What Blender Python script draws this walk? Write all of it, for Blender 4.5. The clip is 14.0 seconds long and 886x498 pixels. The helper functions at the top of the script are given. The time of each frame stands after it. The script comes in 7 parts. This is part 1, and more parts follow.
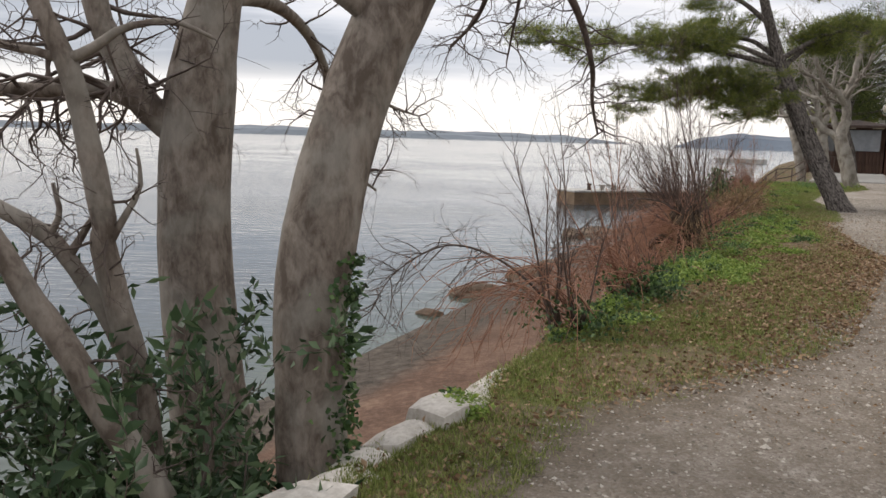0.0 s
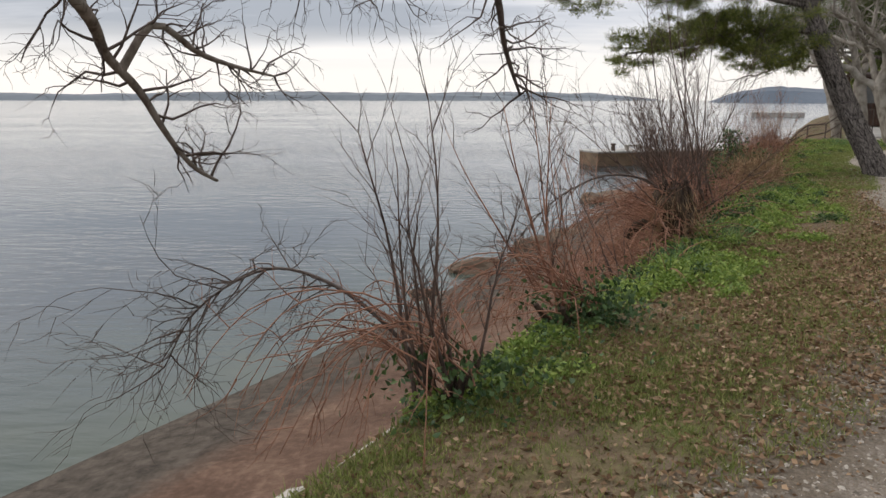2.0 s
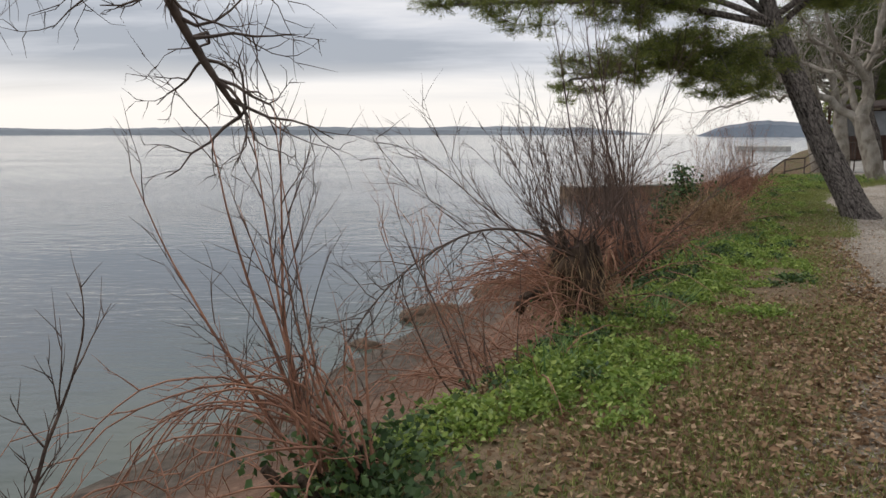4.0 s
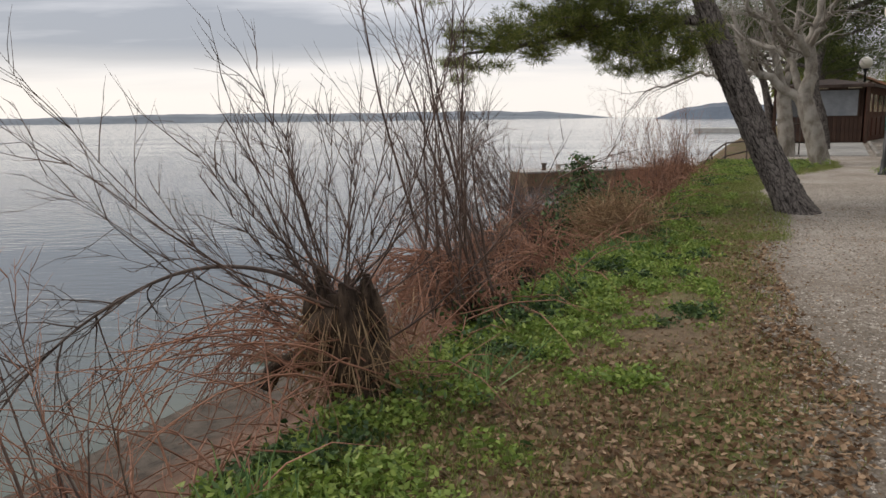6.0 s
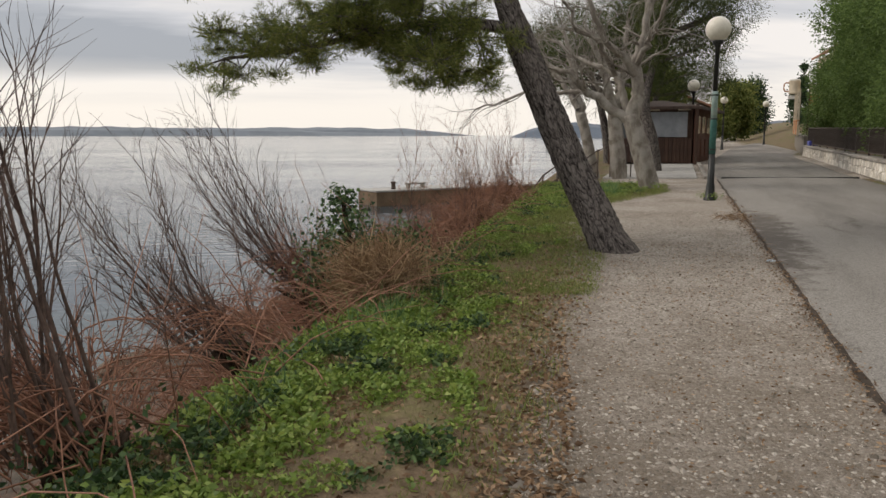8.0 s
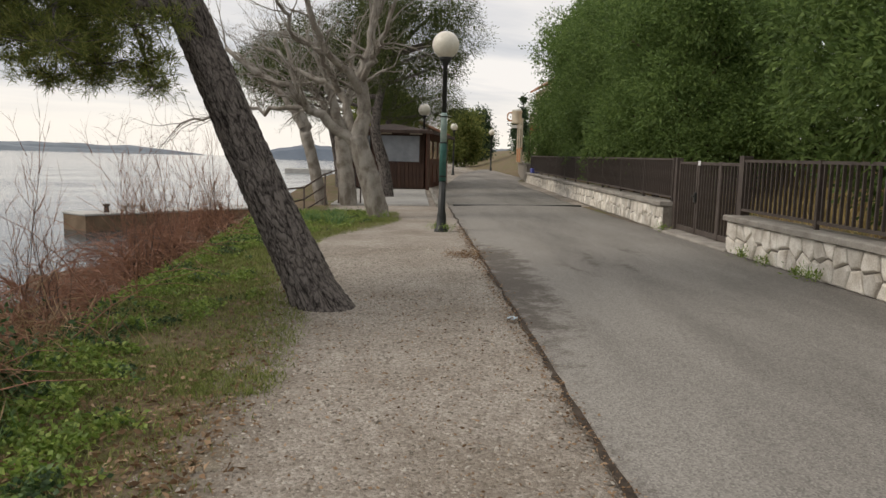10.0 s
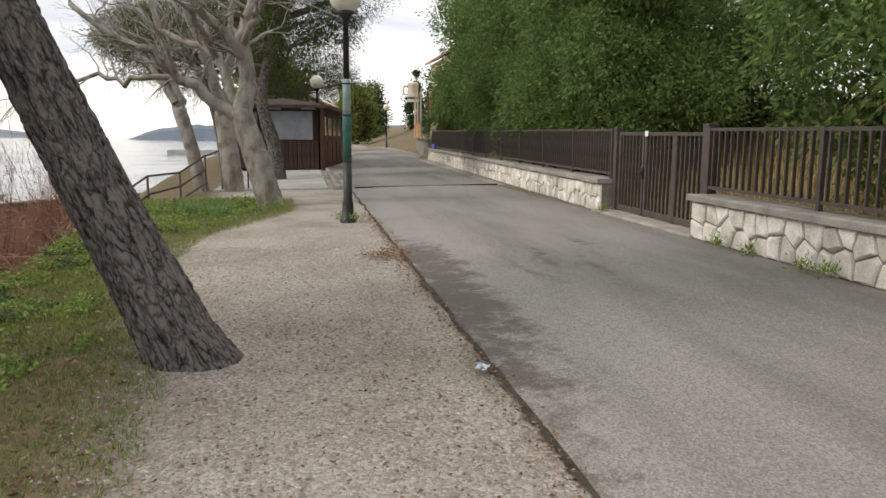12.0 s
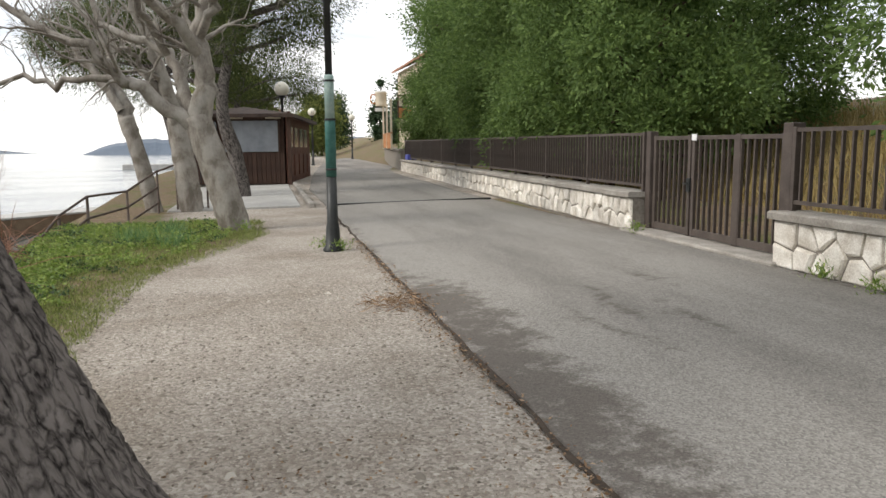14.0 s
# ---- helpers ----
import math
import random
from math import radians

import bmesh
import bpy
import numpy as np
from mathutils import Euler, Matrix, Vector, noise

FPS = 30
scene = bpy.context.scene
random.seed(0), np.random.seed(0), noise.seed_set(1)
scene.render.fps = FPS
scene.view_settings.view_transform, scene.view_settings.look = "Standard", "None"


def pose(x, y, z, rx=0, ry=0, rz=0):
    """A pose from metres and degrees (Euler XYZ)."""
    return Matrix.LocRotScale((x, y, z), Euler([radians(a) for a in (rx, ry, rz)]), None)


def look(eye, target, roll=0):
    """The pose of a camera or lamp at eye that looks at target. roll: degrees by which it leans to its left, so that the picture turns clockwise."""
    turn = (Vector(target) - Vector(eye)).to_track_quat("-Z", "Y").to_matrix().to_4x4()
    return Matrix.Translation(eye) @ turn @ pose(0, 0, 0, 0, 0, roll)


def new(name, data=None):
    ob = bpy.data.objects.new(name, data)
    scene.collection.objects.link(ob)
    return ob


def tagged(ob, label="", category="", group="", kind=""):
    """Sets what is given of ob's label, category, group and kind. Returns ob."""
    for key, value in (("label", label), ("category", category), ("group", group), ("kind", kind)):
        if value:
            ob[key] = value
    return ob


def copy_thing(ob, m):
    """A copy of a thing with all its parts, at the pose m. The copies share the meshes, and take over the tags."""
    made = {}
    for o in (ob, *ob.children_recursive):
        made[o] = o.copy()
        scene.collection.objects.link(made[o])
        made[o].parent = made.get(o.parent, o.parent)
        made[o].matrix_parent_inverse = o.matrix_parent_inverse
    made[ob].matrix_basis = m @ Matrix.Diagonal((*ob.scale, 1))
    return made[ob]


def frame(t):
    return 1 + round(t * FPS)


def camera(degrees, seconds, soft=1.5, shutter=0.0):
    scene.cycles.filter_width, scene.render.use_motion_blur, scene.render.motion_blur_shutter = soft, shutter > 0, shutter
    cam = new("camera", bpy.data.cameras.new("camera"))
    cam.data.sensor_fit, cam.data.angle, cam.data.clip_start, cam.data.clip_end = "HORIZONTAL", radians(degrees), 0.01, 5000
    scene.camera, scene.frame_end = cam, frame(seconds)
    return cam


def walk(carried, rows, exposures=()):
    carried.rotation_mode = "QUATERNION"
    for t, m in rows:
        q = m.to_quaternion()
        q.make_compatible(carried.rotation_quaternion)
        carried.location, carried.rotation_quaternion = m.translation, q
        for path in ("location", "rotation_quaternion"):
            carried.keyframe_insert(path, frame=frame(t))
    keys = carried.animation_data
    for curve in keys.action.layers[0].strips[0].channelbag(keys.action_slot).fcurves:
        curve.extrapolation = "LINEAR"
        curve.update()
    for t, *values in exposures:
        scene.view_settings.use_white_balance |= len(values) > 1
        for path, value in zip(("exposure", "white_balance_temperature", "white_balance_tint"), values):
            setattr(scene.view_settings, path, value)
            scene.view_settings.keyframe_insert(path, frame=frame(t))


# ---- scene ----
cam = camera(59.9, 14.0)
METRES, EYE, TILT, LEAN, TURN = 16.7, 1.5, -0.5, -1.05, 0.0
ROWS = [
    (0.0, 0.0, 0.0, 0.0, 0.08, -7.74, -0.58),
    (0.5, 0.0211, 0.0308, -0.0006, 1.08, -6.99, -1.04),
    (1.0, 0.0363, 0.0609, -0.0008, 3.21, -8.04, -0.41),
    (1.5, 0.053, 0.0957, 0.0013, 2.89, -9.6, 0.28),
    (2.0, 0.0693, 0.1277, 0.0026, 2.26, -10.5, 0.96),
    (2.5, 0.0853, 0.1608, 0.0034, 1.06, -8.99, 0.68),
    (3.0, 0.1043, 0.193, 0.0025, 1.71, -7.9, 1.04),
    (5.5, 0.2002, 0.3529, -0.0025, 0.27, -8.83, 1.32),
    (6.0, 0.2204, 0.3828, -0.0012, -1.22, -9.16, 1.7),
    (6.5, 0.2396, 0.4115, -0.0002, -1.81, -9.04, 1.87),
    (7.0, 0.26, 0.4442, 0.0013, -3.83, -8.42, 1.48),
    (7.5, 0.2809, 0.4713, 0.0017, -6.58, -8.12, 1.32),
    (8.0, 0.3, 0.501, 0.0005, -11.41, -8.19, 1.11),
    (8.5, 0.3213, 0.5293, 0.0002, -16.81, -8.77, 0.58),
    (9.0, 0.3397, 0.559, -0.0006, -21.09, -7.52, -0.4),
    (11.5, 0.4195, 0.7142, 0.0007, -38.81, -8.17, 1.02),
    (12.0, 0.4324, 0.7451, -0.0015, -38.42, -8.45, 0.82),
    (12.5, 0.4443, 0.7776, -0.0014, -38.83, -8.34, 1.27),
    (13.0, 0.4596, 0.8085, -0.0039, -40.27, -8.5, 1.51),
    (13.5, 0.4726, 0.8393, -0.0032, -40.54, -8.85, 1.31),
    (14.0, 0.4875, 0.868, -0.0034, -41.3, -7.73, 1.59),
]
walk(cam, [(t, pose(0, 0, EYE, TILT, LEAN, TURN) @ pose(METRES * x, METRES * y, METRES * z, 90 + pitch, roll, yaw)) for t, x, y, z, yaw, pitch, roll in ROWS],
     [(0.0, 0.22, 6600, 13), (3.0, -0.03, 6500, 12), (6.5, -0.03, 6700, 13), (9.0, -0.12, 6900, 12), (11.5, 0.28, 6700, 11), (14.0, 0.58, 6500, 10)])

# ---------- light ----------
SUN_EL, SUN_AZ = 38.0, -70.0          # degrees above the horizon; from the sea side
sun = new("sun", bpy.data.lights.new("sun", "SUN"))
sun.data.energy, sun.data.angle, sun.data.color = 1.5, radians(18), (1.0, 0.95, 0.88)
_e, _a = radians(SUN_EL), radians(SUN_AZ)
_to = Vector((math.sin(_a) * math.cos(_e), math.cos(_a) * math.cos(_e), math.sin(_e)))
sun.matrix_world = look(_to * 60, (0, 0, 0))

world = bpy.data.worlds.new("overcast")
scene.world = world
world.use_nodes = True
wn, wl = world.node_tree.nodes, world.node_tree.links
wn.clear()
w_out, w_bg = wn.new("ShaderNodeOutputWorld"), wn.new("ShaderNodeBackground")
w_bg.inputs["Strength"].default_value = 0.11
w_sky = wn.new("ShaderNodeTexSky")
w_sky.sky_type, w_sky.sun_disc = "NISHITA", False
w_sky.sun_elevation, w_sky.sun_rotation = _e, _a
w_sky.dust_density = 2.0
# a deck of cloud: the direction is carried onto a flat layer high above
w_tc, w_sep = wn.new("ShaderNodeTexCoord"), wn.new("ShaderNodeSeparateXYZ")
wl.new(w_tc.outputs["Generated"], w_sep.inputs[0])
w_up = wn.new("ShaderNodeMath"); w_up.operation = "MAXIMUM"; w_up.inputs[1].default_value = 0.0
wl.new(w_sep.outputs["Z"], w_up.inputs[0])
w_add = wn.new("ShaderNodeMath"); w_add.operation = "ADD"; w_add.inputs[1].default_value = 0.10
wl.new(w_up.outputs[0], w_add.inputs[0])
w_div = wn.new("ShaderNodeVectorMath"); w_div.operation = "DIVIDE"
w_comb = wn.new("ShaderNodeCombineXYZ")
for k in (0, 1, 2):
    wl.new(w_add.outputs[0], w_comb.inputs[k])
wl.new(w_tc.outputs["Generated"], w_div.inputs[0]); wl.new(w_comb.outputs[0], w_div.inputs[1])
w_map = wn.new("ShaderNodeMapping")
w_map.inputs["Scale"].default_value = (0.42, 1.0, 1.0)
w_map.inputs["Location"].default_value = (0.3, 0.35, 0.0)
wl.new(w_div.outputs[0], w_map.inputs[0])
w_noise = wn.new("ShaderNodeTexNoise")
w_noise.inputs["Scale"].default_value, w_noise.inputs["Detail"].default_value, w_noise.inputs["Roughness"].default_value = 0.75, 7.0, 0.55
wl.new(w_map.outputs[0], w_noise.inputs["Vector"])
w_ramp = wn.new("ShaderNodeValToRGB")
w_ramp.color_ramp.elements[0].position, w_ramp.color_ramp.elements[0].color = 0.30, (0.44, 0.48, 0.54, 1)
w_ramp.color_ramp.elements[1].position, w_ramp.color_ramp.elements[1].color = 0.58, (1.02, 1.01, 1.0, 1)
w_grey = w_ramp.color_ramp.elements.new(0.44); w_grey.color = (0.72, 0.75, 0.80, 1)
# a grey bank of cloud over the open sea, its base a few degrees above the horizon
w_low = wn.new("ShaderNodeMapRange"); w_low.interpolation_type = "SMOOTHSTEP"
w_low.inputs["From Min"].default_value, w_low.inputs["From Max"].default_value = 0.055, 0.08
w_high = wn.new("ShaderNodeMapRange"); w_high.interpolation_type = "SMOOTHSTEP"
w_high.inputs["From Min"].default_value, w_high.inputs["From Max"].default_value = 0.10, 0.17
w_high.inputs["To Min"].default_value, w_high.inputs["To Max"].default_value = 1.0, 0.0
w_side = wn.new("ShaderNodeMapRange"); w_side.interpolation_type = "SMOOTHSTEP"
w_side.inputs["From Min"].default_value, w_side.inputs["From Max"].default_value = -0.25, 0.12
w_side.inputs["To Min"].default_value, w_side.inputs["To Max"].default_value = -0.21, 0.0
w_rag = wn.new("ShaderNodeMath"); w_rag.operation = "MULTIPLY_ADD"; w_rag.inputs[1].default_value = 0.05
wl.new(w_noise.outputs["Fac"], w_rag.inputs[0]); wl.new(w_sep.outputs["Z"], w_rag.inputs[2])
w_rag2 = wn.new("ShaderNodeMath"); w_rag2.operation = "SUBTRACT"; w_rag2.inputs[1].default_value = 0.025
wl.new(w_rag.outputs[0], w_rag2.inputs[0])
wl.new(w_rag2.outputs[0], w_low.inputs["Value"]); wl.new(w_rag2.outputs[0], w_high.inputs["Value"]); wl.new(w_sep.outputs["X"], w_side.inputs["Value"])
w_bank, w_bank2, w_sum = (wn.new("ShaderNodeMath") for _ in range(3))
w_bank.operation, w_bank2.operation, w_sum.operation = "MULTIPLY", "MULTIPLY", "ADD"
wl.new(w_low.outputs[0], w_bank.inputs[0]); wl.new(w_high.outputs[0], w_bank.inputs[1])
wl.new(w_bank.outputs[0], w_bank2.inputs[0]); wl.new(w_side.outputs[0], w_bank2.inputs[1])
wl.new(w_bank2.outputs[0], w_sum.inputs[0]); wl.new(w_noise.outputs["Fac"], w_sum.inputs[1])
wl.new(w_sum.outputs[0], w_ramp.inputs[0])
# brighter towards the horizon, where the cloud thins
w_h = wn.new("ShaderNodeMapRange")
w_h.inputs["From Min"].default_value, w_h.inputs["From Max"].default_value = 0.03, 0.09
w_h.inputs["To Min"].default_value, w_h.inputs["To Max"].default_value = 1.0, 0.0
wl.new(w_sep.outputs["Z"], w_h.inputs["Value"])
w_bright = wn.new("ShaderNodeMix"); w_bright.data_type = "RGBA"
w_bright.inputs["B"].default_value = (1.10, 1.07, 1.01, 1)
wl.new(w_h.outputs[0], w_bright.inputs["Factor"]); wl.new(w_ramp.outputs[0], w_bright.inputs["A"])
w_gain = wn.new("ShaderNodeVectorMath"); w_gain.operation = "SCALE"; w_gain.inputs["Scale"].default_value = 9.0
wl.new(w_bright.outputs["Result"], w_gain.inputs[0])
w_mix = wn.new("ShaderNodeMix"); w_mix.data_type = "RGBA"; w_mix.inputs["Factor"].default_value = 0.9
wl.new(w_sky.outputs[0], w_mix.inputs["A"]); wl.new(w_gain.outputs[0], w_mix.inputs["B"])
wl.new(w_mix.outputs["Result"], w_bg.inputs["Color"])
wl.new(w_bg.outputs[0], w_out.inputs[0])


# ---------- materials ----------
def nodes_of(name):
    m = bpy.data.materials.new(name)
    m.use_nodes = True
    return m, m.node_tree.nodes, m.node_tree.links, m.node_tree.nodes["Principled BSDF"]


def plain(name, a, b, scale=4.0, rough=0.8, bump=0.2, fine=40.0, metal=0.0, per_piece=0.0, stretch=(1, 1, 1), rough_spread=0.12, spec=0.4):
    """Two-scale mottled surface: a and b are base colours; per_piece varies the value from object to object."""
    m, n, l, p = nodes_of(name)
    tc = n.new("ShaderNodeTexCoord")
    mp = n.new("ShaderNodeMapping"); mp.inputs["Scale"].default_value = stretch
    l.new(tc.outputs["Object"], mp.inputs[0])
    big, small = n.new("ShaderNodeTexNoise"), n.new("ShaderNodeTexNoise")
    big.inputs["Scale"].default_value, big.inputs["Detail"].default_value = scale, 4.0
    small.inputs["Scale"].default_value, small.inputs["Detail"].default_value = fine, 6.0
    l.new(mp.outputs[0], big.inputs["Vector"]); l.new(mp.outputs[0], small.inputs["Vector"])
    avg = n.new("ShaderNodeMath"); avg.operation = "MULTIPLY_ADD"; avg.inputs[1].default_value = 0.6
    half = n.new("ShaderNodeMath"); half.operation = "MULTIPLY"; half.inputs[1].default_value = 0.4
    l.new(small.outputs["Fac"], half.inputs[0])
    l.new(big.outputs["Fac"], avg.inputs[0]); l.new(half.outputs[0], avg.inputs[2])
    ramp = n.new("ShaderNodeValToRGB")
    ramp.color_ramp.elements[0].position, ramp.color_ramp.elements[0].color = 0.36, (*a, 1)
    ramp.color_ramp.elements[1].position, ramp.color_ramp.elements[1].color = 0.64, (*b, 1)
    l.new(avg.outputs[0], ramp.inputs[0])
    col = ramp.outputs[0]
    if per_piece:
        info = n.new("ShaderNodeObjectInfo")
        mr = n.new("ShaderNodeMapRange")
        mr.inputs["To Min"].default_value, mr.inputs["To Max"].default_value = 1 - per_piece, 1 + per_piece
        l.new(info.outputs["Random"], mr.inputs["Value"])
        hsv = n.new("ShaderNodeHueSaturation")
        l.new(col, hsv.inputs["Color"]); l.new(mr.outputs[0], hsv.inputs["Value"])
        col = hsv.outputs[0]
    l.new(col, p.inputs["Base Color"])
    rr = n.new("ShaderNodeMapRange")
    rr.inputs["To Min"].default_value, rr.inputs["To Max"].default_value = max(0, rough - rough_spread), min(1, rough + rough_spread)
    l.new(small.outputs["Fac"], rr.inputs["Value"]); l.new(rr.outputs[0], p.inputs["Roughness"])
    p.inputs["Metallic"].default_value = metal
    p.inputs["Specular IOR Level"].default_value = spec
    if bump:
        bp = n.new("ShaderNodeBump"); bp.inputs["Strength"].default_value = bump; bp.inputs["Distance"].default_value = 0.02
        l.new(avg.outputs[0], bp.inputs["Height"]); l.new(bp.outputs[0], p.inputs["Normal"])
    return m


def leafy(name, a, b, c, rough=0.5, trans=0.25, spec=0.4):
    """Leaves, needles, grass: colour varies from leaf to leaf; some light passes through."""
    m, n, l, p = nodes_of(name)
    g = n.new("ShaderNodeNewGeometry")
    ramp = n.new("ShaderNodeValToRGB")
    ramp.color_ramp.elements[0].color, ramp.color_ramp.elements[1].color = (*a, 1), (*c, 1)
    mid = ramp.color_ramp.elements.new(0.55); mid.color = (*b, 1)
    l.new(g.outputs["Random Per Island"], ramp.inputs[0])
    l.new(ramp.outputs[0], p.inputs["Base Color"])
    p.inputs["Roughness"].default_value, p.inputs["Specular IOR Level"].default_value = rough, spec
    if trans:
        tr = n.new("ShaderNodeBsdfTranslucent"); l.new(ramp.outputs[0], tr.inputs["Color"])
        mx = n.new("ShaderNodeMixShader"); mx.inputs[0].default_value = trans
        l.new(p.outputs[0], mx.inputs[1]); l.new(tr.outputs[0], mx.inputs[2])
        l.new(mx.outputs[0], n["Material Output"].inputs["Surface"])
    return m


def bark(name, dark, light, ridges=9.0, along=0.18, bump=0.8, patch=0.0, patch_colour=(0.4, 0.4, 0.35), crack=0.34, axis=(0, 0, 1), plate=0.13):
    """Bark in the trunk's own axes; ridges run along z."""
    m, n, l, p = nodes_of(name)
    tc, mp = n.new("ShaderNodeTexCoord"), n.new("ShaderNodeMapping")
    mp.inputs["Scale"].default_value = (1, 1, along)
    turn = n.new("ShaderNodeMapping")
    turn.inputs["Rotation"].default_value = Vector(axis).rotation_difference(Vector((0, 0, 1))).to_euler()
    l.new(tc.outputs["Object"], turn.inputs[0]); l.new(turn.outputs[0], mp.inputs[0])
    warp = n.new("ShaderNodeTexNoise"); warp.inputs["Scale"].default_value = 6.0; warp.inputs["Detail"].default_value = 4
    l.new(mp.outputs[0], warp.inputs["Vector"])
    vm = n.new("ShaderNodeVectorMath"); vm.operation = "MULTIPLY_ADD"; vm.inputs[1].default_value = (0.2, 0.2, 0.2)
    l.new(warp.outputs["Color"], vm.inputs[0]); l.new(mp.outputs[0], vm.inputs[2])
    vor = n.new("ShaderNodeTexVoronoi"); vor.feature = "DISTANCE_TO_EDGE"; vor.inputs["Scale"].default_value = ridges
    l.new(vm.outputs[0], vor.inputs["Vector"])
    fine = n.new("ShaderNodeTexNoise"); fine.inputs["Scale"].default_value = 45.0; fine.inputs["Detail"].default_value = 6
    l.new(mp.outputs[0], fine.inputs["Vector"])
    mr = n.new("ShaderNodeMapRange"); mr.inputs["From Max"].default_value = crack
    l.new(vor.outputs["Distance"], mr.inputs["Value"])
    # long streaks and grain carry more of the look than the plate edges
    streak = n.new("ShaderNodeTexNoise"); streak.inputs["Scale"].default_value = ridges * 0.8; streak.inputs["Detail"].default_value = 8; streak.inputs["Roughness"].default_value = 0.7
    l.new(vm.outputs[0], streak.inputs["Vector"])
    part_a = n.new("ShaderNodeMath"); part_a.operation = "MULTIPLY_ADD"; part_a.inputs[1].default_value = 1.15 if plate < 0.3 else 0.8
    part_b = n.new("ShaderNodeMath"); part_b.operation = "MULTIPLY"; part_b.inputs[1].default_value = plate
    part_c = n.new("ShaderNodeMath"); part_c.operation = "MULTIPLY_ADD"; part_c.inputs[1].default_value = 0.3
    l.new(mr.outputs[0], part_b.inputs[0])
    l.new(streak.outputs["Fac"], part_a.inputs[0]); l.new(part_b.outputs[0], part_a.inputs[2])
    l.new(fine.outputs["Fac"], part_c.inputs[0]); l.new(part_a.outputs[0], part_c.inputs[2])
    mul = part_c
    ramp = n.new("ShaderNodeValToRGB")
    ramp.color_ramp.elements[0].position, ramp.color_ramp.elements[0].color = 0.64, (*dark, 1)
    ramp.color_ramp.elements[1].position, ramp.color_ramp.elements[1].color = 0.98, (*light, 1)
    l.new(mul.outputs[0], ramp.inputs[0])
    col = ramp.outputs[0]
    if patch:
        big = n.new("ShaderNodeTexNoise"); big.inputs["Scale"].default_value = 3.5; big.inputs["Detail"].default_value = 5
        l.new(tc.outputs["Object"], big.inputs["Vector"])
        pr = n.new("ShaderNodeMapRange"); pr.inputs["From Min"].default_value, pr.inputs["From Max"].default_value = 0.46, 0.6
        pr.inputs["To Max"].default_value = patch
        l.new(big.outputs["Fac"], pr.inputs["Value"])
        mx = n.new("ShaderNodeMix"); mx.data_type = "RGBA"; mx.inputs["B"].default_value = (*patch_colour, 1)
        l.new(pr.outputs[0], mx.inputs["Factor"]); l.new(col, mx.inputs["A"])
        col = mx.outputs["Result"]
    l.new(col, p.inputs["Base Color"])
    p.inputs["Roughness"].default_value, p.inputs["Specular IOR Level"].default_value = 0.9, 0.2
    bp = n.new("ShaderNodeBump"); bp.inputs["Strength"].default_value = bump; bp.inputs["Distance"].default_value = 0.03
    l.new(mul.outputs[0], bp.inputs["Height"]); l.new(bp.outputs[0], p.inputs["Normal"])
    return m


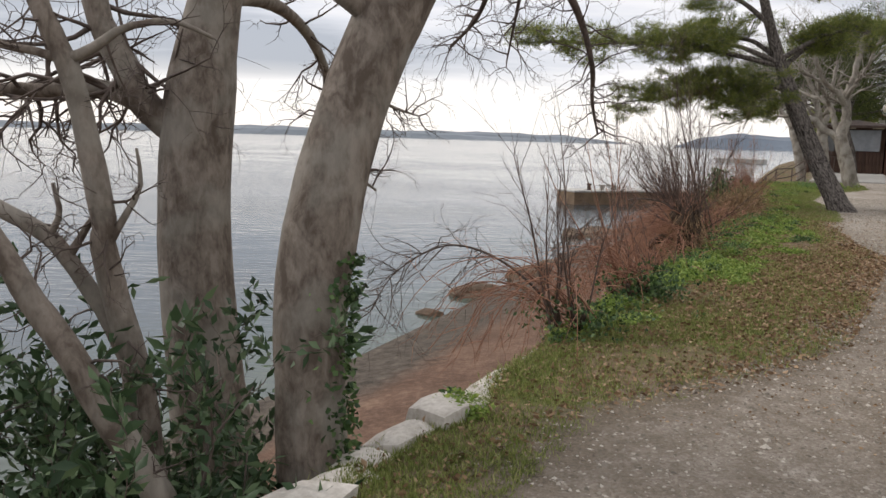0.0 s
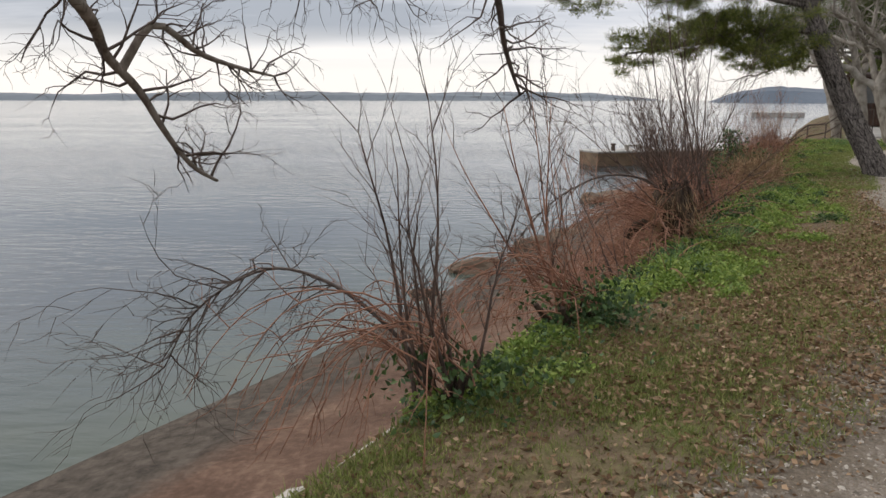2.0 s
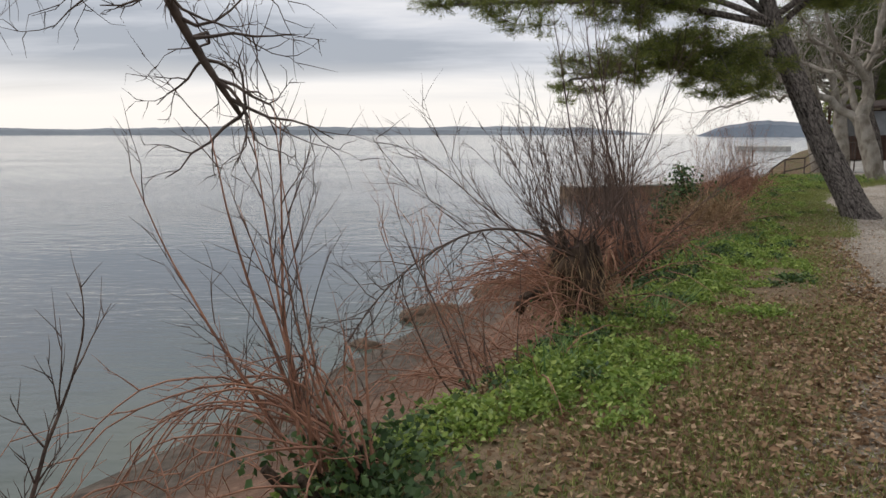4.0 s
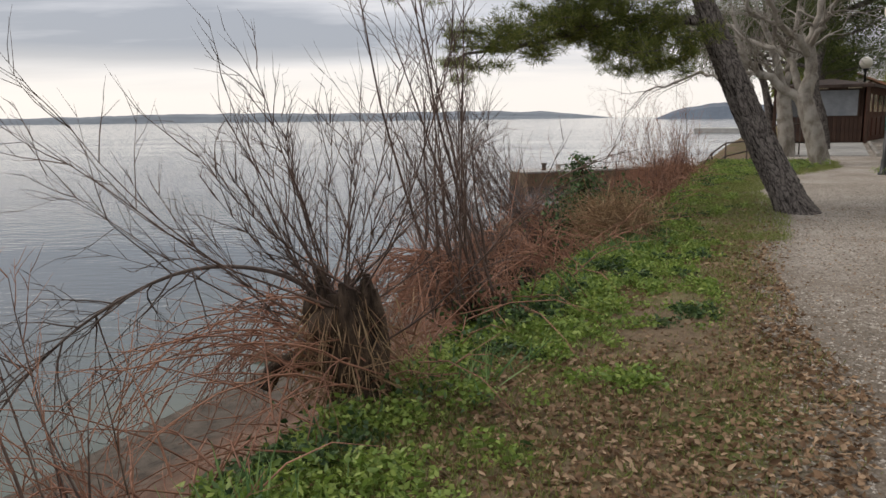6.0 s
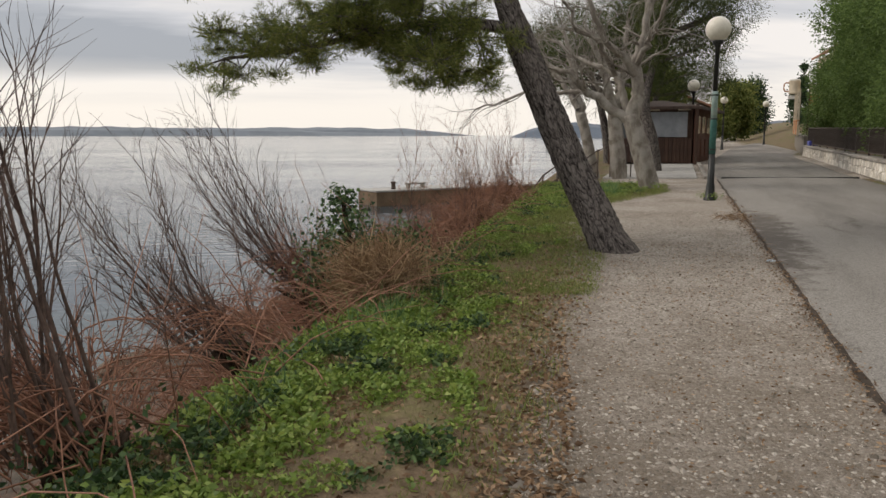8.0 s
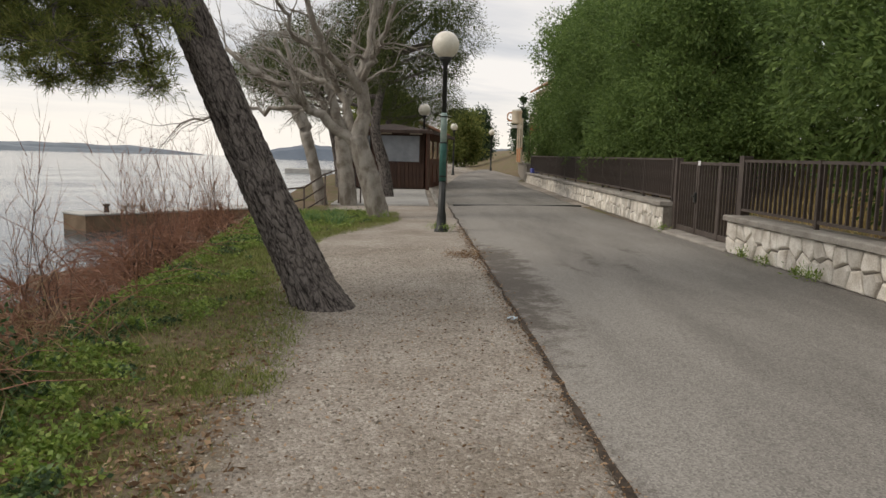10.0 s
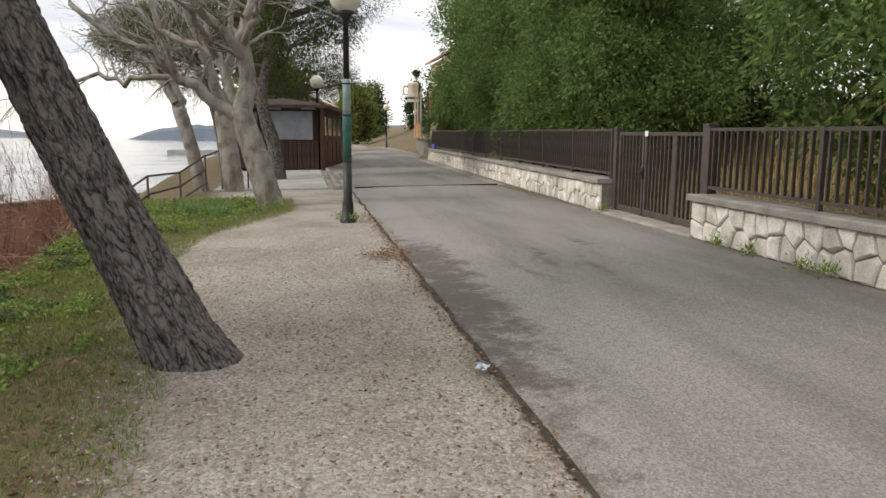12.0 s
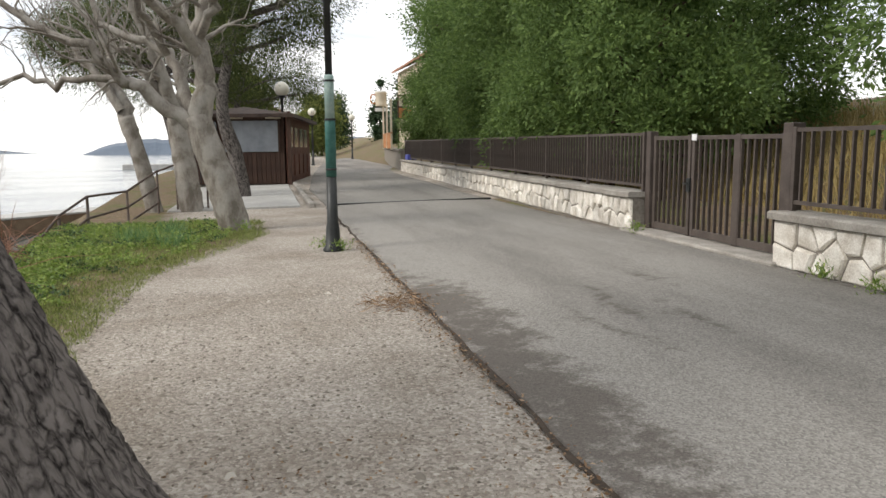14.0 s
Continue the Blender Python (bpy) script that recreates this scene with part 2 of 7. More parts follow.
def ground_material():
    """Gravel, worn grass and beach, blended by the ground's own cover attribute with ragged edges."""
    m, n, l, p = nodes_of("ground_cover")
    geo = n.new("ShaderNodeNewGeometry")
    pos = geo.outputs["Position"]
    zone = n.new("ShaderNodeVertexColor"); zone.layer_name = "cover"
    sep = n.new("ShaderNodeSeparateColor"); l.new(zone.outputs[0], sep.inputs[0])

    def noise_at(scale, detail=5, rough=0.6):
        t = n.new("ShaderNodeTexNoise")
        t.inputs["Scale"].default_value, t.inputs["Detail"].default_value, t.inputs["Roughness"].default_value = scale, detail, rough
        l.new(pos, t.inputs["Vector"])
        return t.outputs["Fac"]

    def ramp_of(src, stops):
        r = n.new("ShaderNodeValToRGB")
        while len(r.color_ramp.elements) < len(stops):
            r.color_ramp.elements.new(0.5)
        for e, (q, c) in zip(r.color_ramp.elements, stops):
            e.position, e.color = q, (*c, 1)
        l.new(src, r.inputs[0])
        return r.outputs[0]

    def mixed(fac, a, b, mode="MIX"):
        x = n.new("ShaderNodeMix"); x.data_type = "RGBA"; x.blend_type = mode
        if isinstance(fac, float):
            x.inputs["Factor"].default_value = fac
        else:
            l.new(fac, x.inputs["Factor"])
        l.new(a, x.inputs["A"]); l.new(b, x.inputs["B"])
        return x.outputs["Result"]

    def ragged(chan, amount, soft):
        a = n.new("ShaderNodeMath"); a.operation = "MULTIPLY_ADD"; a.inputs[1].default_value = amount
        l.new(noise_at(2.6, 7, 0.7), a.inputs[0]); l.new(chan, a.inputs[2])
        r = n.new("ShaderNodeMapRange")
        r.inputs["From Min"].default_value, r.inputs["From Max"].default_value = 0.5 + amount / 2 - soft, 0.5 + amount / 2 + soft
        l.new(a.outputs[0], r.inputs["Value"])
        return r.outputs[0]

    # gravel: small light chips in dusty fines
    vor = n.new("ShaderNodeTexVoronoi"); vor.inputs["Scale"].default_value = 58.0
    l.new(pos, vor.inputs["Vector"])
    vor2 = n.new("ShaderNodeTexVoronoi"); vor2.inputs["Scale"].default_value = 165.0
    l.new(pos, vor2.inputs["Vector"])
    chip = ramp_of(vor.outputs["Color"], [(0.1, (0.20, 0.175, 0.148)), (0.5, (0.39, 0.355, 0.31)), (0.95, (0.68, 0.64, 0.58))])
    chip2 = ramp_of(vor2.outputs["Color"], [(0.1, (0.22, 0.19, 0.16)), (0.9, (0.42, 0.375, 0.325))])
    gravel = mixed(0.45, chip, chip2)
    stain = ramp_of(noise_at(0.9, 6), [(0.3, (0.74, 0.70, 0.65)), (0.6, (1.06, 1.05, 1.04))])
    gravel = mixed(1.0, gravel, stain, "MULTIPLY")
    # trodden earth lies over the chips where the path is worn
    earth = ramp_of(noise_at(48, 7, 0.75), [(0.3, (0.085, 0.067, 0.05)), (0.7, (0.24, 0.198, 0.15))])
    worn = n.new("ShaderNodeMath"); worn.operation = "MULTIPLY_ADD"; worn.inputs[1].default_value = 1.5
    l.new(noise_at(5.0, 8, 0.72), worn.inputs[0]); l.new(zone.outputs["Alpha"], worn.inputs[2])
    over = n.new("ShaderNodeMapRange"); over.inputs["From Min"].default_value, over.inputs["From Max"].default_value = 0.9, 1.7
    l.new(worn.outputs[0], over.inputs["Value"])
    gravel = mixed(over.outputs[0], gravel, earth)
    # soil and worn turf under the blades
    soil = ramp_of(noise_at(14, 6), [(0.3, (0.11, 0.078, 0.05)), (0.7, (0.26, 0.19, 0.12))])
    turf = ramp_of(noise_at(9, 6), [(0.35, (0.075, 0.09, 0.026)), (0.65, (0.17, 0.18, 0.06))])
    patches = n.new("ShaderNodeMapRange"); patches.inputs["From Min"].default_value, patches.inputs["From Max"].default_value = 0.47, 0.66
    l.new(noise_at(1.3, 5), patches.inputs["Value"])
    green = mixed(patches.outputs[0], soil, turf)
    col = mixed(ragged(sep.outputs[0], 0.9, 0.16), gravel, green)
    # brown weed-stained beach below
    beach = ramp_of(noise_at(0.8, 8, 0.65), [(0.3, (0.115, 0.07, 0.05)), (0.55, (0.205, 0.13, 0.095)), (0.75, (0.30, 0.21, 0.155))])
    fleck = ramp_of(noise_at(7, 8, 0.7), [(0.45, (0.7, 0.66, 0.62)), (0.75, (1.25, 1.25, 1.2))])
    beach = mixed(1.0, beach, fleck, "MULTIPLY")
    col = mixed(ragged(sep.outputs[1], 0.25, 0.12), col, beach)
    # dark wet margin
    wet = ramp_of(noise_at(3.5, 7, 0.7), [(0.35, (0.045, 0.036, 0.028)), (0.7, (0.15, 0.125, 0.10))])
    col = mixed(ragged(sep.outputs[2], 0.4, 0.15), col, wet)
    l.new(col, p.inputs["Base Color"])
    p.inputs["Roughness"].default_value, p.inputs["Specular IOR Level"].default_value = 0.92, 0.25
    h = n.new("ShaderNodeMath"); h.operation = "MULTIPLY_ADD"; h.inputs[1].default_value = 0.6
    l.new(vor2.outputs["Distance"], h.inputs[0]); l.new(vor.outputs["Distance"], h.inputs[2])
    b = n.new("ShaderNodeBump"); b.inputs["Strength"].default_value, b.inputs["Distance"].default_value = 0.75, 0.012
    b.invert = True
    l.new(h.outputs[0], b.inputs["Height"]); l.new(b.outputs[0], p.inputs["Normal"])
    return m


def asphalt_material():
    m, n, l, p = nodes_of("worn_asphalt")
    geo = n.new("ShaderNodeNewGeometry")
    vor = n.new("ShaderNodeTexVoronoi"); vor.inputs["Scale"].default_value = 95.0
    l.new(geo.outputs["Position"], vor.inputs["Vector"])
    r = n.new("ShaderNodeValToRGB")
    r.color_ramp.elements[0].color, r.color_ramp.elements[1].color = (0.138, 0.132, 0.124, 1), (0.33, 0.315, 0.293, 1)
    l.new(vor.outputs["Color"], r.inputs[0])
    tc, turn, mp, no = n.new("ShaderNodeTexCoord"), n.new("ShaderNodeMapping"), n.new("ShaderNodeMapping"), n.new("ShaderNodeTexNoise")
    turn.inputs["Rotation"].default_value = (0, 0, radians(28.35))
    mp.inputs["Scale"].default_value = (0.9, 0.16, 1)
    no.inputs["Scale"].default_value, no.inputs["Detail"].default_value, no.inputs["Roughness"].default_value = 0.9, 8, 0.62
    l.new(tc.outputs["Object"], turn.inputs[0]); l.new(turn.outputs[0], mp.inputs[0]); l.new(mp.outputs[0], no.inputs["Vector"])
    r2 = n.new("ShaderNodeValToRGB")
    r2.color_ramp.elements[0].position, r2.color_ramp.elements[0].color = 0.33, (0.74, 0.72, 0.69, 1)
    r2.color_ramp.elements[1].position, r2.color_ramp.elements[1].color = 0.56, (1.12, 1.1, 1.06, 1)
    l.new(no.outputs["Fac"], r2.inputs[0])
    mx = n.new("ShaderNodeMix"); mx.data_type, mx.blend_type = "RGBA", "MULTIPLY"; mx.inputs["Factor"].default_value = 1
    l.new(r.outputs[0], mx.inputs["A"]); l.new(r2.outputs[0], mx.inputs["B"])
    # dusty gravel fines near the edges and dark damp patches, by the mesh's own wear attribute
    vc = n.new("ShaderNodeVertexColor"); vc.layer_name = "wear"
    sp = n.new("ShaderNodeSeparateColor"); l.new(vc.outputs[0], sp.inputs[0])
    brk = n.new("ShaderNodeTexNoise"); brk.inputs["Scale"].default_value, brk.inputs["Detail"].default_value, brk.inputs["Roughness"].default_value = 3.6, 10, 0.78
    l.new(geo.outputs["Position"], brk.inputs["Vector"])
    am = n.new("ShaderNodeMath"); am.operation = "MULTIPLY_ADD"; am.inputs[1].default_value = 1.6
    l.new(brk.outputs["Fac"], am.inputs[0]); l.new(sp.outputs[0], am.inputs[2])
    fr = n.new("ShaderNodeMapRange"); fr.inputs["From Min"].default_value, fr.inputs["From Max"].default_value = 1.03, 1.24
    fr.inputs["To Max"].default_value = 0.74
    l.new(am.outputs[0], fr.inputs["Value"])
    mx2 = n.new("ShaderNodeMix"); mx2.data_type = "RGBA"; mx2.inputs["B"].default_value = (0.075, 0.06, 0.048, 1)
    l.new(fr.outputs[0], mx2.inputs["Factor"]); l.new(mx.outputs["Result"], mx2.inputs["A"])
    l.new(mx2.outputs["Result"], p.inputs["Base Color"])
    p.inputs["Roughness"].default_value, p.inputs["Specular IOR Level"].default_value = 0.85, 0.3
    b = n.new("ShaderNodeBump"); b.inputs["Strength"].default_value, b.inputs["Distance"].default_value = 0.5, 0.006
    l.new(vor.outputs["Distance"], b.inputs["Height"]); l.new(b.outputs[0], p.inputs["Normal"])
    return m


def water_material():
    """Sea: sky-lit ripples over a deep blue-green, with the pale bottom showing through close inshore."""
    m, n, l, p = nodes_of("sea_water")
    geo = n.new("ShaderNodeNewGeometry")
    dot = n.new("ShaderNodeVectorMath"); dot.operation = "DOT_PRODUCT"; dot.inputs[1].default_value = (-0.88, 0.475, 0)
    l.new(geo.outputs["Position"], dot.inputs[0])
    no = n.new("ShaderNodeTexNoise"); no.inputs["Scale"].default_value, no.inputs["Detail"].default_value = 0.45, 6
    l.new(geo.outputs["Position"], no.inputs["Vector"])
    ad = n.new("ShaderNodeMath"); ad.operation = "MULTIPLY_ADD"; ad.inputs[1].default_value = 7.0
    l.new(no.outputs["Fac"], ad.inputs[0]); l.new(dot.outputs["Value"], ad.inputs[2])
    mr = n.new("ShaderNodeMapRange"); mr.inputs["From Min"].default_value, mr.inputs["From Max"].default_value = 13.0, 24.0
    l.new(ad.outputs[0], mr.inputs["Value"])
    r = n.new("ShaderNodeValToRGB")
    r.color_ramp.elements[0].color, r.color_ramp.elements[1].color = (0.085, 0.105, 0.08, 1), (0.035, 0.055, 0.07, 1)
    e = r.color_ramp.elements.new(0.45); e.color = (0.055, 0.08, 0.08, 1)
    l.new(mr.outputs[0], r.inputs[0]); l.new(r.outputs[0], p.inputs["Base Color"])
    p.inputs["Roughness"].default_value, p.inputs["IOR"].default_value = 0.08, 1.33
    mp = n.new("ShaderNodeMapping"); mp.inputs["Rotation"].default_value = (0, 0, radians(20)); mp.inputs["Scale"].default_value = (0.55, 1.5, 1)
    l.new(geo.outputs["Position"], mp.inputs[0])
    w1, w2, w3 = (n.new("ShaderNodeTexNoise") for _ in range(3))
    for w, sc, de in ((w1, 1.5, 4), (w2, 0.22, 3), (w3, 0.03, 3)):
        w.inputs["Scale"].default_value, w.inputs["Detail"].default_value = sc, de
        l.new(mp.outputs[0], w.inputs["Vector"])
    calm = n.new("ShaderNodeMapRange"); calm.inputs["From Min"].default_value, calm.inputs["From Max"].default_value = 0.4, 0.62
    calm.inputs["To Min"].default_value = 0.25
    l.new(w3.outputs["Fac"], calm.inputs["Value"])
    b2 = n.new("ShaderNodeBump"); b2.inputs["Strength"].default_value, b2.inputs["Distance"].default_value = 0.15, 0.3
    l.new(w2.outputs["Fac"], b2.inputs["Height"])
    b1 = n.new("ShaderNodeBump"); b1.inputs["Distance"].default_value = 0.095
    l.new(calm.outputs[0], b1.inputs["Strength"])
    l.new(w1.outputs["Fac"], b1.inputs["Height"]); l.new(b2.outputs[0], b1.inputs["Normal"])
    l.new(b1.outputs[0], p.inputs["Normal"])
    return m


M_GROUND, M_ROAD, M_WATER = ground_material(), asphalt_material(), water_material()
M_PLANE = bark("plane_bark", (0.095, 0.075, 0.06), (0.245, 0.21, 0.178), ridges=11, along=0.5, bump=0.25, patch=0.5, patch_colour=(0.29, 0.275, 0.24))
M_PLANE_FAR = bark("pale_plane_bark", (0.16, 0.14, 0.115), (0.34, 0.31, 0.27), ridges=5, along=0.5, bump=0.3, patch=0.5, patch_colour=(0.40, 0.38, 0.34))
M_TWIG = plain("dark_twig", (0.05, 0.038, 0.032), (0.13, 0.10, 0.085), 8, 0.9, 0.2)
M_PINE = bark("pine_bark", (0.022, 0.018, 0.016), (0.215, 0.19, 0.172), ridges=26, along=0.3, bump=1.0, crack=0.22, axis=(-0.32, 0.42, 1), plate=0.22)
M_RED = plain("red_brown_shoot", (0.17, 0.078, 0.05), (0.38, 0.195, 0.125), 5, 0.75, 0.1)
M_SHOOT = plain("grey_brown_shoot", (0.045, 0.03, 0.025), (0.15, 0.10, 0.078), 5, 0.8, 0.1)
M_STUMP = bark("pollard_bark", (0.022, 0.015, 0.011), (0.12, 0.085, 0.06), ridges=12, along=0.4, bump=1.0)
M_NEEDLE = leafy("pine_needle", (0.10, 0.135, 0.04), (0.19, 0.225, 0.066), (0.32, 0.325, 0.10), 0.6, 0.55, 0.2)
M_DARKPINE = leafy("dark_pine_needle", (0.035, 0.055, 0.018), (0.075, 0.10, 0.03), (0.15, 0.165, 0.05), 0.6, 0.25, 0.2)
M_LAUREL = leafy("laurel_leaf", (0.09, 0.145, 0.044), (0.135, 0.205, 0.06), (0.205, 0.29, 0.085), 0.55, 0.4, 0.2)
M_HOLM = leafy("evergreen_leaf", (0.022, 0.045, 0.02), (0.045, 0.082, 0.036), (0.11, 0.16, 0.08), 0.5, 0.15, 0.25)
M_IVY = leafy("ivy_leaf", (0.022, 0.048, 0.018), (0.055, 0.105, 0.035), (0.13, 0.20, 0.07), 0.5, 0.2, 0.3)
M_GRASS = leafy("grass_blade", (0.115, 0.135, 0.036), (0.195, 0.245, 0.062), (0.36, 0.36, 0.14), 0.6, 0.3)
M_DRYGRASS = leafy("dry_grass", (0.22, 0.16, 0.06), (0.34, 0.26, 0.10), (0.45, 0.36, 0.17), 0.8, 0.3)
M_STRAW = leafy("brown_straw", (0.15, 0.09, 0.05), (0.30, 0.195, 0.11), (0.44, 0.32, 0.19), 0.8, 0.2)
M_LITTER = leafy("dead_leaf", (0.12, 0.07, 0.038), (0.25, 0.155, 0.085), (0.42, 0.30, 0.19), 0.8, 0.1)
M_CHIP = leafy("gravel_chip", (0.13, 0.112, 0.09), (0.27, 0.24, 0.20), (0.50, 0.46, 0.40), 0.9, 0.0, 0.25)
M_STONE = plain("pale_rubble_stone", (0.46, 0.41, 0.34), (0.82, 0.79, 0.72), 5, 0.85, 0.5, 60, per_piece=0.22)
M_MORTAR = plain("grey_mortar", (0.16, 0.14, 0.115), (0.30, 0.27, 0.23), 6, 0.95, 0.5)
M_COPING = plain("weathered_concrete", (0.20, 0.18, 0.155), (0.38, 0.355, 0.315), 3, 0.92, 0.35, 50)
M_SEASTONE = plain("pale_sea_wall_stone", (0.34, 0.31, 0.27), (0.66, 0.63, 0.58), 3, 0.9, 0.6, 30, per_piece=0.12)
M_BROWNPAINT = plain("brown_painted_steel", (0.055, 0.042, 0.036), (0.10, 0.08, 0.068), 5, 0.5, 0.08, 60)
M_BLACKPAINT = plain("black_painted_steel", (0.012, 0.014, 0.013), (0.03, 0.032, 0.03), 6, 0.45, 0.1)
M_GREENPAINT = plain("chipped_green_paint", (0.025, 0.10, 0.085), (0.06, 0.17, 0.145), 9, 0.5, 0.15)
M_PALEGREEN = plain("faded_pale_green_paint", (0.20, 0.30, 0.27), (0.34, 0.43, 0.39), 9, 0.6, 0.15)
M_GLOBE = plain("opal_lamp_glass", (0.66, 0.63, 0.52), (0.76, 0.73, 0.63), 3, 0.3, 0.0)
M_TIMBER = plain("dark_stained_board", (0.035, 0.018, 0.012), (0.085, 0.045, 0.03), 4, 0.75, 0.3, stretch=(6, 6, 0.7), per_piece=0.2)
M_REDTIMBER = plain("red_brown_board", (0.085, 0.03, 0.02), (0.16, 0.065, 0.04), 4, 0.7, 0.3, stretch=(6, 6, 0.7), per_piece=0.2)
M_SHEET = plain("grey_plastic_sheeting", (0.20, 0.215, 0.235), (0.30, 0.315, 0.34), 3, 0.35, 0.3)
M_ROOF = plain("brown_roof_sheet", (0.05, 0.034, 0.028), (0.11, 0.075, 0.06), 4, 0.8, 0.3)
M_TILE = plain("clay_tile", (0.22, 0.10, 0.06), (0.40, 0.21, 0.13), 4, 0.85, 0.3, per_piece=0.2)
M_WHITE = plain("white_render", (0.66, 0.65, 0.62), (0.80, 0.79, 0.76), 2, 0.9, 0.15)
M_CREAM = plain("cream_render", (0.52, 0.44, 0.32), (0.66, 0.58, 0.45), 2, 0.9, 0.15)
M_ORANGE = plain("orange_wood", (0.38, 0.15, 0.05), (0.52, 0.24, 0.09), 5, 0.6, 0.1, per_piece=0.1)
# dark glass for panes; also stands in for shade inside the hut's openings
M_GLASS_SHADE = plain("dark_glass_and_opening_shade", (0.02, 0.024, 0.028), (0.05, 0.055, 0.06), 2, 0.12, 0.0, rough_spread=0.04, spec=0.6)
M_RAIL = plain("rusty_rail", (0.045, 0.035, 0.03), (0.12, 0.085, 0.065), 9, 0.7, 0.2)
M_PIER = plain("weedy_concrete", (0.11, 0.075, 0.045), (0.22, 0.155, 0.10), 0.8, 0.9, 0.4, 12)
M_PIERTOP = plain("pale_concrete_top", (0.32, 0.31, 0.29), (0.48, 0.47, 0.44), 0.8, 0.9, 0.3, 12)
M_ROCK = plain("weedy_rock", (0.07, 0.05, 0.035), (0.19, 0.135, 0.09), 1.5, 0.85, 0.8, 14)
# air haze between here and the hills is mixed into these base colours
M_HILL_HAZED = plain("far_wooded_hill_hazed", (0.14, 0.165, 0.19), (0.20, 0.23, 0.26), 0.004, 0.95, 0.0, 0.03)
M_HILL2_HAZED = plain("near_wooded_headland_hazed", (0.095, 0.12, 0.155), (0.14, 0.17, 0.21), 0.012, 0.95, 0.0, 0.1)
M_LABEL = plain("white_plate", (0.7, 0.7, 0.7), (0.8, 0.8, 0.8), 5, 0.4, 0.0)
M_BLUE = plain("blue_plastic", (0.05, 0.06, 0.30), (0.08, 0.10, 0.42), 5, 0.4, 0.0)
M_PAPER = plain("pale_blue_wrapper", (0.35, 0.46, 0.55), (0.55, 0.64, 0.70), 30, 0.5, 0.2)


# ---------- building helpers ----------
CU, SU = 0.88, 0.475                 # the walk runs along (SU, CU)


# the shore is not level: the ground rises gently from the sea towards the land
LAY = pose(0, 0, 1.5, -0.5, -1.05, 0) @ pose(0, 0, 1.5, -0.4, 0, 0).inverted()


def W(s, v, z=0.0):
    """World place from metres along the road (s), to its landward side (v) and up from the sloping ground."""
    return LAY @ Vector((s * SU + v * CU, s * CU - v * SU, z))


def laid(s, v, z=0.0):
    """Frame that lies on the sloping ground: x along the road away from the start, y to the sea side."""
    return LAY @ Matrix.Translation((s * SU + v * CU, s * CU - v * SU, z)) @ pose(0, 0, 0, 0, 0, TURN_S)


def along(a, b):
    """Frame at a whose x runs to b and whose y stays level."""
    return Matrix.Translation(a) @ (b - a).to_track_quat("X", "Z").to_matrix().to_4x4()


TURN_S = math.degrees(math.atan2(CU, SU))      # turn that lays local x along s


def lin(x, table):
    return float(np.interp(x, [a for a, _ in table], [b for _, b in table]))


def mesh_of(name, verts, faces, material=None, smooth=False):
    me = bpy.data.meshes.new(name)
    me.from_pydata([tuple(v) for v in verts] if not isinstance(verts, np.ndarray) else verts.tolist(), [], faces if isinstance(faces, list) else faces.tolist())
    me.update()
    if smooth:
        me.polygons.foreach_set("use_smooth", [True] * len(me.polygons))
    if material:
        me.materials.append(material)
    return me


def part(name, data, material, parent=None, label="", at=None):
    """Links a bmesh or a mesh as one object under a thing or a part."""
    if isinstance(data, bmesh.types.BMesh):
        me = bpy.data.meshes.new(name)
        data.to_mesh(me)
        data.free()
    else:
        me = data
    if material and not me.materials:
        me.materials.append(material)
    ob = new(name, me)
    if parent is not None:
        ob.parent = parent
    if at is not None:
        ob.matrix_basis = at
    if label:
        ob["label"] = label
    return ob


def empty(name, m, label, category, group="", kind=""):
    ob = new(name)
    ob.matrix_basis = m
    ob.empty_display_size = 0.2
    return tagged(ob, label, category, group, kind)


def box_bm(x0, y0, z0, x1, y1, z1, bevel=0.0, bm=None):
    own = bm is None
    bm = bm or bmesh.new()
    vs = [bm.verts.new(c) for c in ((x0, y0, z0), (x1, y0, z0), (x1, y1, z0), (x0, y1, z0), (x0, y0, z1), (x1, y0, z1), (x1, y1, z1), (x0, y1, z1))]
    for f in ((3, 2, 1, 0), (4, 5, 6, 7), (0, 1, 5, 4), (1, 2, 6, 5), (2, 3, 7, 6), (3, 0, 4, 7)):
        bm.faces.new([vs[i] for i in f])
    if bevel and own:
        bmesh.ops.bevel(bm, geom=bm.edges[:], offset=bevel, segments=1, affect="EDGES")
    return bm


def lathe(profile, sides=16):
    """A turned mesh from (radius, height) pairs."""
    verts, faces = [], []
    for r, z in profile:
        for k in range(sides):
            a = 2 * math.pi * k / sides
            verts.append((r * math.cos(a), r * math.sin(a), z))
    for i in range(len(profile) - 1):
        for k in range(sides):
            j = (k + 1) % sides
            faces.append((i * sides + k, i * sides + j, (i + 1) * sides + j, (i + 1) * sides + k))
    faces.append(tuple(range(sides))[::-1])
    faces.append(tuple(range((len(profile) - 1) * sides, len(profile) * sides)))
    return verts, faces


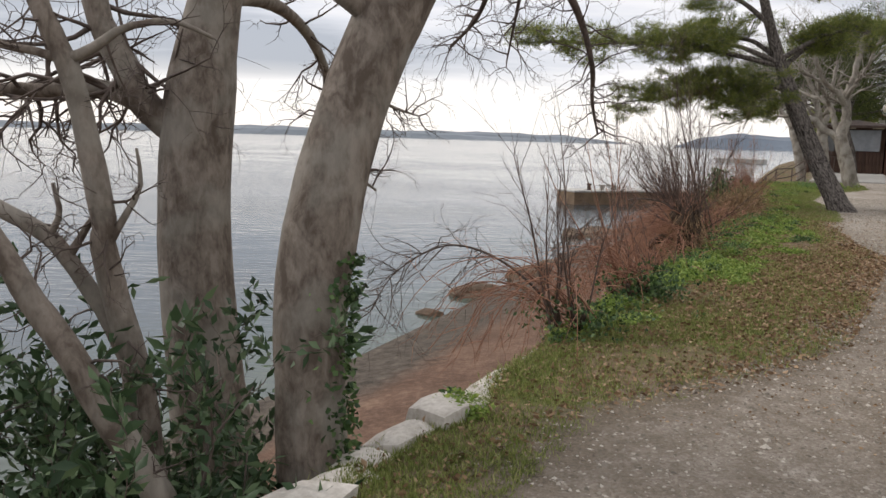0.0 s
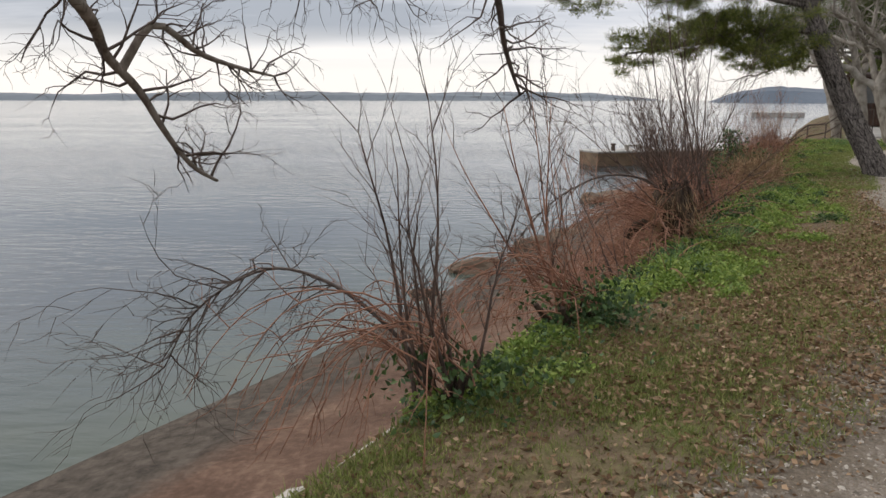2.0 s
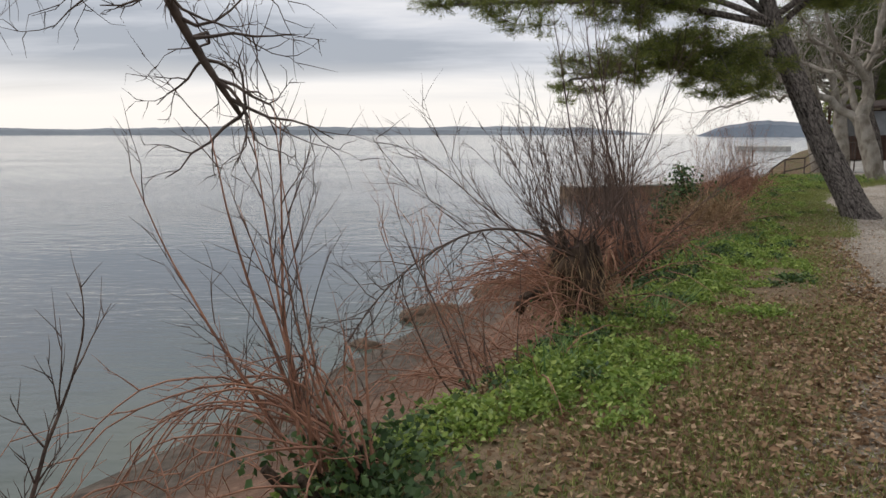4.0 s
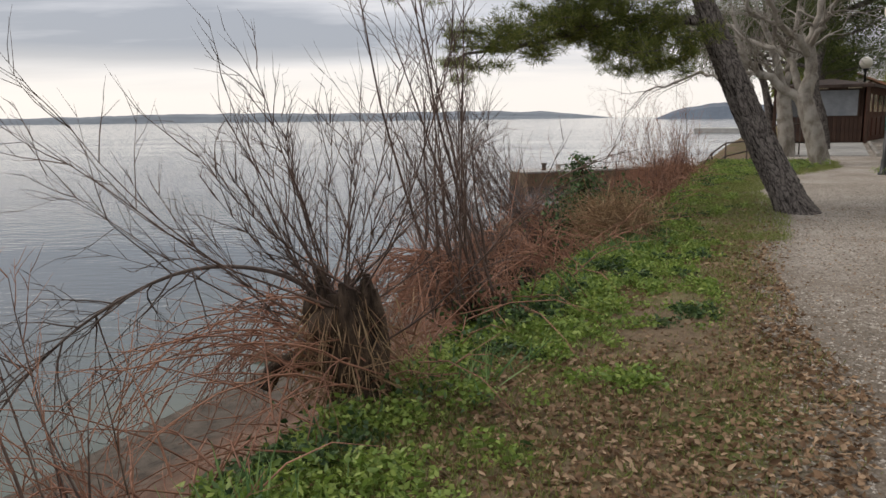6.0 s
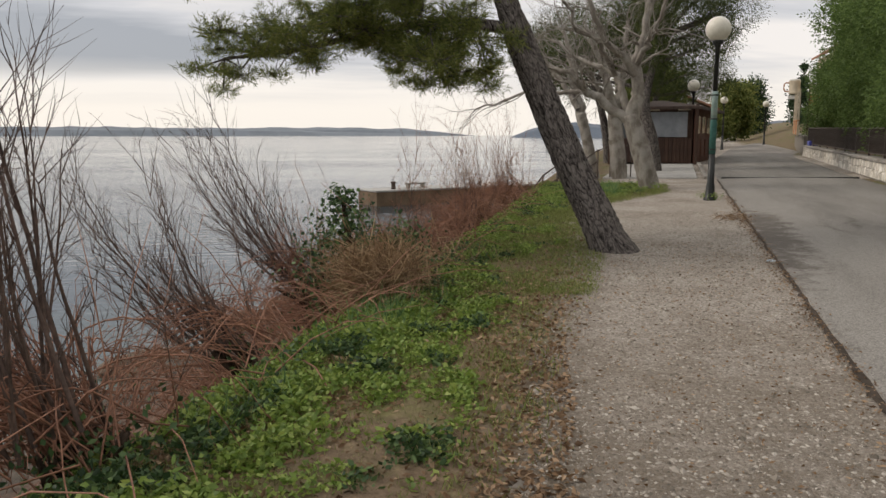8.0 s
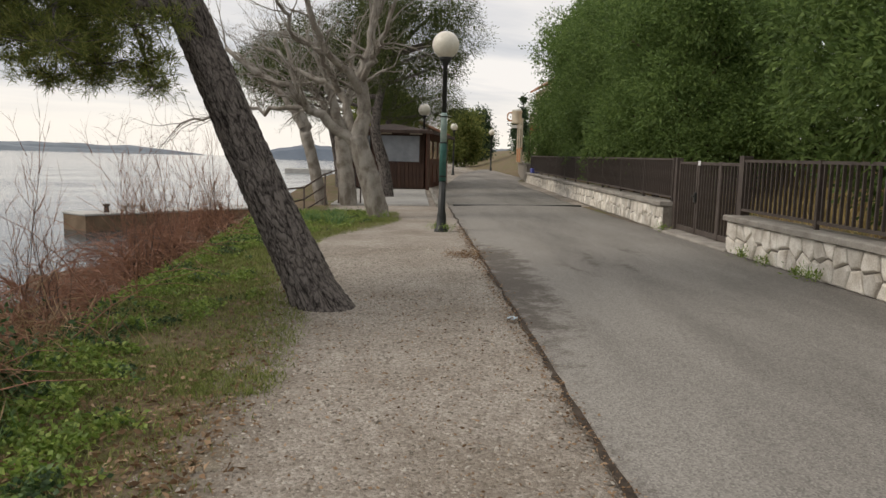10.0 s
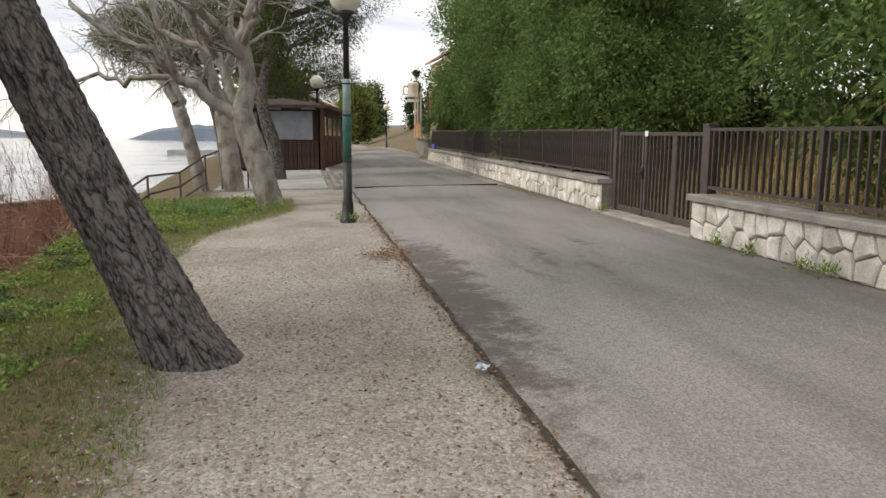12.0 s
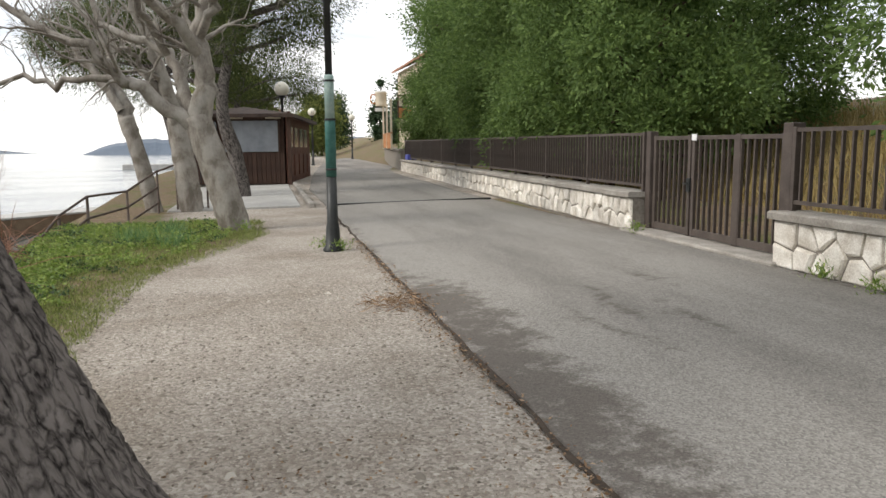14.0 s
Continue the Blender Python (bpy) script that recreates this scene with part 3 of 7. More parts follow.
def tubes(name, polys, material, sides=5, rough=0.0, seed=0):
    """One mesh of many tapered limbs; polys holds (points, radii)."""
    rng = np.random.default_rng(seed)
    V, Fc, base = [], [], 0
    for pts, rad in polys:
        P = np.asarray(pts, float)
        n = len(P)
        T = np.gradient(P, axis=0)
        T /= np.linalg.norm(T, axis=1, keepdims=True) + 1e-9
        ref = np.array([0, 0, 1.0]) if abs(T[:, 2].mean()) < 0.8 else np.array([1.0, 0, 0])
        A = np.cross(T, ref); A /= np.linalg.norm(A, axis=1, keepdims=True) + 1e-9
        B = np.cross(T, A)
        ang = np.arange(sides) * 2 * math.pi / sides
        R = np.asarray(rad, float)[:, None]
        if rough:
            R = R * (1 + rough * rng.standard_normal((n, sides)))
        ring = P[:, None] + R[..., None] * (np.cos(ang)[None, :, None] * A[:, None] + np.sin(ang)[None, :, None] * B[:, None])
        V.append(ring.reshape(-1, 3))
        for i in range(n - 1):
            o = base + i * sides
            for k in range(sides):
                j = (k + 1) % sides
                Fc.append((o + k, o + j, o + sides + j, o + sides + k))
        Fc.append(tuple(base + (n - 1) * sides + k for k in range(sides)))
        base += n * sides
    return mesh_of(name, np.concatenate(V), Fc, material, smooth=True)


def smooth_path(pts, n):
    """Catmull-Rom points through the given ones."""
    P = np.asarray(pts, float)
    P = np.vstack([2 * P[0] - P[1], P, 2 * P[-1] - P[-2]])
    out = []
    for u in np.linspace(0, len(P) - 3 - 1e-6, n):
        i = int(u); t = u - i
        a, b, c, d = P[i], P[i + 1], P[i + 2], P[i + 3]
        out.append(0.5 * (2 * b + (c - a) * t + (2 * a - 5 * b + 4 * c - d) * t * t + (3 * b - a - 3 * c + d) * t ** 3))
    return np.array(out)


def unit(v):
    return v / (np.linalg.norm(v) + 1e-9)


def grow(out, rng, p, d, length, radius, depth, kids=4, wander=0.25, rise=0.0, ratio=0.6, spread=0.9, steps=6, tips=None, thin=0.25):
    """A limb that wanders and branches; adds (points, radii) to out, and its twig ends to tips."""
    pts, q, way = [np.array(p, float)], np.array(p, float), unit(np.array(d, float))
    for i in range(steps):
        way = unit(way + wander * rng.standard_normal(3) * 0.6 + np.array([0, 0, rise]) * 0.3)
        q = q + way * length / steps
        pts.append(q.copy())
    rad = radius * np.linspace(1, thin, steps + 1)
    out.append((np.array(pts), rad))
    if depth <= 0:
        if tips is not None:
            tips.append((pts[-1], way))
        return
    for k in range(kids):
        f = 0.3 + 0.7 * (k + rng.random()) / kids
        i = min(steps - 1, int(f * steps))
        start = pts[i] + (pts[i + 1] - pts[i]) * (f * steps - i if f < 1 else 1)
        side = unit(np.cross(pts[i + 1] - pts[i], rng.standard_normal(3)))
        nd = unit(unit(pts[i + 1] - pts[i]) + spread * side)
        grow(out, rng, start, nd, length * ratio * (0.6 + 0.6 * rng.random()), max(rad[i] * 0.6, 0.002), depth - 1, kids, wander, rise, ratio, spread, max(3, steps - 1), tips, thin)


def leaves(name, places, ways, lengths, widths, material, fold=0.25, seed=0):
    """One mesh of many small leaves, each a folded blade of four corners."""
    rng = np.random.default_rng(seed)
    P, D = np.asarray(places, float), np.asarray(ways, float)
    D = D / (np.linalg.norm(D, axis=1, keepdims=True) + 1e-9)
    N = len(P)
    S = np.cross(D, rng.standard_normal((N, 3))); S /= np.linalg.norm(S, axis=1, keepdims=True) + 1e-9
    U = np.cross(S, D)
    Ln, Wd = np.asarray(lengths)[:, None], np.asarray(widths)[:, None]
    mid = P + D * Ln * 0.45
    V = np.stack([P, mid + S * Wd * 0.5 + U * Wd * fold, P + D * Ln, mid - S * Wd * 0.5 + U * Wd * fold], 1).reshape(-1, 3)
    o = np.arange(N) * 4
    faces = np.concatenate([np.stack([o, o + 1, o + 2], 1), np.stack([o, o + 2, o + 3], 1)])
    me = bpy.data.meshes.new(name)
    me.vertices.add(len(V)); me.vertices.foreach_set("co", V.ravel())
    me.loops.add(faces.size); me.loops.foreach_set("vertex_index", faces.ravel().astype(np.int32))
    me.polygons.add(len(faces)); me.polygons.foreach_set("loop_start", (np.arange(len(faces)) * 3).astype(np.int32))
    me.update(calc_edges=True)
    me.validate()
    me.materials.append(material)
    return me


# ---------- ground, road, sea ----------
LIP = [(-3000, -1.85), (14, -1.85), (20, -2.2), (27, -2.7), (34, -3.4), (45, -4.2), (60, -5), (85, -5), (120, -4), (200, 20), (400, 120), (1500, 700), (3500, 1600)]
GRASS_EDGE = [(-20, -1.5), (2.5, -1.5), (3.8, -1.4), (5.2, -0.7), (6.4, -0.25), (9, -0.05), (11.5, 0.15), (12.6, -0.2), (14.5, -0.5), (18, -0.55), (20, -0.8), (22, -1.3), (25, -1.2), (27, -0.4), (28.5, 0.0), (30.5, -0.1), (31.5, -1.6), (60, -3)]
ROAD_L = [(-200, 1.5), (40, 1.5), (50, 2.2), (68, 3.9), (82, 6.2), (95, 9.5), (120, 18)]
ROAD_R = [(-200, 5.25), (24, 5.25), (36, 5.2), (46, 5.7), (55, 6.75), (70, 7.9), (82, 9.9), (95, 13), (120, 22)]
SEA = -4.21


def bank(off, s):
    """Height below the path's edge: a sea wall near the start, a planted slope further on, then the beach."""
    steep = lin(s, [(7, 0.0), (11, 1.0)])
    wall = lin(off, [(-70, -9), (-14, -6), (-9.02, -4.5), (-8.92, -3.98), (-1, -3.0), (-0.35, -2.75), (-0.12, 0.0)])
    slope = lin(off, [(-70, -9), (-14, -6), (-9.02, -4.5), (-8.92, -3.98), (-3.2, -3.2), (-2.2, -2.6), (-0.9, -0.9), (-0.3, -0.15), (0, 0.0)])
    return wall * (1 - steep) + slope * steep


def build_ground():
    ss = [-3000, -600, -120, -40, -15, -8, -5] + list(np.arange(-3, 34, 0.2)) + list(np.arange(34, 60, 1)) + [65, 75, 90, 110, 150, 200, 400, 1500, 3500]
    offs = [-70, -14, -9.02, -8.92, -8.5, -7.5, -6, -4.5, -3.2, -2.2, -1.5, -1.2, -0.9, -0.6, -0.35, -0.24, -0.12] + list(np.arange(0, 4.2, 0.15)) + [4.6, 5.5, 7, 9, 12, 18, 40, 150, 600, 3500]
    verts, faces, cover = [], [], []
    for s in ss:
        lip = lin(s, LIP)
        for off in offs:
            v = lip + off
            z = bank(off, s) if off < 0 else 0.0
            if -15 < s < 60 and -1 < off < 4:
                z += 0.05 * noise.noise(Vector((s * 0.7, v * 0.7, 0))) * min(1, max(0, (lin(s, GRASS_EDGE) - v) * 2))
            if v > 1.45:
                z -= 0.03
            if v > 7:
                z += min(2.2, (v - 7) * 0.28)
            verts.append(W(s, v, z))
            g = min(1, max(0, 0.5 + (lin(s, GRASS_EDGE) - v) * 0.9)) if off > -2.5 else 0
            if v > 5.6:
                g = 0.9
            b = min(1, max(0, (-off - 0.3) / 0.8)) if s < 9 else min(1, max(0, (-off - 1.5) / 1.2))
            w = min(1, max(0, (-off - 5.4) / 2.6))
            dirt = lin(s, [(3, 0.68), (9, 0.72), (12.5, 0.76), (15, 0.38), (18, 0.1), (21, 0.0)]) + 0.5 * max(0, 1 - abs(v - lin(s, GRASS_EDGE)) / 0.5)
            cover.append((g, b, w, min(1, dirt)))
    nv = len(offs)
    for i in range(len(ss) - 1):
        for j in range(nv - 1):
            a = i * nv + j
            faces.append((a, a + 1, a + nv + 1, a + nv))
    me = mesh_of("ground", verts, faces, M_GROUND, smooth=True)
    me.flip_normals()
    attr = me.color_attributes.new("cover", "FLOAT_COLOR", "POINT")
    attr.data.foreach_set("color", np.array(cover, np.float32).ravel())
    return tagged(part("ground", me, M_GROUND), "gravel path with worn grass verge above a brown beach", "ground", kind="structure")


def build_road():
    ss = list(np.arange(-14, 40, 0.25)) + list(np.arange(40, 122, 2.0))
    verts, faces, wear = [], [], []
    cols = 45
    for s in ss:
        a, b = lin(s, ROAD_L), lin(s, ROAD_R) - 0.02
        a += 0.035 * noise.noise(Vector((s * 1.3, 3.1, 0))) + 0.02 * noise.noise(Vector((s * 5, 7.7, 0)))
        for j in range(cols):
            u = j / (cols - 1)
            u = u * u * (3 - 2 * u)
            v = a + (b - a) * u
            crown = 0.035 * (1 - (2 * u - 1) ** 2)
            rise = 0.012 + crown
            verts.append(W(s, v, rise if 0 < j < cols - 1 else -0.03))
            edge = max(0, 1 - (v - a) / 0.30) * 0.22 + min(1, max(0, 1.5 - abs(v - a - 0.28) / 0.3)) * lin(s, [(16.5, 0), (18.5, 0.26), (19.5, 0.38), (23.2, 0.38), (24.5, 0.05), (60, 0)])
            for c0, s0, s1 in ((2.95, 20.9, 23.6), (3.3, 20.8, 22.2), (3.55, 22.4, 24.0), (2.55, 20.6, 22.4)):
                along = (s - s0) / (s1 - s0)
                if 0 < along < 1:
                    edge += max(0, 1 - abs(v - c0 - 0.12 * math.sin(s * 2.1 + c0)) / 0.2) * 0.42 * math.sin(along * math.pi) ** 0.5
            edge += max(0, 1 - (b - v) / 0.3) * 0.35
            wear.append((edge, 0, 0, 1))
    for i in range(len(ss) - 1):
        for j in range(cols - 1):
            q = i * cols + j
            faces.append((q, q + 1, q + cols + 1, q + cols))
    me = mesh_of("road", verts, faces, M_ROAD, smooth=True)
    me.flip_normals()
    attr = me.color_attributes.new("wear", "FLOAT_COLOR", "POINT")
    attr.data.foreach_set("color", np.array(wear, np.float32).ravel())
    return tagged(part("road", me, M_ROAD), "worn grey asphalt lane with dark stains", "road", kind="structure")


build_ground()
build_road()
R = 4200
tagged(part("sea", mesh_of("sea", [(-R, -R, SEA), (R, -R, SEA), (R, R, SEA), (-R, R, SEA)], [(0, 1, 2, 3)], M_WATER), M_WATER), "calm grey-blue sea with small ripples", "water", kind="structure")


def hills(name, radius, az0, az1, height, material, seed, label, depth=200, step=0.35):
    """A far ridge of hills standing out of the sea, between two bearings (degrees from y to x)."""
    verts, faces = [], []
    az = np.arange(az0, az1 + 1e-6, step)
    for a in az:
        r = radians(a)
        fade = min(1, (a - az0) / (0.08 * (az1 - az0)) + 0.02, (az1 - a) / (0.16 * (az1 - az0)) + 0.02)
        h = height * fade * (0.72 + 0.45 * noise.noise(Vector((a * 0.09, seed, 0))) + 0.16 * noise.noise(Vector((a * 0.5, seed, 3))) + 0.05 * noise.noise(Vector((a * 2.3, seed, 5))))
        for rr, z in ((radius, SEA - 1), (radius + depth * 0.3, SEA + h * 0.7), (radius + depth, SEA + max(0.5, h))):
            verts.append((rr * math.sin(r), rr * math.cos(r), z))
    for i in range(len(az) - 1):
        for j in range(2):
            q = i * 3 + j
            faces.append((q, q + 3, q + 4, q + 1))
    return tagged(part(name, mesh_of(name, verts, faces, material), material), label, "hills", kind="structure")


# distance haze is carried by the blue-grey materials; no air is modelled
hills("backdrop_far_shore", 3300, -95, 14.0, 42, M_HILL_HAZED, 2.0, "long low wooded shore across the water, blue-grey haze painted into its colour")
hills("backdrop_far_ridge", 3700, -20, 13.5, 56, M_HILL_HAZED, 9.0, "far ridge of low hills with haze painted into its colour")
hills("backdrop_headland", 1500, 16.5, 46, 40, M_HILL2_HAZED, 5.0, "dark wooded headland across the bay, tinted blue with painted haze", step=0.2)


# ---------- walls, fence and gate ----------
def clip(poly, nx, ny, c):
    """Keeps the part of a polygon where nx*x + ny*y <= c."""
    out = []
    for i, a in enumerate(poly):
        b = poly[(i + 1) % len(poly)]
        da, db = nx * a[0] + ny * a[1] - c, nx * b[0] + ny * b[1] - c
        if da <= 0:
            out.append(a)
        if da * db < 0:
            t = da / (da - db)
            out.append((a[0] + (b[0] - a[0]) * t, a[1] + (b[1] - a[1]) * t))
    return out


def rubble(length, height, size, seed):
    """Irregular stone outlines that fill a strip, as clipped cells round jittered centres."""
    rng = np.random.default_rng(seed)
    nx, ny = max(1, round(length / size)), max(1, round(height / size))
    C = [((i + 0.5 + (0.5 if j % 2 else 0) * 0.6 + rng.uniform(-0.32, 0.32)) * length / nx, (j + 0.5 + rng.uniform(-0.3, 0.3)) * height / ny) for i in range(nx) for j in range(ny)]
    cells = []
    for a in C:
        poly = [(max(0, a[0] - 1.2), 0), (min(length, a[0] + 1.2), 0), (min(length, a[0] + 1.2), height), (max(0, a[0] - 1.2), height)]
        for b in C:
            if b is a or abs(b[0] - a[0]) > 1.2:
                continue
            dx, dy = b[0] - a[0], b[1] - a[1]
            poly = clip(poly, dx, dy, (b[0] ** 2 + b[1] ** 2 - a[0] ** 2 - a[1] ** 2) / 2)
            if len(poly) < 3:
                break
        if len(poly) >= 3:
            cells.append(poly)
    return cells


def stone_mesh(poly, proud, gap=0.012, rng=None):
    """A faced stone: outline shrunk by the joint, domed towards the viewer; x along, z up, y out."""
    P = np.array(poly)
    c = P.mean(0)
    def shrink(k):
        d = P - c
        r = np.linalg.norm(d, axis=1, keepdims=True)
        return c + d * np.maximum(0.2, (r - k) / (r + 1e-6))
    n = len(P)
    a, b, e = shrink(gap), shrink(gap + 0.008), shrink(gap + 0.035)
    z = rng.uniform(-0.006, 0.012, n)
    V = [(x, 0.0, y) for x, y in a] + [(x, -proud * 0.65, y) for x, y in b] + [(x, -proud - z[i], y) for i, (x, y) in enumerate(e)]
    Fc = [(i, (i + 1) % n, n + (i + 1) % n, n + i) for i in range(n)] + [(n + i, n + (i + 1) % n, 2 * n + (i + 1) % n, 2 * n + i) for i in range(n)] + [tuple(range(2 * n, 3 * n))]
    return V, Fc


def garden_wall(name, s0, v0, s1, v1, height, seed, end=False):
    """A low rubble wall with a concrete coping, its face towards the road; returns its frame and length."""
    a, b = W(s0, v0), W(s1, v1)
    length = (b - a).length
    frame_m = along(a, b)
    wall = empty(name, frame_m, "low rubble wall of pale stones with grey coping", "wall", kind="structure")
    part("core", box_bm(0, 0.0, -0.1, length, 0.36, height - 0.07), M_MORTAR, wall, "grey mortar joints")
    bm = bmesh.new()
    n = max(2, int(length / 0.5))
    prof = [(0.40, height - 0.075), (0.40, height - 0.01), (0.38, height), (-0.06, height + 0.005), (-0.085, height - 0.012), (-0.085, height - 0.075)]
    rings = []
    for i in range(n + 1):
        x = -0.02 + (length + 0.04) * i / n
        rings.append([bm.verts.new((x, y, z + 0.012 * noise.noise(Vector((x * 1.5, y * 3, seed))))) for y, z in prof])
    for p0, p1 in zip(rings, rings[1:]):
        for k in range(len(prof)):
            j = (k + 1) % len(prof)
            bm.faces.new((p0[k], p1[k], p1[j], p0[j]))
    bm.faces.new(rings[0]); bm.faces.new(rings[-1][::-1])
    bmesh.ops.recalc_face_normals(bm, faces=bm.faces[:])
    part("coping", bm, M_COPING, wall, "weathered grey concrete coping")
    return wall, frame_m, length


def fence_run(name, frame_m, length, z0, z1, every, setback, label):
    """Steel fence of square bars between posts; local x runs along it."""
    f = empty(name, frame_m, label, "fence")
    me_post = part_mesh_box("post", 0.025, 0.025, z1 - z0 + 0.08)
    me_bar = part_mesh_box("bar", 0.011, 0.018, z1 - z0 - 0.10)
    n = int(length / 2.05)
    for i in range(n + 1):
        part("post", me_post, M_BROWNPAINT, f, at=pose(min(length - 0.03, 0.03 + i * length / n), setback, z0 - 0.10))
    for z in (z0 + 0.03, z1 - 0.05):
        part("rail", box_bm(0.0, setback - 0.015, z - 0.02, length, setback + 0.015, z + 0.02), M_BROWNPAINT, f)
    k = int(length / every)
    for i in range(1, k):
        part("bar", me_bar, M_BROWNPAINT, f, at=pose(i * length / k, setback, z0 + 0.04))
    return f


def part_mesh_box(name, hx, hy, h):
    bm = box_bm(-hx, -hy, 0, hx, hy, h)
    me = bpy.data.meshes.new(name)
    bm.to_mesh(me); bm.free()
    me.materials.append(M_BROWNPAINT)
    return me


# the local y of both walls points to the garden, so the face lies at negative y after turning the run round
WALL_H = 0.56
wall_far, WF_M, WF_L = garden_wall("garden_wall_1", 50.5, 6.15, 26.6, 5.30, WALL_H, 3)
wall_near, WN_M, WN_L = garden_wall("garden_wall_2", 23.4, 5.25, 6.0, 5.2, WALL_H, 8)


def gate():
    a, b = W(26.55, 5.52), W(23.45, 5.50)
    length = (b - a).length
    g = empty("double_gate", along(a, b), "closed brown steel double gate with vertical bars", "gate")
    for x, h, w in ((0.05, 1.40, 0.06), (length - 0.06, 1.44, 0.075)):
        part("gate_post", box_bm(x - w, -w, -0.05, x + w, w, h, 0.006), M_BROWNPAINT, g)
    me_bar = part_mesh_box("bar", 0.012, 0.018, 1.16)
    mid = length * 0.36
    for x0, x1 in ((0.14, mid - 0.02), (mid + 0.02, length - 0.16)):
        leaf = part("gate_leaf", box_bm(x0, -0.02, 1.28, x1, 0.02, 1.33, 0.004), M_BROWNPAINT, g)
        part("bottom_rail", box_bm(x0, -0.02, 0.07, x1, 0.02, 0.16, 0.004), M_BROWNPAINT, leaf)
        for x in (x0, x1 - 0.06):
            part("stile", box_bm(x, -0.024, 0.06, x + 0.06, 0.024, 1.34, 0.004), M_BROWNPAINT, leaf)
        n = int((x1 - x0) / 0.125)
        for i in range(1, n):
            part("bar", me_bar, M_BROWNPAINT, leaf, at=pose(x0 + 0.03 + (x1 - x0 - 0.06) * i / n, 0, 0.13))
    x = mid + (length - mid) * 0.5
    part("middle_stile", box_bm(x - 0.05, -0.026, 0.06, x + 0.05, 0.026, 1.34, 0.004), M_BROWNPAINT, g)
    part("lock", box_bm(mid - 0.05, -0.06, 0.62, mid + 0.03, 0.04, 0.80, 0.01), M_BLACKPAINT, g, "black gate lock")
    bm = box_bm(mid - 0.06, -0.105, 0.72, mid + 0.05, -0.085, 0.74, 0.004)
    box_bm(mid - 0.008, -0.09, 0.72, mid + 0.008, -0.05, 0.74, bm=bm)
    part("gate_handle", bm, M_BLACKPAINT, g)
    part("name_plate", box_bm(mid + 0.02, -0.034, 1.27, mid + 0.13, -0.027, 1.35), M_LABEL, g, "small white plate")
    return g


gate()
tagged(part("threshold", box_bm(-1.7, -0.35, -0.06, 1.75, 0.25, 0.055, 0.02), M_COPING, at=laid(25.0, 5.42)), "rough concrete sill under the gate", "sill", kind="structure")


# ---------- street lamps ----------
def street_lamp(m, h, label, painted):
    lamp = empty("street_lamp", m, label, "lamp", group="globe lamps along the lane")
    part("base", mesh_of("base", *lathe([(0.13, -0.05), (0.13, 0.03), (0.095, 0.07), (0.085, 0.30), (0.07, 0.36), (0.062, 0.95)], 14), M_BLACKPAINT, True), M_BLACKPAINT, lamp)
    part("lower_post", mesh_of("lower_post", *lathe([(0.066, 0.93), (0.066, 1.60), (0.062, 1.62)], 14), None, True), M_GREENPAINT if painted else M_BLACKPAINT, lamp, "chipped green paint" if painted else "")
    part("upper_post", mesh_of("upper_post", *lathe([(0.060, 1.60), (0.060, 2.15), (0.052, 2.17)], 14), None, True), M_PALEGREEN if painted else M_BLACKPAINT, lamp, "faded pale green paint" if painted else "")
    part("top_post", mesh_of("top_post", *lathe([(0.045, 2.15), (0.042, h - 0.36), (0.06, h - 0.35), (0.06, h - 0.31), (0.10, h - 0.28), (0.115, h - 0.22), (0.07, h - 0.20)], 14), M_BLACKPAINT, True), M_BLACKPAINT, lamp)
    prof = [(0.245 * math.sin(a) + 1e-4, h - 0.245 * math.cos(a)) for a in np.linspace(0.3, math.pi, 14)]
    part("globe", mesh_of("globe", *lathe(prof, 24), M_GLOBE, True), M_GLOBE, lamp, "cream opal glass globe")
    return lamp


lamp_1 = street_lamp(Matrix.Translation(LAY @ Vector((13.41, 22.63, 0))), 3.38, "black lamp post with green bands and white globe", True)
for z in (2.10, 1.63, 1.02):
    part("strap", mesh_of("strap", *lathe([(0.069, z - 0.012), (0.072, z), (0.069, z + 0.012)], 14), M_BLACKPAINT), M_BLACKPAINT, lamp_1)
street_lamp(Matrix.Translation(LAY @ Vector((21.4, 37.8, -0.02))), 3.2, "slim black lamp post with white globe beside the hut", False)
street_lamp(Matrix.Translation(W(66, 3.2)), 3.3, "distant black lamp post with white globe", False)
street_lamp(Matrix.Translation(W(78, 7.0)), 3.3, "distant black lamp post with white globe", False)


# ---------- trees ----------
def tree(name, m, label, group=""):
    return empty(name, m, label, "tree", group)


def limb_path(path, n, r0, r1, power=1.0):
    P = smooth_path(path, n)
    return P, r0 + (r1 - r0) * np.linspace(0, 1, n) ** power


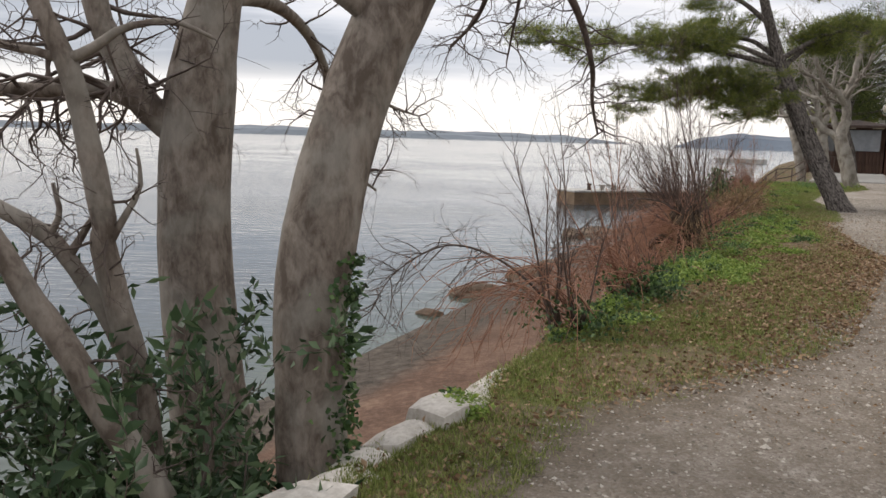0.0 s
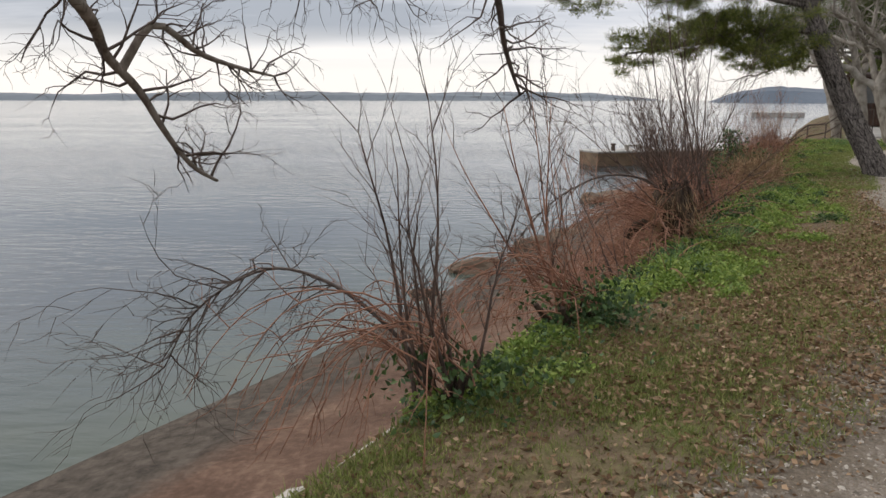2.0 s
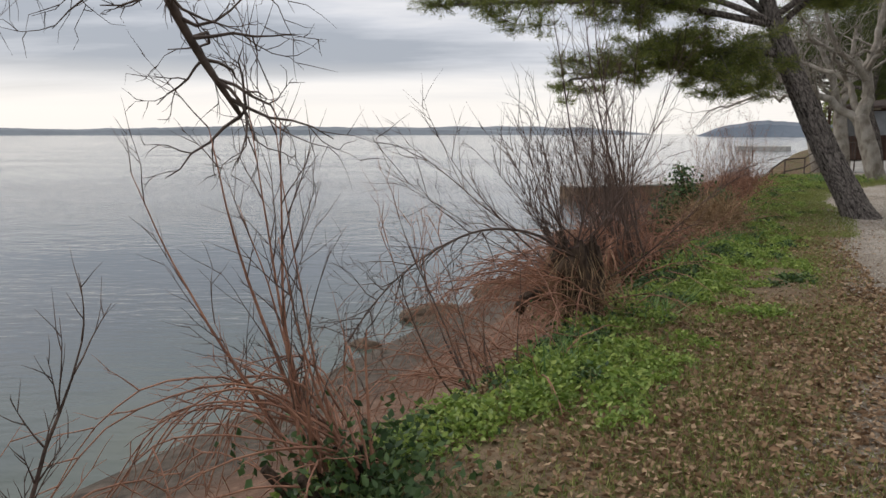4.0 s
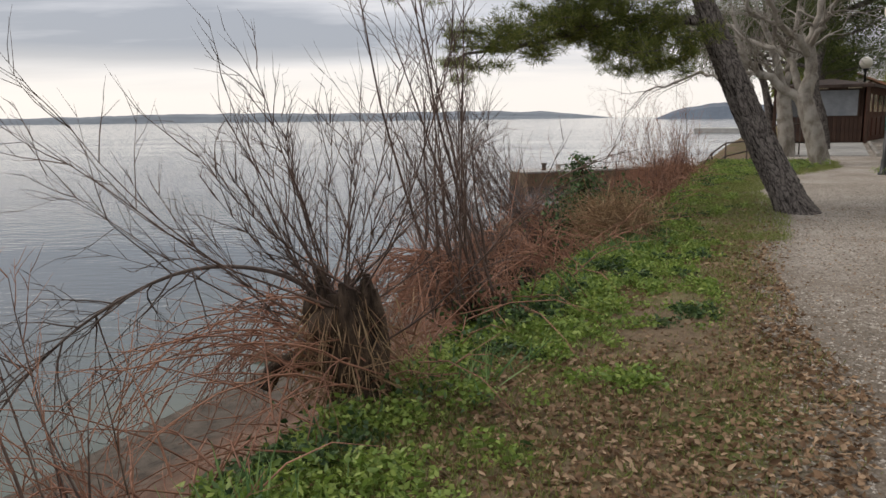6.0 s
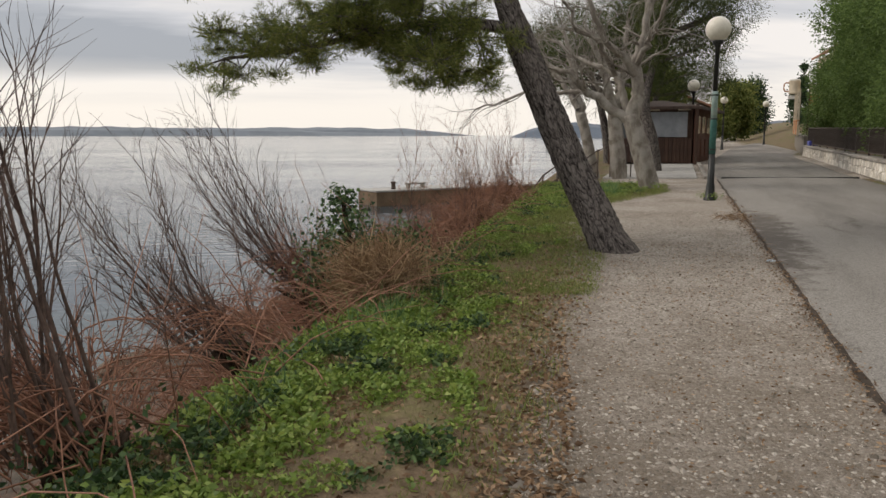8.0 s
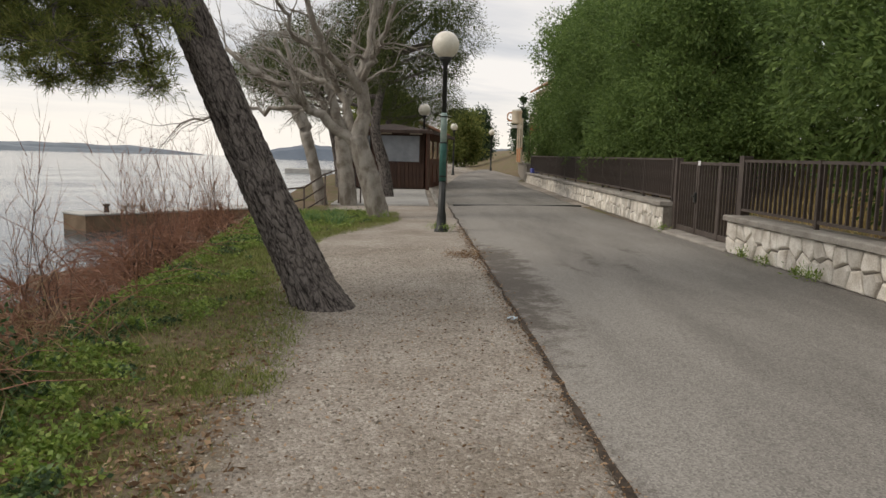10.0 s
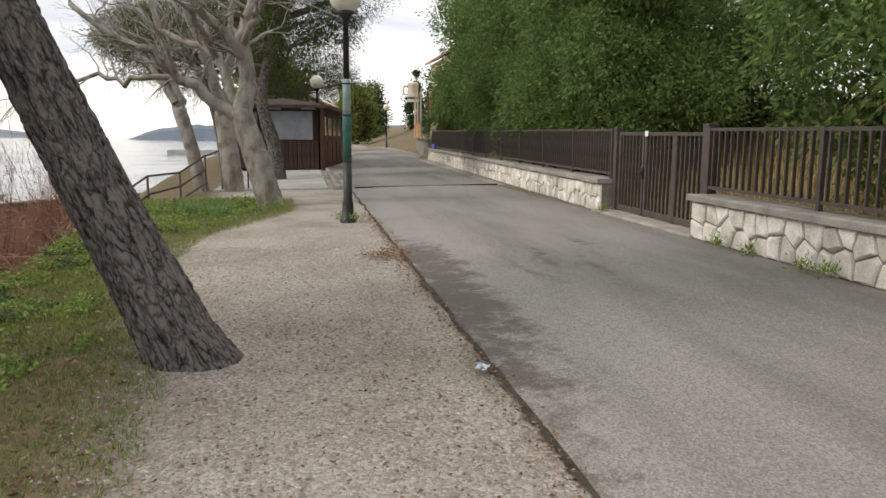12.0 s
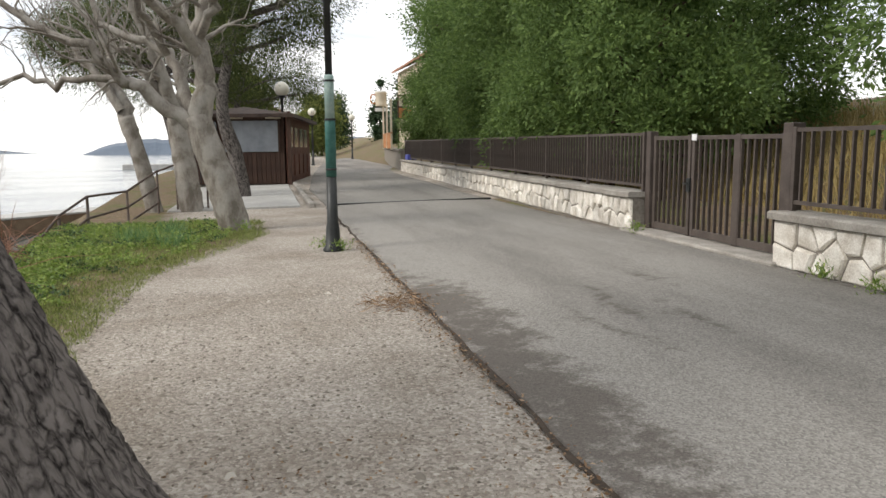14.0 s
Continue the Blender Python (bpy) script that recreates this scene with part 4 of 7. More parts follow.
def near_plane_trees():
    # the bigger pale trunk with a fork to the sea side
    a = lambda z: (lin(z, [(0, -1.39), (0.5, -1.43), (1.0, -1.45), (1.6, -1.42), (2.25, -1.355), (3.4, -0.985), (4.4, -0.49)]), 4.394 + 0.048 * z + 0.012 * z * z, z)
    t = tree("plane_tree", LAY, "smooth grey plane tree with bare branches beside the sea wall")
    rng = np.random.default_rng(11)
    path = [a(z) for z in (-3.0, -1.6, -0.6, 0.2, 1.0, 1.8, 2.6, 3.4, 4.4)]
    path[0], path[1], path[2] = (-1.3, 4.3, -3.0), (-1.33, 4.32, -1.6), (-1.33, 4.36, -0.6)
    P = smooth_path(path, 44)
    rad = np.interp(P[:, 2], [-3, -0.6, 0.2, 1.0, 1.75, 2.3, 4.4], [0.30, 0.25, 0.215, 0.205, 0.20, 0.145, 0.12])
    part("trunk", tubes("trunk", [(P, rad)], M_PLANE, 20, 0.012, 1), M_PLANE, t)
    big = []
    big.append(limb_path([a(1.42), (-1.73, 4.45, 1.71), (-1.80, 4.45, 1.87), (-1.89, 4.45, 2.03), (-1.97, 4.47, 2.25), (-2.02, 4.5, 2.8), (-2.2, 4.6, 3.5)], 16, 0.095, 0.055))
    big.append(limb_path([(-1.68, 4.43, 1.64), (-1.75, 4.45, 1.69), (-1.92, 4.45, 1.76), (-2.10, 4.46, 1.78), (-2.31, 4.48, 1.75), (-2.53, 4.5, 1.76), (-3.0, 4.55, 1.70), (-3.6, 4.7, 1.85)], 16, 0.062, 0.03))
    arch = limb_path([a(2.12), (-1.3, 4.9, 2.34), (-1.17, 5.5, 2.40), (-1.05, 6.1, 2.28), (-0.98, 6.5, 2.02), (-1.02, 6.75, 1.83), (-0.93, 6.96, 1.62), (-0.86, 7.15, 1.35), (-0.78, 7.36, 1.12), (-0.66, 7.5, 1.0)], 34, 0.062, 0.012, 0.8)
    big.append(arch)
    big.append(limb_path([tuple(arch[0][20]), (-0.80, 6.95, 2.02), (-0.62, 7.2, 1.86), (-0.45, 7.42, 1.78), (-0.25, 7.65, 1.72)], 14, 0.03, 0.008))
    for one in big:
        part("limb", tubes("limb", [one], M_PLANE, 10, 0.03, 2), M_PLANE, t)
    twigs = []
    for i in range(8, 33, 1):
        base, r = arch[0][i], arch[1][i]
        d = unit(np.array([rng.normal(0.25, 0.6), rng.normal(0.3, 0.6), rng.normal(0.15, 0.55)]))
        grow(twigs, rng, base, d, 0.30 + 0.35 * rng.random(), 0.011, 2, 3, 0.5, 0.0, 0.6, 0.9, 5)
    for i in range(3, 14):
        for _ in range(2):
            grow(twigs, rng, big[3][0][i], unit(np.array([rng.normal(0.3, 0.6), rng.normal(0.3, 0.5), rng.normal(0.1, 0.6)])), rng.uniform(0.2, 0.45), 0.008, 2, 3, 0.5, 0.0, 0.6, 0.9, 5)
    for k in range(2):
        p0 = big[1][0] if k else big[0][0]
        for i in [*range(3, len(p0))] * 2:
            grow(twigs, rng, p0[i], unit(rng.normal(0, 1, 3) + np.array([0, 0, -0.2])), 0.5 + 0.4 * rng.random(), 0.016, 2, 3, 0.5, 0.0, 0.6, 0.9, 5)
    part("twig_spray", tubes("twig_spray", twigs, M_TWIG, 4), M_TWIG, t, "dark bare twigs")["kind"] = "stuff"

    # the leaning trunk, ivy at its foot
    b = lambda z: (-0.609 - 0.13 * z + 0.141 * z * z, 3.531 + 0.114 * z + 0.013 * z * z, z)
    t2 = tree("plane_tree", LAY, "leaning smooth plane tree with ivy at its foot")
    path = [(-0.72, 3.45, -3.0), (-0.66, 3.46, -1.6), (-0.60, 3.48, -0.6)] + [b(z) for z in (0.2, 0.7, 1.2, 1.7, 2.2, 2.6, 3.0, 3.4)]
    P = smooth_path(path, 50)
    rad = np.interp(P[:, 2], [-3, -0.6, 0.4, 1.0, 1.6, 2.2, 3.4], [0.23, 0.18, 0.168, 0.185, 0.165, 0.165, 0.13])
    part("trunk", tubes("trunk", [(P, rad)], M_PLANE, 20, 0.012, 3), M_PLANE, t2)
    over = limb_path([b(3.1), (0.55, 4.6, 3.35), (0.65, 5.6, 3.3), (0.85, 6.4, 2.95), (1.15, 6.8, 2.55), (1.30, 6.95, 2.15), (1.36, 7.2, 1.85), (1.47, 7.45, 1.56)], 30, 0.075, 0.010, 0.7)
    side = limb_path([(0.6, 5.4, 3.32), (0.45, 6.3, 3.0), (0.3, 7.0, 2.6), (0.05, 7.4, 2.35)], 18, 0.04, 0.012)
    low = limb_path([(0.62, 5.9, 3.2), (0.62, 6.5, 2.75), (0.56, 7.0, 2.25)], 14, 0.03, 0.008)
    stub = limb_path([b(2.02), (-0.42, 3.72, 2.12), (-0.5, 3.7, 2.17)], 5, 0.06, 0.045)
    for one in (over, side, low, stub):
        part("limb", tubes("limb", [one], M_TWIG if one is not stub else M_PLANE, 8, 0.05, 4), None, t2)
    twigs = []
    for p0, i0, kk in ((over[0], 14, 2), (side[0], 6, 2), (low[0], 4, 2)):
        for i in range(i0, len(p0)):
            for _ in range(kk):
                d = unit(np.array([rng.normal(0, 0.8), rng.normal(0.1, 0.6), rng.normal(-0.1, 0.5)]))
                grow(twigs, rng, p0[i], d, 0.25 + 0.3 * rng.random(), 0.008, 2, 3, 0.5, -0.1, 0.6, 0.9, 5)
    part("twig_spray", tubes("twig_spray", twigs, M_TWIG, 4), M_TWIG, t2, "dark bare twigs")["kind"] = "stuff"
    # ivy climbs the side away from the sea
    n = 760
    zz = rng.uniform(-0.8, 0.95, n) ** 1.0
    pl, wy = [], []
    for z in zz:
        c = np.array(b(max(0.0, z)))
        c[2] = z
        ang = rng.normal(-0.35, 0.38 + 0.18 * max(0, 0.4 - z))
        q = c + np.array([math.cos(ang), math.sin(ang), 0]) * (0.18 + 0.04 * rng.random())
        pl.append(q); wy.append((math.cos(ang) * 0.6 + rng.normal(0, 0.5), math.sin(ang) * 0.6 + rng.normal(0, 0.5), rng.normal(-0.3, 0.5)))
    part("ivy", leaves("ivy", pl, wy, rng.uniform(0.022, 0.05, n), rng.uniform(0.018, 0.04, n), M_IVY, 0.2, 3), M_IVY, t2, "dark ivy leaves")


near_plane_trees()


def evergreen_shrub():
    """Holm-like shrub under the first trees, with bare grey stems through it."""
    rng = np.random.default_rng(21)
    t = empty("evergreen_shrub", LAY, "dark evergreen shrub with glossy leaves below the plane trees", "shrub")
    stems, tips = [], []
    for k in range(44):
        base = np.array([rng.uniform(-2.2, -0.75), rng.uniform(2.7, 3.4), rng.uniform(-1.3, -0.6)])
        if base[0] > -1.0:
            base[2] -= 0.3
        grow(stems, rng, base, unit(np.array([rng.normal(0.05, 0.35), rng.normal(0, 0.3), 1.0])), rng.uniform(0.8, 1.45) * (1.0 if base[0] < -1.2 else 0.75), 0.013, 2, 4, 0.3, 0.15, 0.5, 0.8, 6, tips)
    part("stem_tangle", tubes("stem_tangle", stems, M_TWIG, 4), M_TWIG, t)["kind"] = "stuff"
    pl, wy = [], []
    for pts, rad in stems:
        for i in range(1, len(pts)):
            for _ in range(3):
                f = rng.random()
                pl.append(pts[i - 1] * (1 - f) + pts[i] * f)
                wy.append(unit(pts[i] - pts[i - 1]) * 0.6 + rng.normal(0, 0.6, 3))
    n = len(pl)
    part("leaves", leaves("leaves", pl, wy, rng.uniform(0.05, 0.095, n), rng.uniform(0.022, 0.04, n), M_HOLM, 0.15, 4), M_HOLM, t)
    # slim bare trunks that rise through the leaves
    s = tree("small_tree", LAY, "slim crooked bare tree with knotted grey stems")
    st = [limb_path([(-1.24, 3.15, -0.9), (-1.27, 3.2, -0.06), (-1.28, 3.2, 0.19), (-1.32, 3.2, 0.53), (-1.39, 3.2, 0.85), (-1.43, 3.2, 1.06), (-1.42, 3.2, 1.14), (-1.47, 3.2, 1.48), (-1.54, 3.2, 1.80), (-1.64, 3.2, 2.04), (-1.75, 3.25, 2.5)], 34, 0.068, 0.040),
          limb_path([(-1.75, 2.72, 1.34), (-1.57, 2.7, 1.09), (-1.47, 2.7, 0.91), (-1.35, 2.7, 0.73), (-1.24, 2.7, 0.51), (-1.13, 2.7, 0.33), (-1.02, 2.75, 0.0), (-1.0, 2.8, -0.6)][::-1], 22, 0.062, 0.042),
          limb_path([(-1.33, 3.2, 0.5), (-1.45, 3.25, 0.72), (-1.58, 3.25, 0.94), (-1.68, 3.25, 1.07), (-1.88, 3.25, 1.19), (-2.1, 3.3, 1.3)], 14, 0.040, 0.032),
          limb_path([(-1.54, 3.2, 1.80), (-1.41, 3.2, 1.86), (-1.30, 3.2, 1.93), (-1.10, 3.2, 1.96), (-0.95, 3.25, 1.9)], 10, 0.026, 0.007),
          limb_path([(-1.53, 3.2, 1.80), (-1.68, 3.2, 1.84), (-1.80, 3.2, 1.86), (-2.1, 3.25, 1.95)], 8, 0.022, 0.012),
          limb_path([(-1.41, 3.2, 1.04), (-1.33, 3.2, 1.17), (-1.26, 3.2, 1.30), (-1.27, 3.2, 1.45)], 7, 0.020, 0.006),
          limb_path([(-1.59, 3.25, 1.0), (-1.49, 3.25, 1.15), (-1.42, 3.25, 1.21)], 6, 0.020, 0.008),
          limb_path([(-1.68, 3.25, 1.07), (-1.63, 3.25, 1.17), (-1.65, 3.25, 1.30)], 6, 0.018, 0.009)]
    for one in st:
        part("stem", tubes("stem", [one], M_PLANE, 9, 0.06, 7), M_PLANE, s)
    tw = []
    for P, r in st:
        for i in range(3, len(P), 2):
            grow(tw, rng, P[i], unit(rng.normal(0, 1, 3) + np.array([0, 0, 0.2])), rng.uniform(0.12, 0.34), min(0.008, r[i] * 0.4), 2, 3, 0.6, 0, 0.6, 0.9, 5)
    part("twig_spray", tubes("twig_spray", tw, M_TWIG, 4), M_TWIG, s, "dark bare twigs")["kind"] = "stuff"


evergreen_shrub()


# ---------- bank shrubs ----------
def willow(base, seed, shoots, height, lean, stump_h, red, label, spray=0.6, low=0, ivy=0, thick=0.010, droop=None, twig=1):
    """A pollarded bank shrub: knuckled stump, long straight shoots, side sprays that arch to the sea."""
    rng = np.random.default_rng(seed)
    t = empty("bank_shrub", LAY @ Matrix.Translation(base), label, "shrub", group="bare shrubs along the bank")
    top = np.array([lean[0] * 0.25, lean[1] * 0.25, stump_h])
    if stump_h > 0.3:
        P, r = limb_path([(0, 0, -0.5), (0.02, 0.0, 0.0), tuple(top * 0.5 + np.array([0.03, -0.02, 0])), tuple(top)], 12, 0.14, 0.12)
        r = r * (1 + 0.16 * rng.standard_normal(12) * np.linspace(0.2, 1, 12)); r[-1] *= 0.8
        arm, ra = limb_path([tuple(top * 0.45), (-0.25, 0.1, stump_h * 0.5), (-0.45, 0.12, stump_h * 0.42), (-0.52, 0.1, stump_h * 0.28)], 9, 0.06, 0.04)
        knobs = [(np.array([math.cos(g), math.sin(g), 0]) * 0.12 + np.outer(np.linspace(0, 1, 6), top * 1.08 + rng.normal(0, 0.05, 3)), np.array([0.05, 0.06, 0.05, 0.06, 0.05, 0.02]) * rng.uniform(0.6, 1.1)) for g in rng.uniform(0, 6.28, 11)]
        head = [(np.array([[0, 0, -0.09], [0.02, 0, -0.03], [0, 0.02, 0.04], [0, 0, 0.08]]) + top + np.array([math.cos(g) * 0.11, math.sin(g) * 0.11, rng.uniform(-0.16, 0.0)]), np.array([0.03, 0.075, 0.07, 0.02])) for g in rng.uniform(0, 6.28, 9)]
        part("stump", tubes("stump", [(P, r), (arm, ra)] + knobs + head, M_STUMP, 12, 0.14, seed), M_STUMP, t, "dark gnarled pollard stump")
        # dead shoots and bark fibre hang down the stump
        n = 620
        g, z = rng.uniform(0, 6.28, n), rng.uniform(0.0, 1.0, n) ** 0.8
        pl = np.stack([np.cos(g) * 0.15, np.sin(g) * 0.15, z * stump_h], 1) + top * z[:, None] * np.array([1, 1, 0]) + rng.normal(0, 0.02, (n, 3))
        wy = np.stack([np.cos(g) * 0.45, np.sin(g) * 0.45, -np.ones(n)], 1) + rng.normal(0, 0.35, (n, 3))
        part("bark_fibre", leaves("bark_fibre", pl, wy, rng.uniform(0.08, 0.34, n), rng.uniform(0.004, 0.010, n), M_STRAW, 0.1, seed), M_STRAW, t, "brown dead fibre")["kind"] = "stuff"
    else:
        knobs = [(np.array([0, 0, -0.25]) + np.outer(np.linspace(0, 1, 6), np.array([rng.normal(0, 0.12) + lean[0] * 0.2, rng.normal(0, 0.12), 0.42])), np.linspace(0.045, 0.02, 6)) for _ in range(6)]
        part("stump", tubes("stump", knobs, M_STUMP, 8, 0.1, seed), M_STUMP, t, "dark knotted base")
    main, fine = [], []
    for k in range(shoots):
        ang = rng.uniform(0, 2 * math.pi)
        out = abs(rng.normal(0, spray))
        d = unit(np.array([lean[0] + math.cos(ang) * out, lean[1] + math.sin(ang) * out, 1.0]))
        L = height * (0.38 + 0.67 * rng.random() ** 1.25) / max(0.8, d[2])
        p = top * rng.uniform(0.6, 1.0) + rng.normal(0, 0.12 if stump_h < 0.3 else 0.08, 3) * np.array([1, 1, 0.4])
        pts = [p]
        way = d.copy()
        for i in range(9):
            way = unit(way + rng.normal(0, 0.05, 3) + np.array([0, 0, 0.075 if stump_h < 0.3 else 0.045]))
            pts.append(pts[-1] + way * L / 9)
        main.append((np.array(pts), thick * rng.uniform(0.7, 1.3) * np.linspace(1, 0.22, 10)))
        for i in range(2, 10):
            for _ in range(twig):
                if rng.random() < 0.75:
                    sd = unit(unit(pts[i] - pts[i - 1]) + 0.7 * unit(rng.normal(0, 1, 3)) + np.array([0, 0, 0.25]))
                    grow(fine, rng, pts[i], sd, L * rng.uniform(0.12, 0.36), 0.0034, 1, 3, 0.15, 0.1, 0.55, 0.6, 4)
    shoot_mat = M_RED if red > 0.6 else M_SHOOT
    if red < 0.85:
        for one in main:
            part("shoot", tubes("shoot", [one], shoot_mat, 5), None, t)
    else:
        part("shoot_tangle", tubes("shoot_tangle", main, M_SHOOT, 4), None, t)["kind"] = "stuff"
    if fine:
        part("twig_spray", tubes("twig_spray", fine, M_SHOOT if red < 0.8 else M_RED, 3), None, t)["kind"] = "stuff"
    if low:
        lows, lf = [], []
        for k in range(low):
            ang = rng.normal(math.radians(155), 0.85)
            L = rng.uniform(0.5, 1.25) * (1.0 if stump_h < 0.3 else 1.25)
            rise = rng.uniform(0.15, 0.7)
            p0 = np.array([rng.normal(0, 0.1), rng.normal(0, 0.1), rng.uniform(0.0, 0.25) + stump_h * 0.3])
            h = np.array([math.cos(ang), math.sin(ang), 0])
            path = [p0, p0 + h * L * 0.35 + np.array([0, 0, rise * 0.5]), p0 + h * L * 0.75 + np.array([0, 0, rise * 0.35]), p0 + h * L * 1.05 + np.array([0, 0, -0.35 + rise * 0.2])]
            P, r = limb_path(path, 13, 0.006, 0.002)
            lows.append((P + rng.normal(0, 0.003, P.shape), r))
            for i in range(3, 13, 2):
                grow(lf, rng, P[i], unit(unit(P[i] - P[i - 1]) + rng.normal(0, 0.5, 3)), 0.28 * rng.random() + 0.1, 0.0035, 1, 2, 0.2, -0.1, 0.6, 0.7, 4)
        if red < 0.85:
            for one in lows:
                part("arching_shoot", tubes("arching_shoot", [one], M_RED, 4), M_RED, t, "reddish arching shoot")
            lows = []
        part("twig_tangle", tubes("twig_tangle", lows + lf, M_RED, 4), M_RED, t)["kind"] = "stuff"
    if droop is not None:
        P, r = limb_path([tuple(Vector(q) - Vector(base)) for q in droop], 26, 0.014, 0.004)
        dl = [(P, r)]
        for i in range(9, 26):
            for _ in range(2):
                grow(dl, rng, P[i], unit(np.array([rng.normal(-0.5, 0.4), rng.normal(0, 0.5), rng.normal(-0.3, 0.5)])), rng.uniform(0.25, 0.7), 0.005, 2, 3, 0.3, -0.15, 0.6, 0.8, 5)
        part("arching_bough", tubes("arching_bough", dl, M_TWIG, 5), M_TWIG, t, "dark arching bough")
    if ivy:
        pl = np.abs(rng.normal(0, 1, (ivy, 3))) * 0 + rng.normal(0, 1, (ivy, 3)) * np.array([0.22, 0.2, 0.09]) + np.array([0.12, -0.05, 0.14])
        part("ivy", leaves("ivy", pl, rng.normal(0, 1, (ivy, 3)) + np.array([0, 0, 0.5]), rng.uniform(0.03, 0.06, ivy), rng.uniform(0.02, 0.04, ivy), M_IVY, 0.2, seed), M_IVY, t, "dark green ivy")
    return t


S1 = (0.98, 5.9, 0.0)
willow(S1, 31, 7, 1.45, (-0.15, 0.02), 0.1, 0.3, "bare grey-brown shrub with an arching bough over the beach", 0.32, 30, 420, 0.011,
       [(0.95, 5.92, 0.05), (0.75, 5.98, 0.32), (0.45, 6.08, 0.55), (0.12, 6.17, 0.65), (-0.15, 6.2, 0.58), (-0.42, 6.2, 0.38), (-0.6, 6.2, 0.08)], 2)
willow((1.85, 7.3, 0.0), 32, 11, 1.45, (-0.2, 0.05), 0.15, 0.7, "bare reddish shrub with ivy round its foot on the bank", 0.40, 30, 700, 0.009)
willow((3.3, 10.2, -0.15), 33, 29, 1.38, (-0.4, 0.0), 0.74, 0.3, "pollarded stump bristling with long bare shoots", 1.35, 54, 260, 0.0058,
       [(3.25, 10.2, 0.40), (2.95, 10.2, 0.68), (2.5, 10.15, 0.74), (2.05, 10.05, 0.55), (1.7, 9.95, 0.25), (1.45, 9.9, -0.1)], 2)
willow((3.95, 11.9, -0.05), 34, 17, 2.5, (-0.14, 0.0), 0.2, 0.3, "fan of long dark bare shoots on the bank", 0.36, 60, 260, 0.0115, None, 2)
willow((4.05, 12.05, -0.1), 38, 22, 1.1, (-0.45, 0.05), 0.1, 0.7, "low red-brown shoots at the foot of the bank", 1.0, 36, 0, 0.006, None, 1)
willow((2.6, 8.9, -0.3), 35, 10, 1.2, (-0.3, 0.0), 0.05, 0.9, "small reddish bare shrub on the bank", 0.5, 16, 0, 0.008)
willow((4.75, 14.0, -0.25), 36, 22, 1.35, (-1.0, 0.1), 0.1, 0.4, "bare grey-brown shrub leaning out over the beach", 0.6, 34, 160, 0.009, None, 2)
willow((5.35, 16.2, -0.2), 37, 24, 1.55, (-1.0, 0.2), 0.1, 0.4, "bare shoots leaning seaward from an ivy-clad foot", 0.6, 40, 300, 0.009, None, 2)


def ivy_stump(base, h, seed):
    """A dead stump grown over with ivy in uneven lobes, leaning to the sea."""
    rng = np.random.default_rng(seed)
    t = empty("ivy_stump", LAY @ Matrix.Translation(base), "old stump wrapped in ivy on the bank", "stump")
    P, r = limb_path([(0, 0, -0.5), (0.0, 0, 0.25), (-0.08, 0.02, h * 0.6), (-0.12, 0.02, h)], 10, 0.07, 0.02)
    arms = [limb_path([tuple(P[4]), tuple(P[4] + np.array([0.25, 0.1, 0.2])), tuple(P[4] + np.array([0.5, 0.1, 0.3]))], 7, 0.03, 0.01), limb_path([tuple(P[3]), tuple(P[3] + np.array([-0.25, 0.0, 0.15])), tuple(P[3] + np.array([-0.42, 0.05, 0.1]))], 7, 0.03, 0.01)]
    part("stump", tubes("stump", [(P, r)] + arms, M_STUMP, 9, 0.1, seed), M_STUMP, t)
    lobes = [(-0.13, 0, h, 0.07, 130), (-0.10, 0, h * 0.82, 0.13, 330), (-0.16, 0, h * 0.62, 0.18, 520), (0.02, 0.05, h * 0.5, 0.17, 420), (-0.28, 0.05, h * 0.42, 0.16, 360), (0.42, 0.1, h * 0.62, 0.13, 260), (0.5, 0.1, h * 0.42, 0.15, 300), (0.45, 0.0, h * 0.18, 0.17, 320), (-0.05, 0, h * 0.2, 0.26, 420), (0.2, -0.1, 0.05, 0.22, 300)]
    pl = np.concatenate([np.array([x, y, z]) + rng.normal(0, 1, (k, 3)) * np.array([q, q, q * 0.8]) for x, y, z, q, k in lobes])
    n = len(pl)
    wy = rng.normal(0, 0.7, (n, 3)) + np.array([0, -0.5, -0.3])
    part("ivy", leaves("ivy", pl, wy, rng.uniform(0.03, 0.065, n), rng.uniform(0.025, 0.05, n), M_IVY, 0.2, seed), M_IVY, t)


ivy_stump((5.62, 15.5, -0.25), 1.15, 41)

# the red thicket that fills the bank towards the pier
_rng = np.random.default_rng(77)
for k, (s, v, z) in enumerate([(15.6, -3.4, -1.2), (16.7, -2.9, -0.6), (17.8, -3.4, -1.0), (19.0, -2.8, -0.3), (20.2, -3.6, -1.0), (21.2, -2.7, -0.2), (22.3, -3.5, -0.8), (23.4, -2.9, -0.2), (24.6, -3.6, -0.7), (25.6, -3.0, -0.2), (26.8, -3.7, -0.6), (27.8, -3.2, -0.2), (22.0, -4.8, -1.9), (25.2, -5.0, -1.9), (18.5, -4.8, -2.1), (28.8, -4.4, -1.0)]):
    willow((s * SU + v * CU, s * CU - v * SU, z), 100 + k, 20, _rng.uniform(1.1, 1.75), (_rng.normal(-0.2, 0.15), 0.05), 0.08, 0.9, "dense red-brown bare thicket shrub on the bank", 0.36, 46, 0, 0.0045)


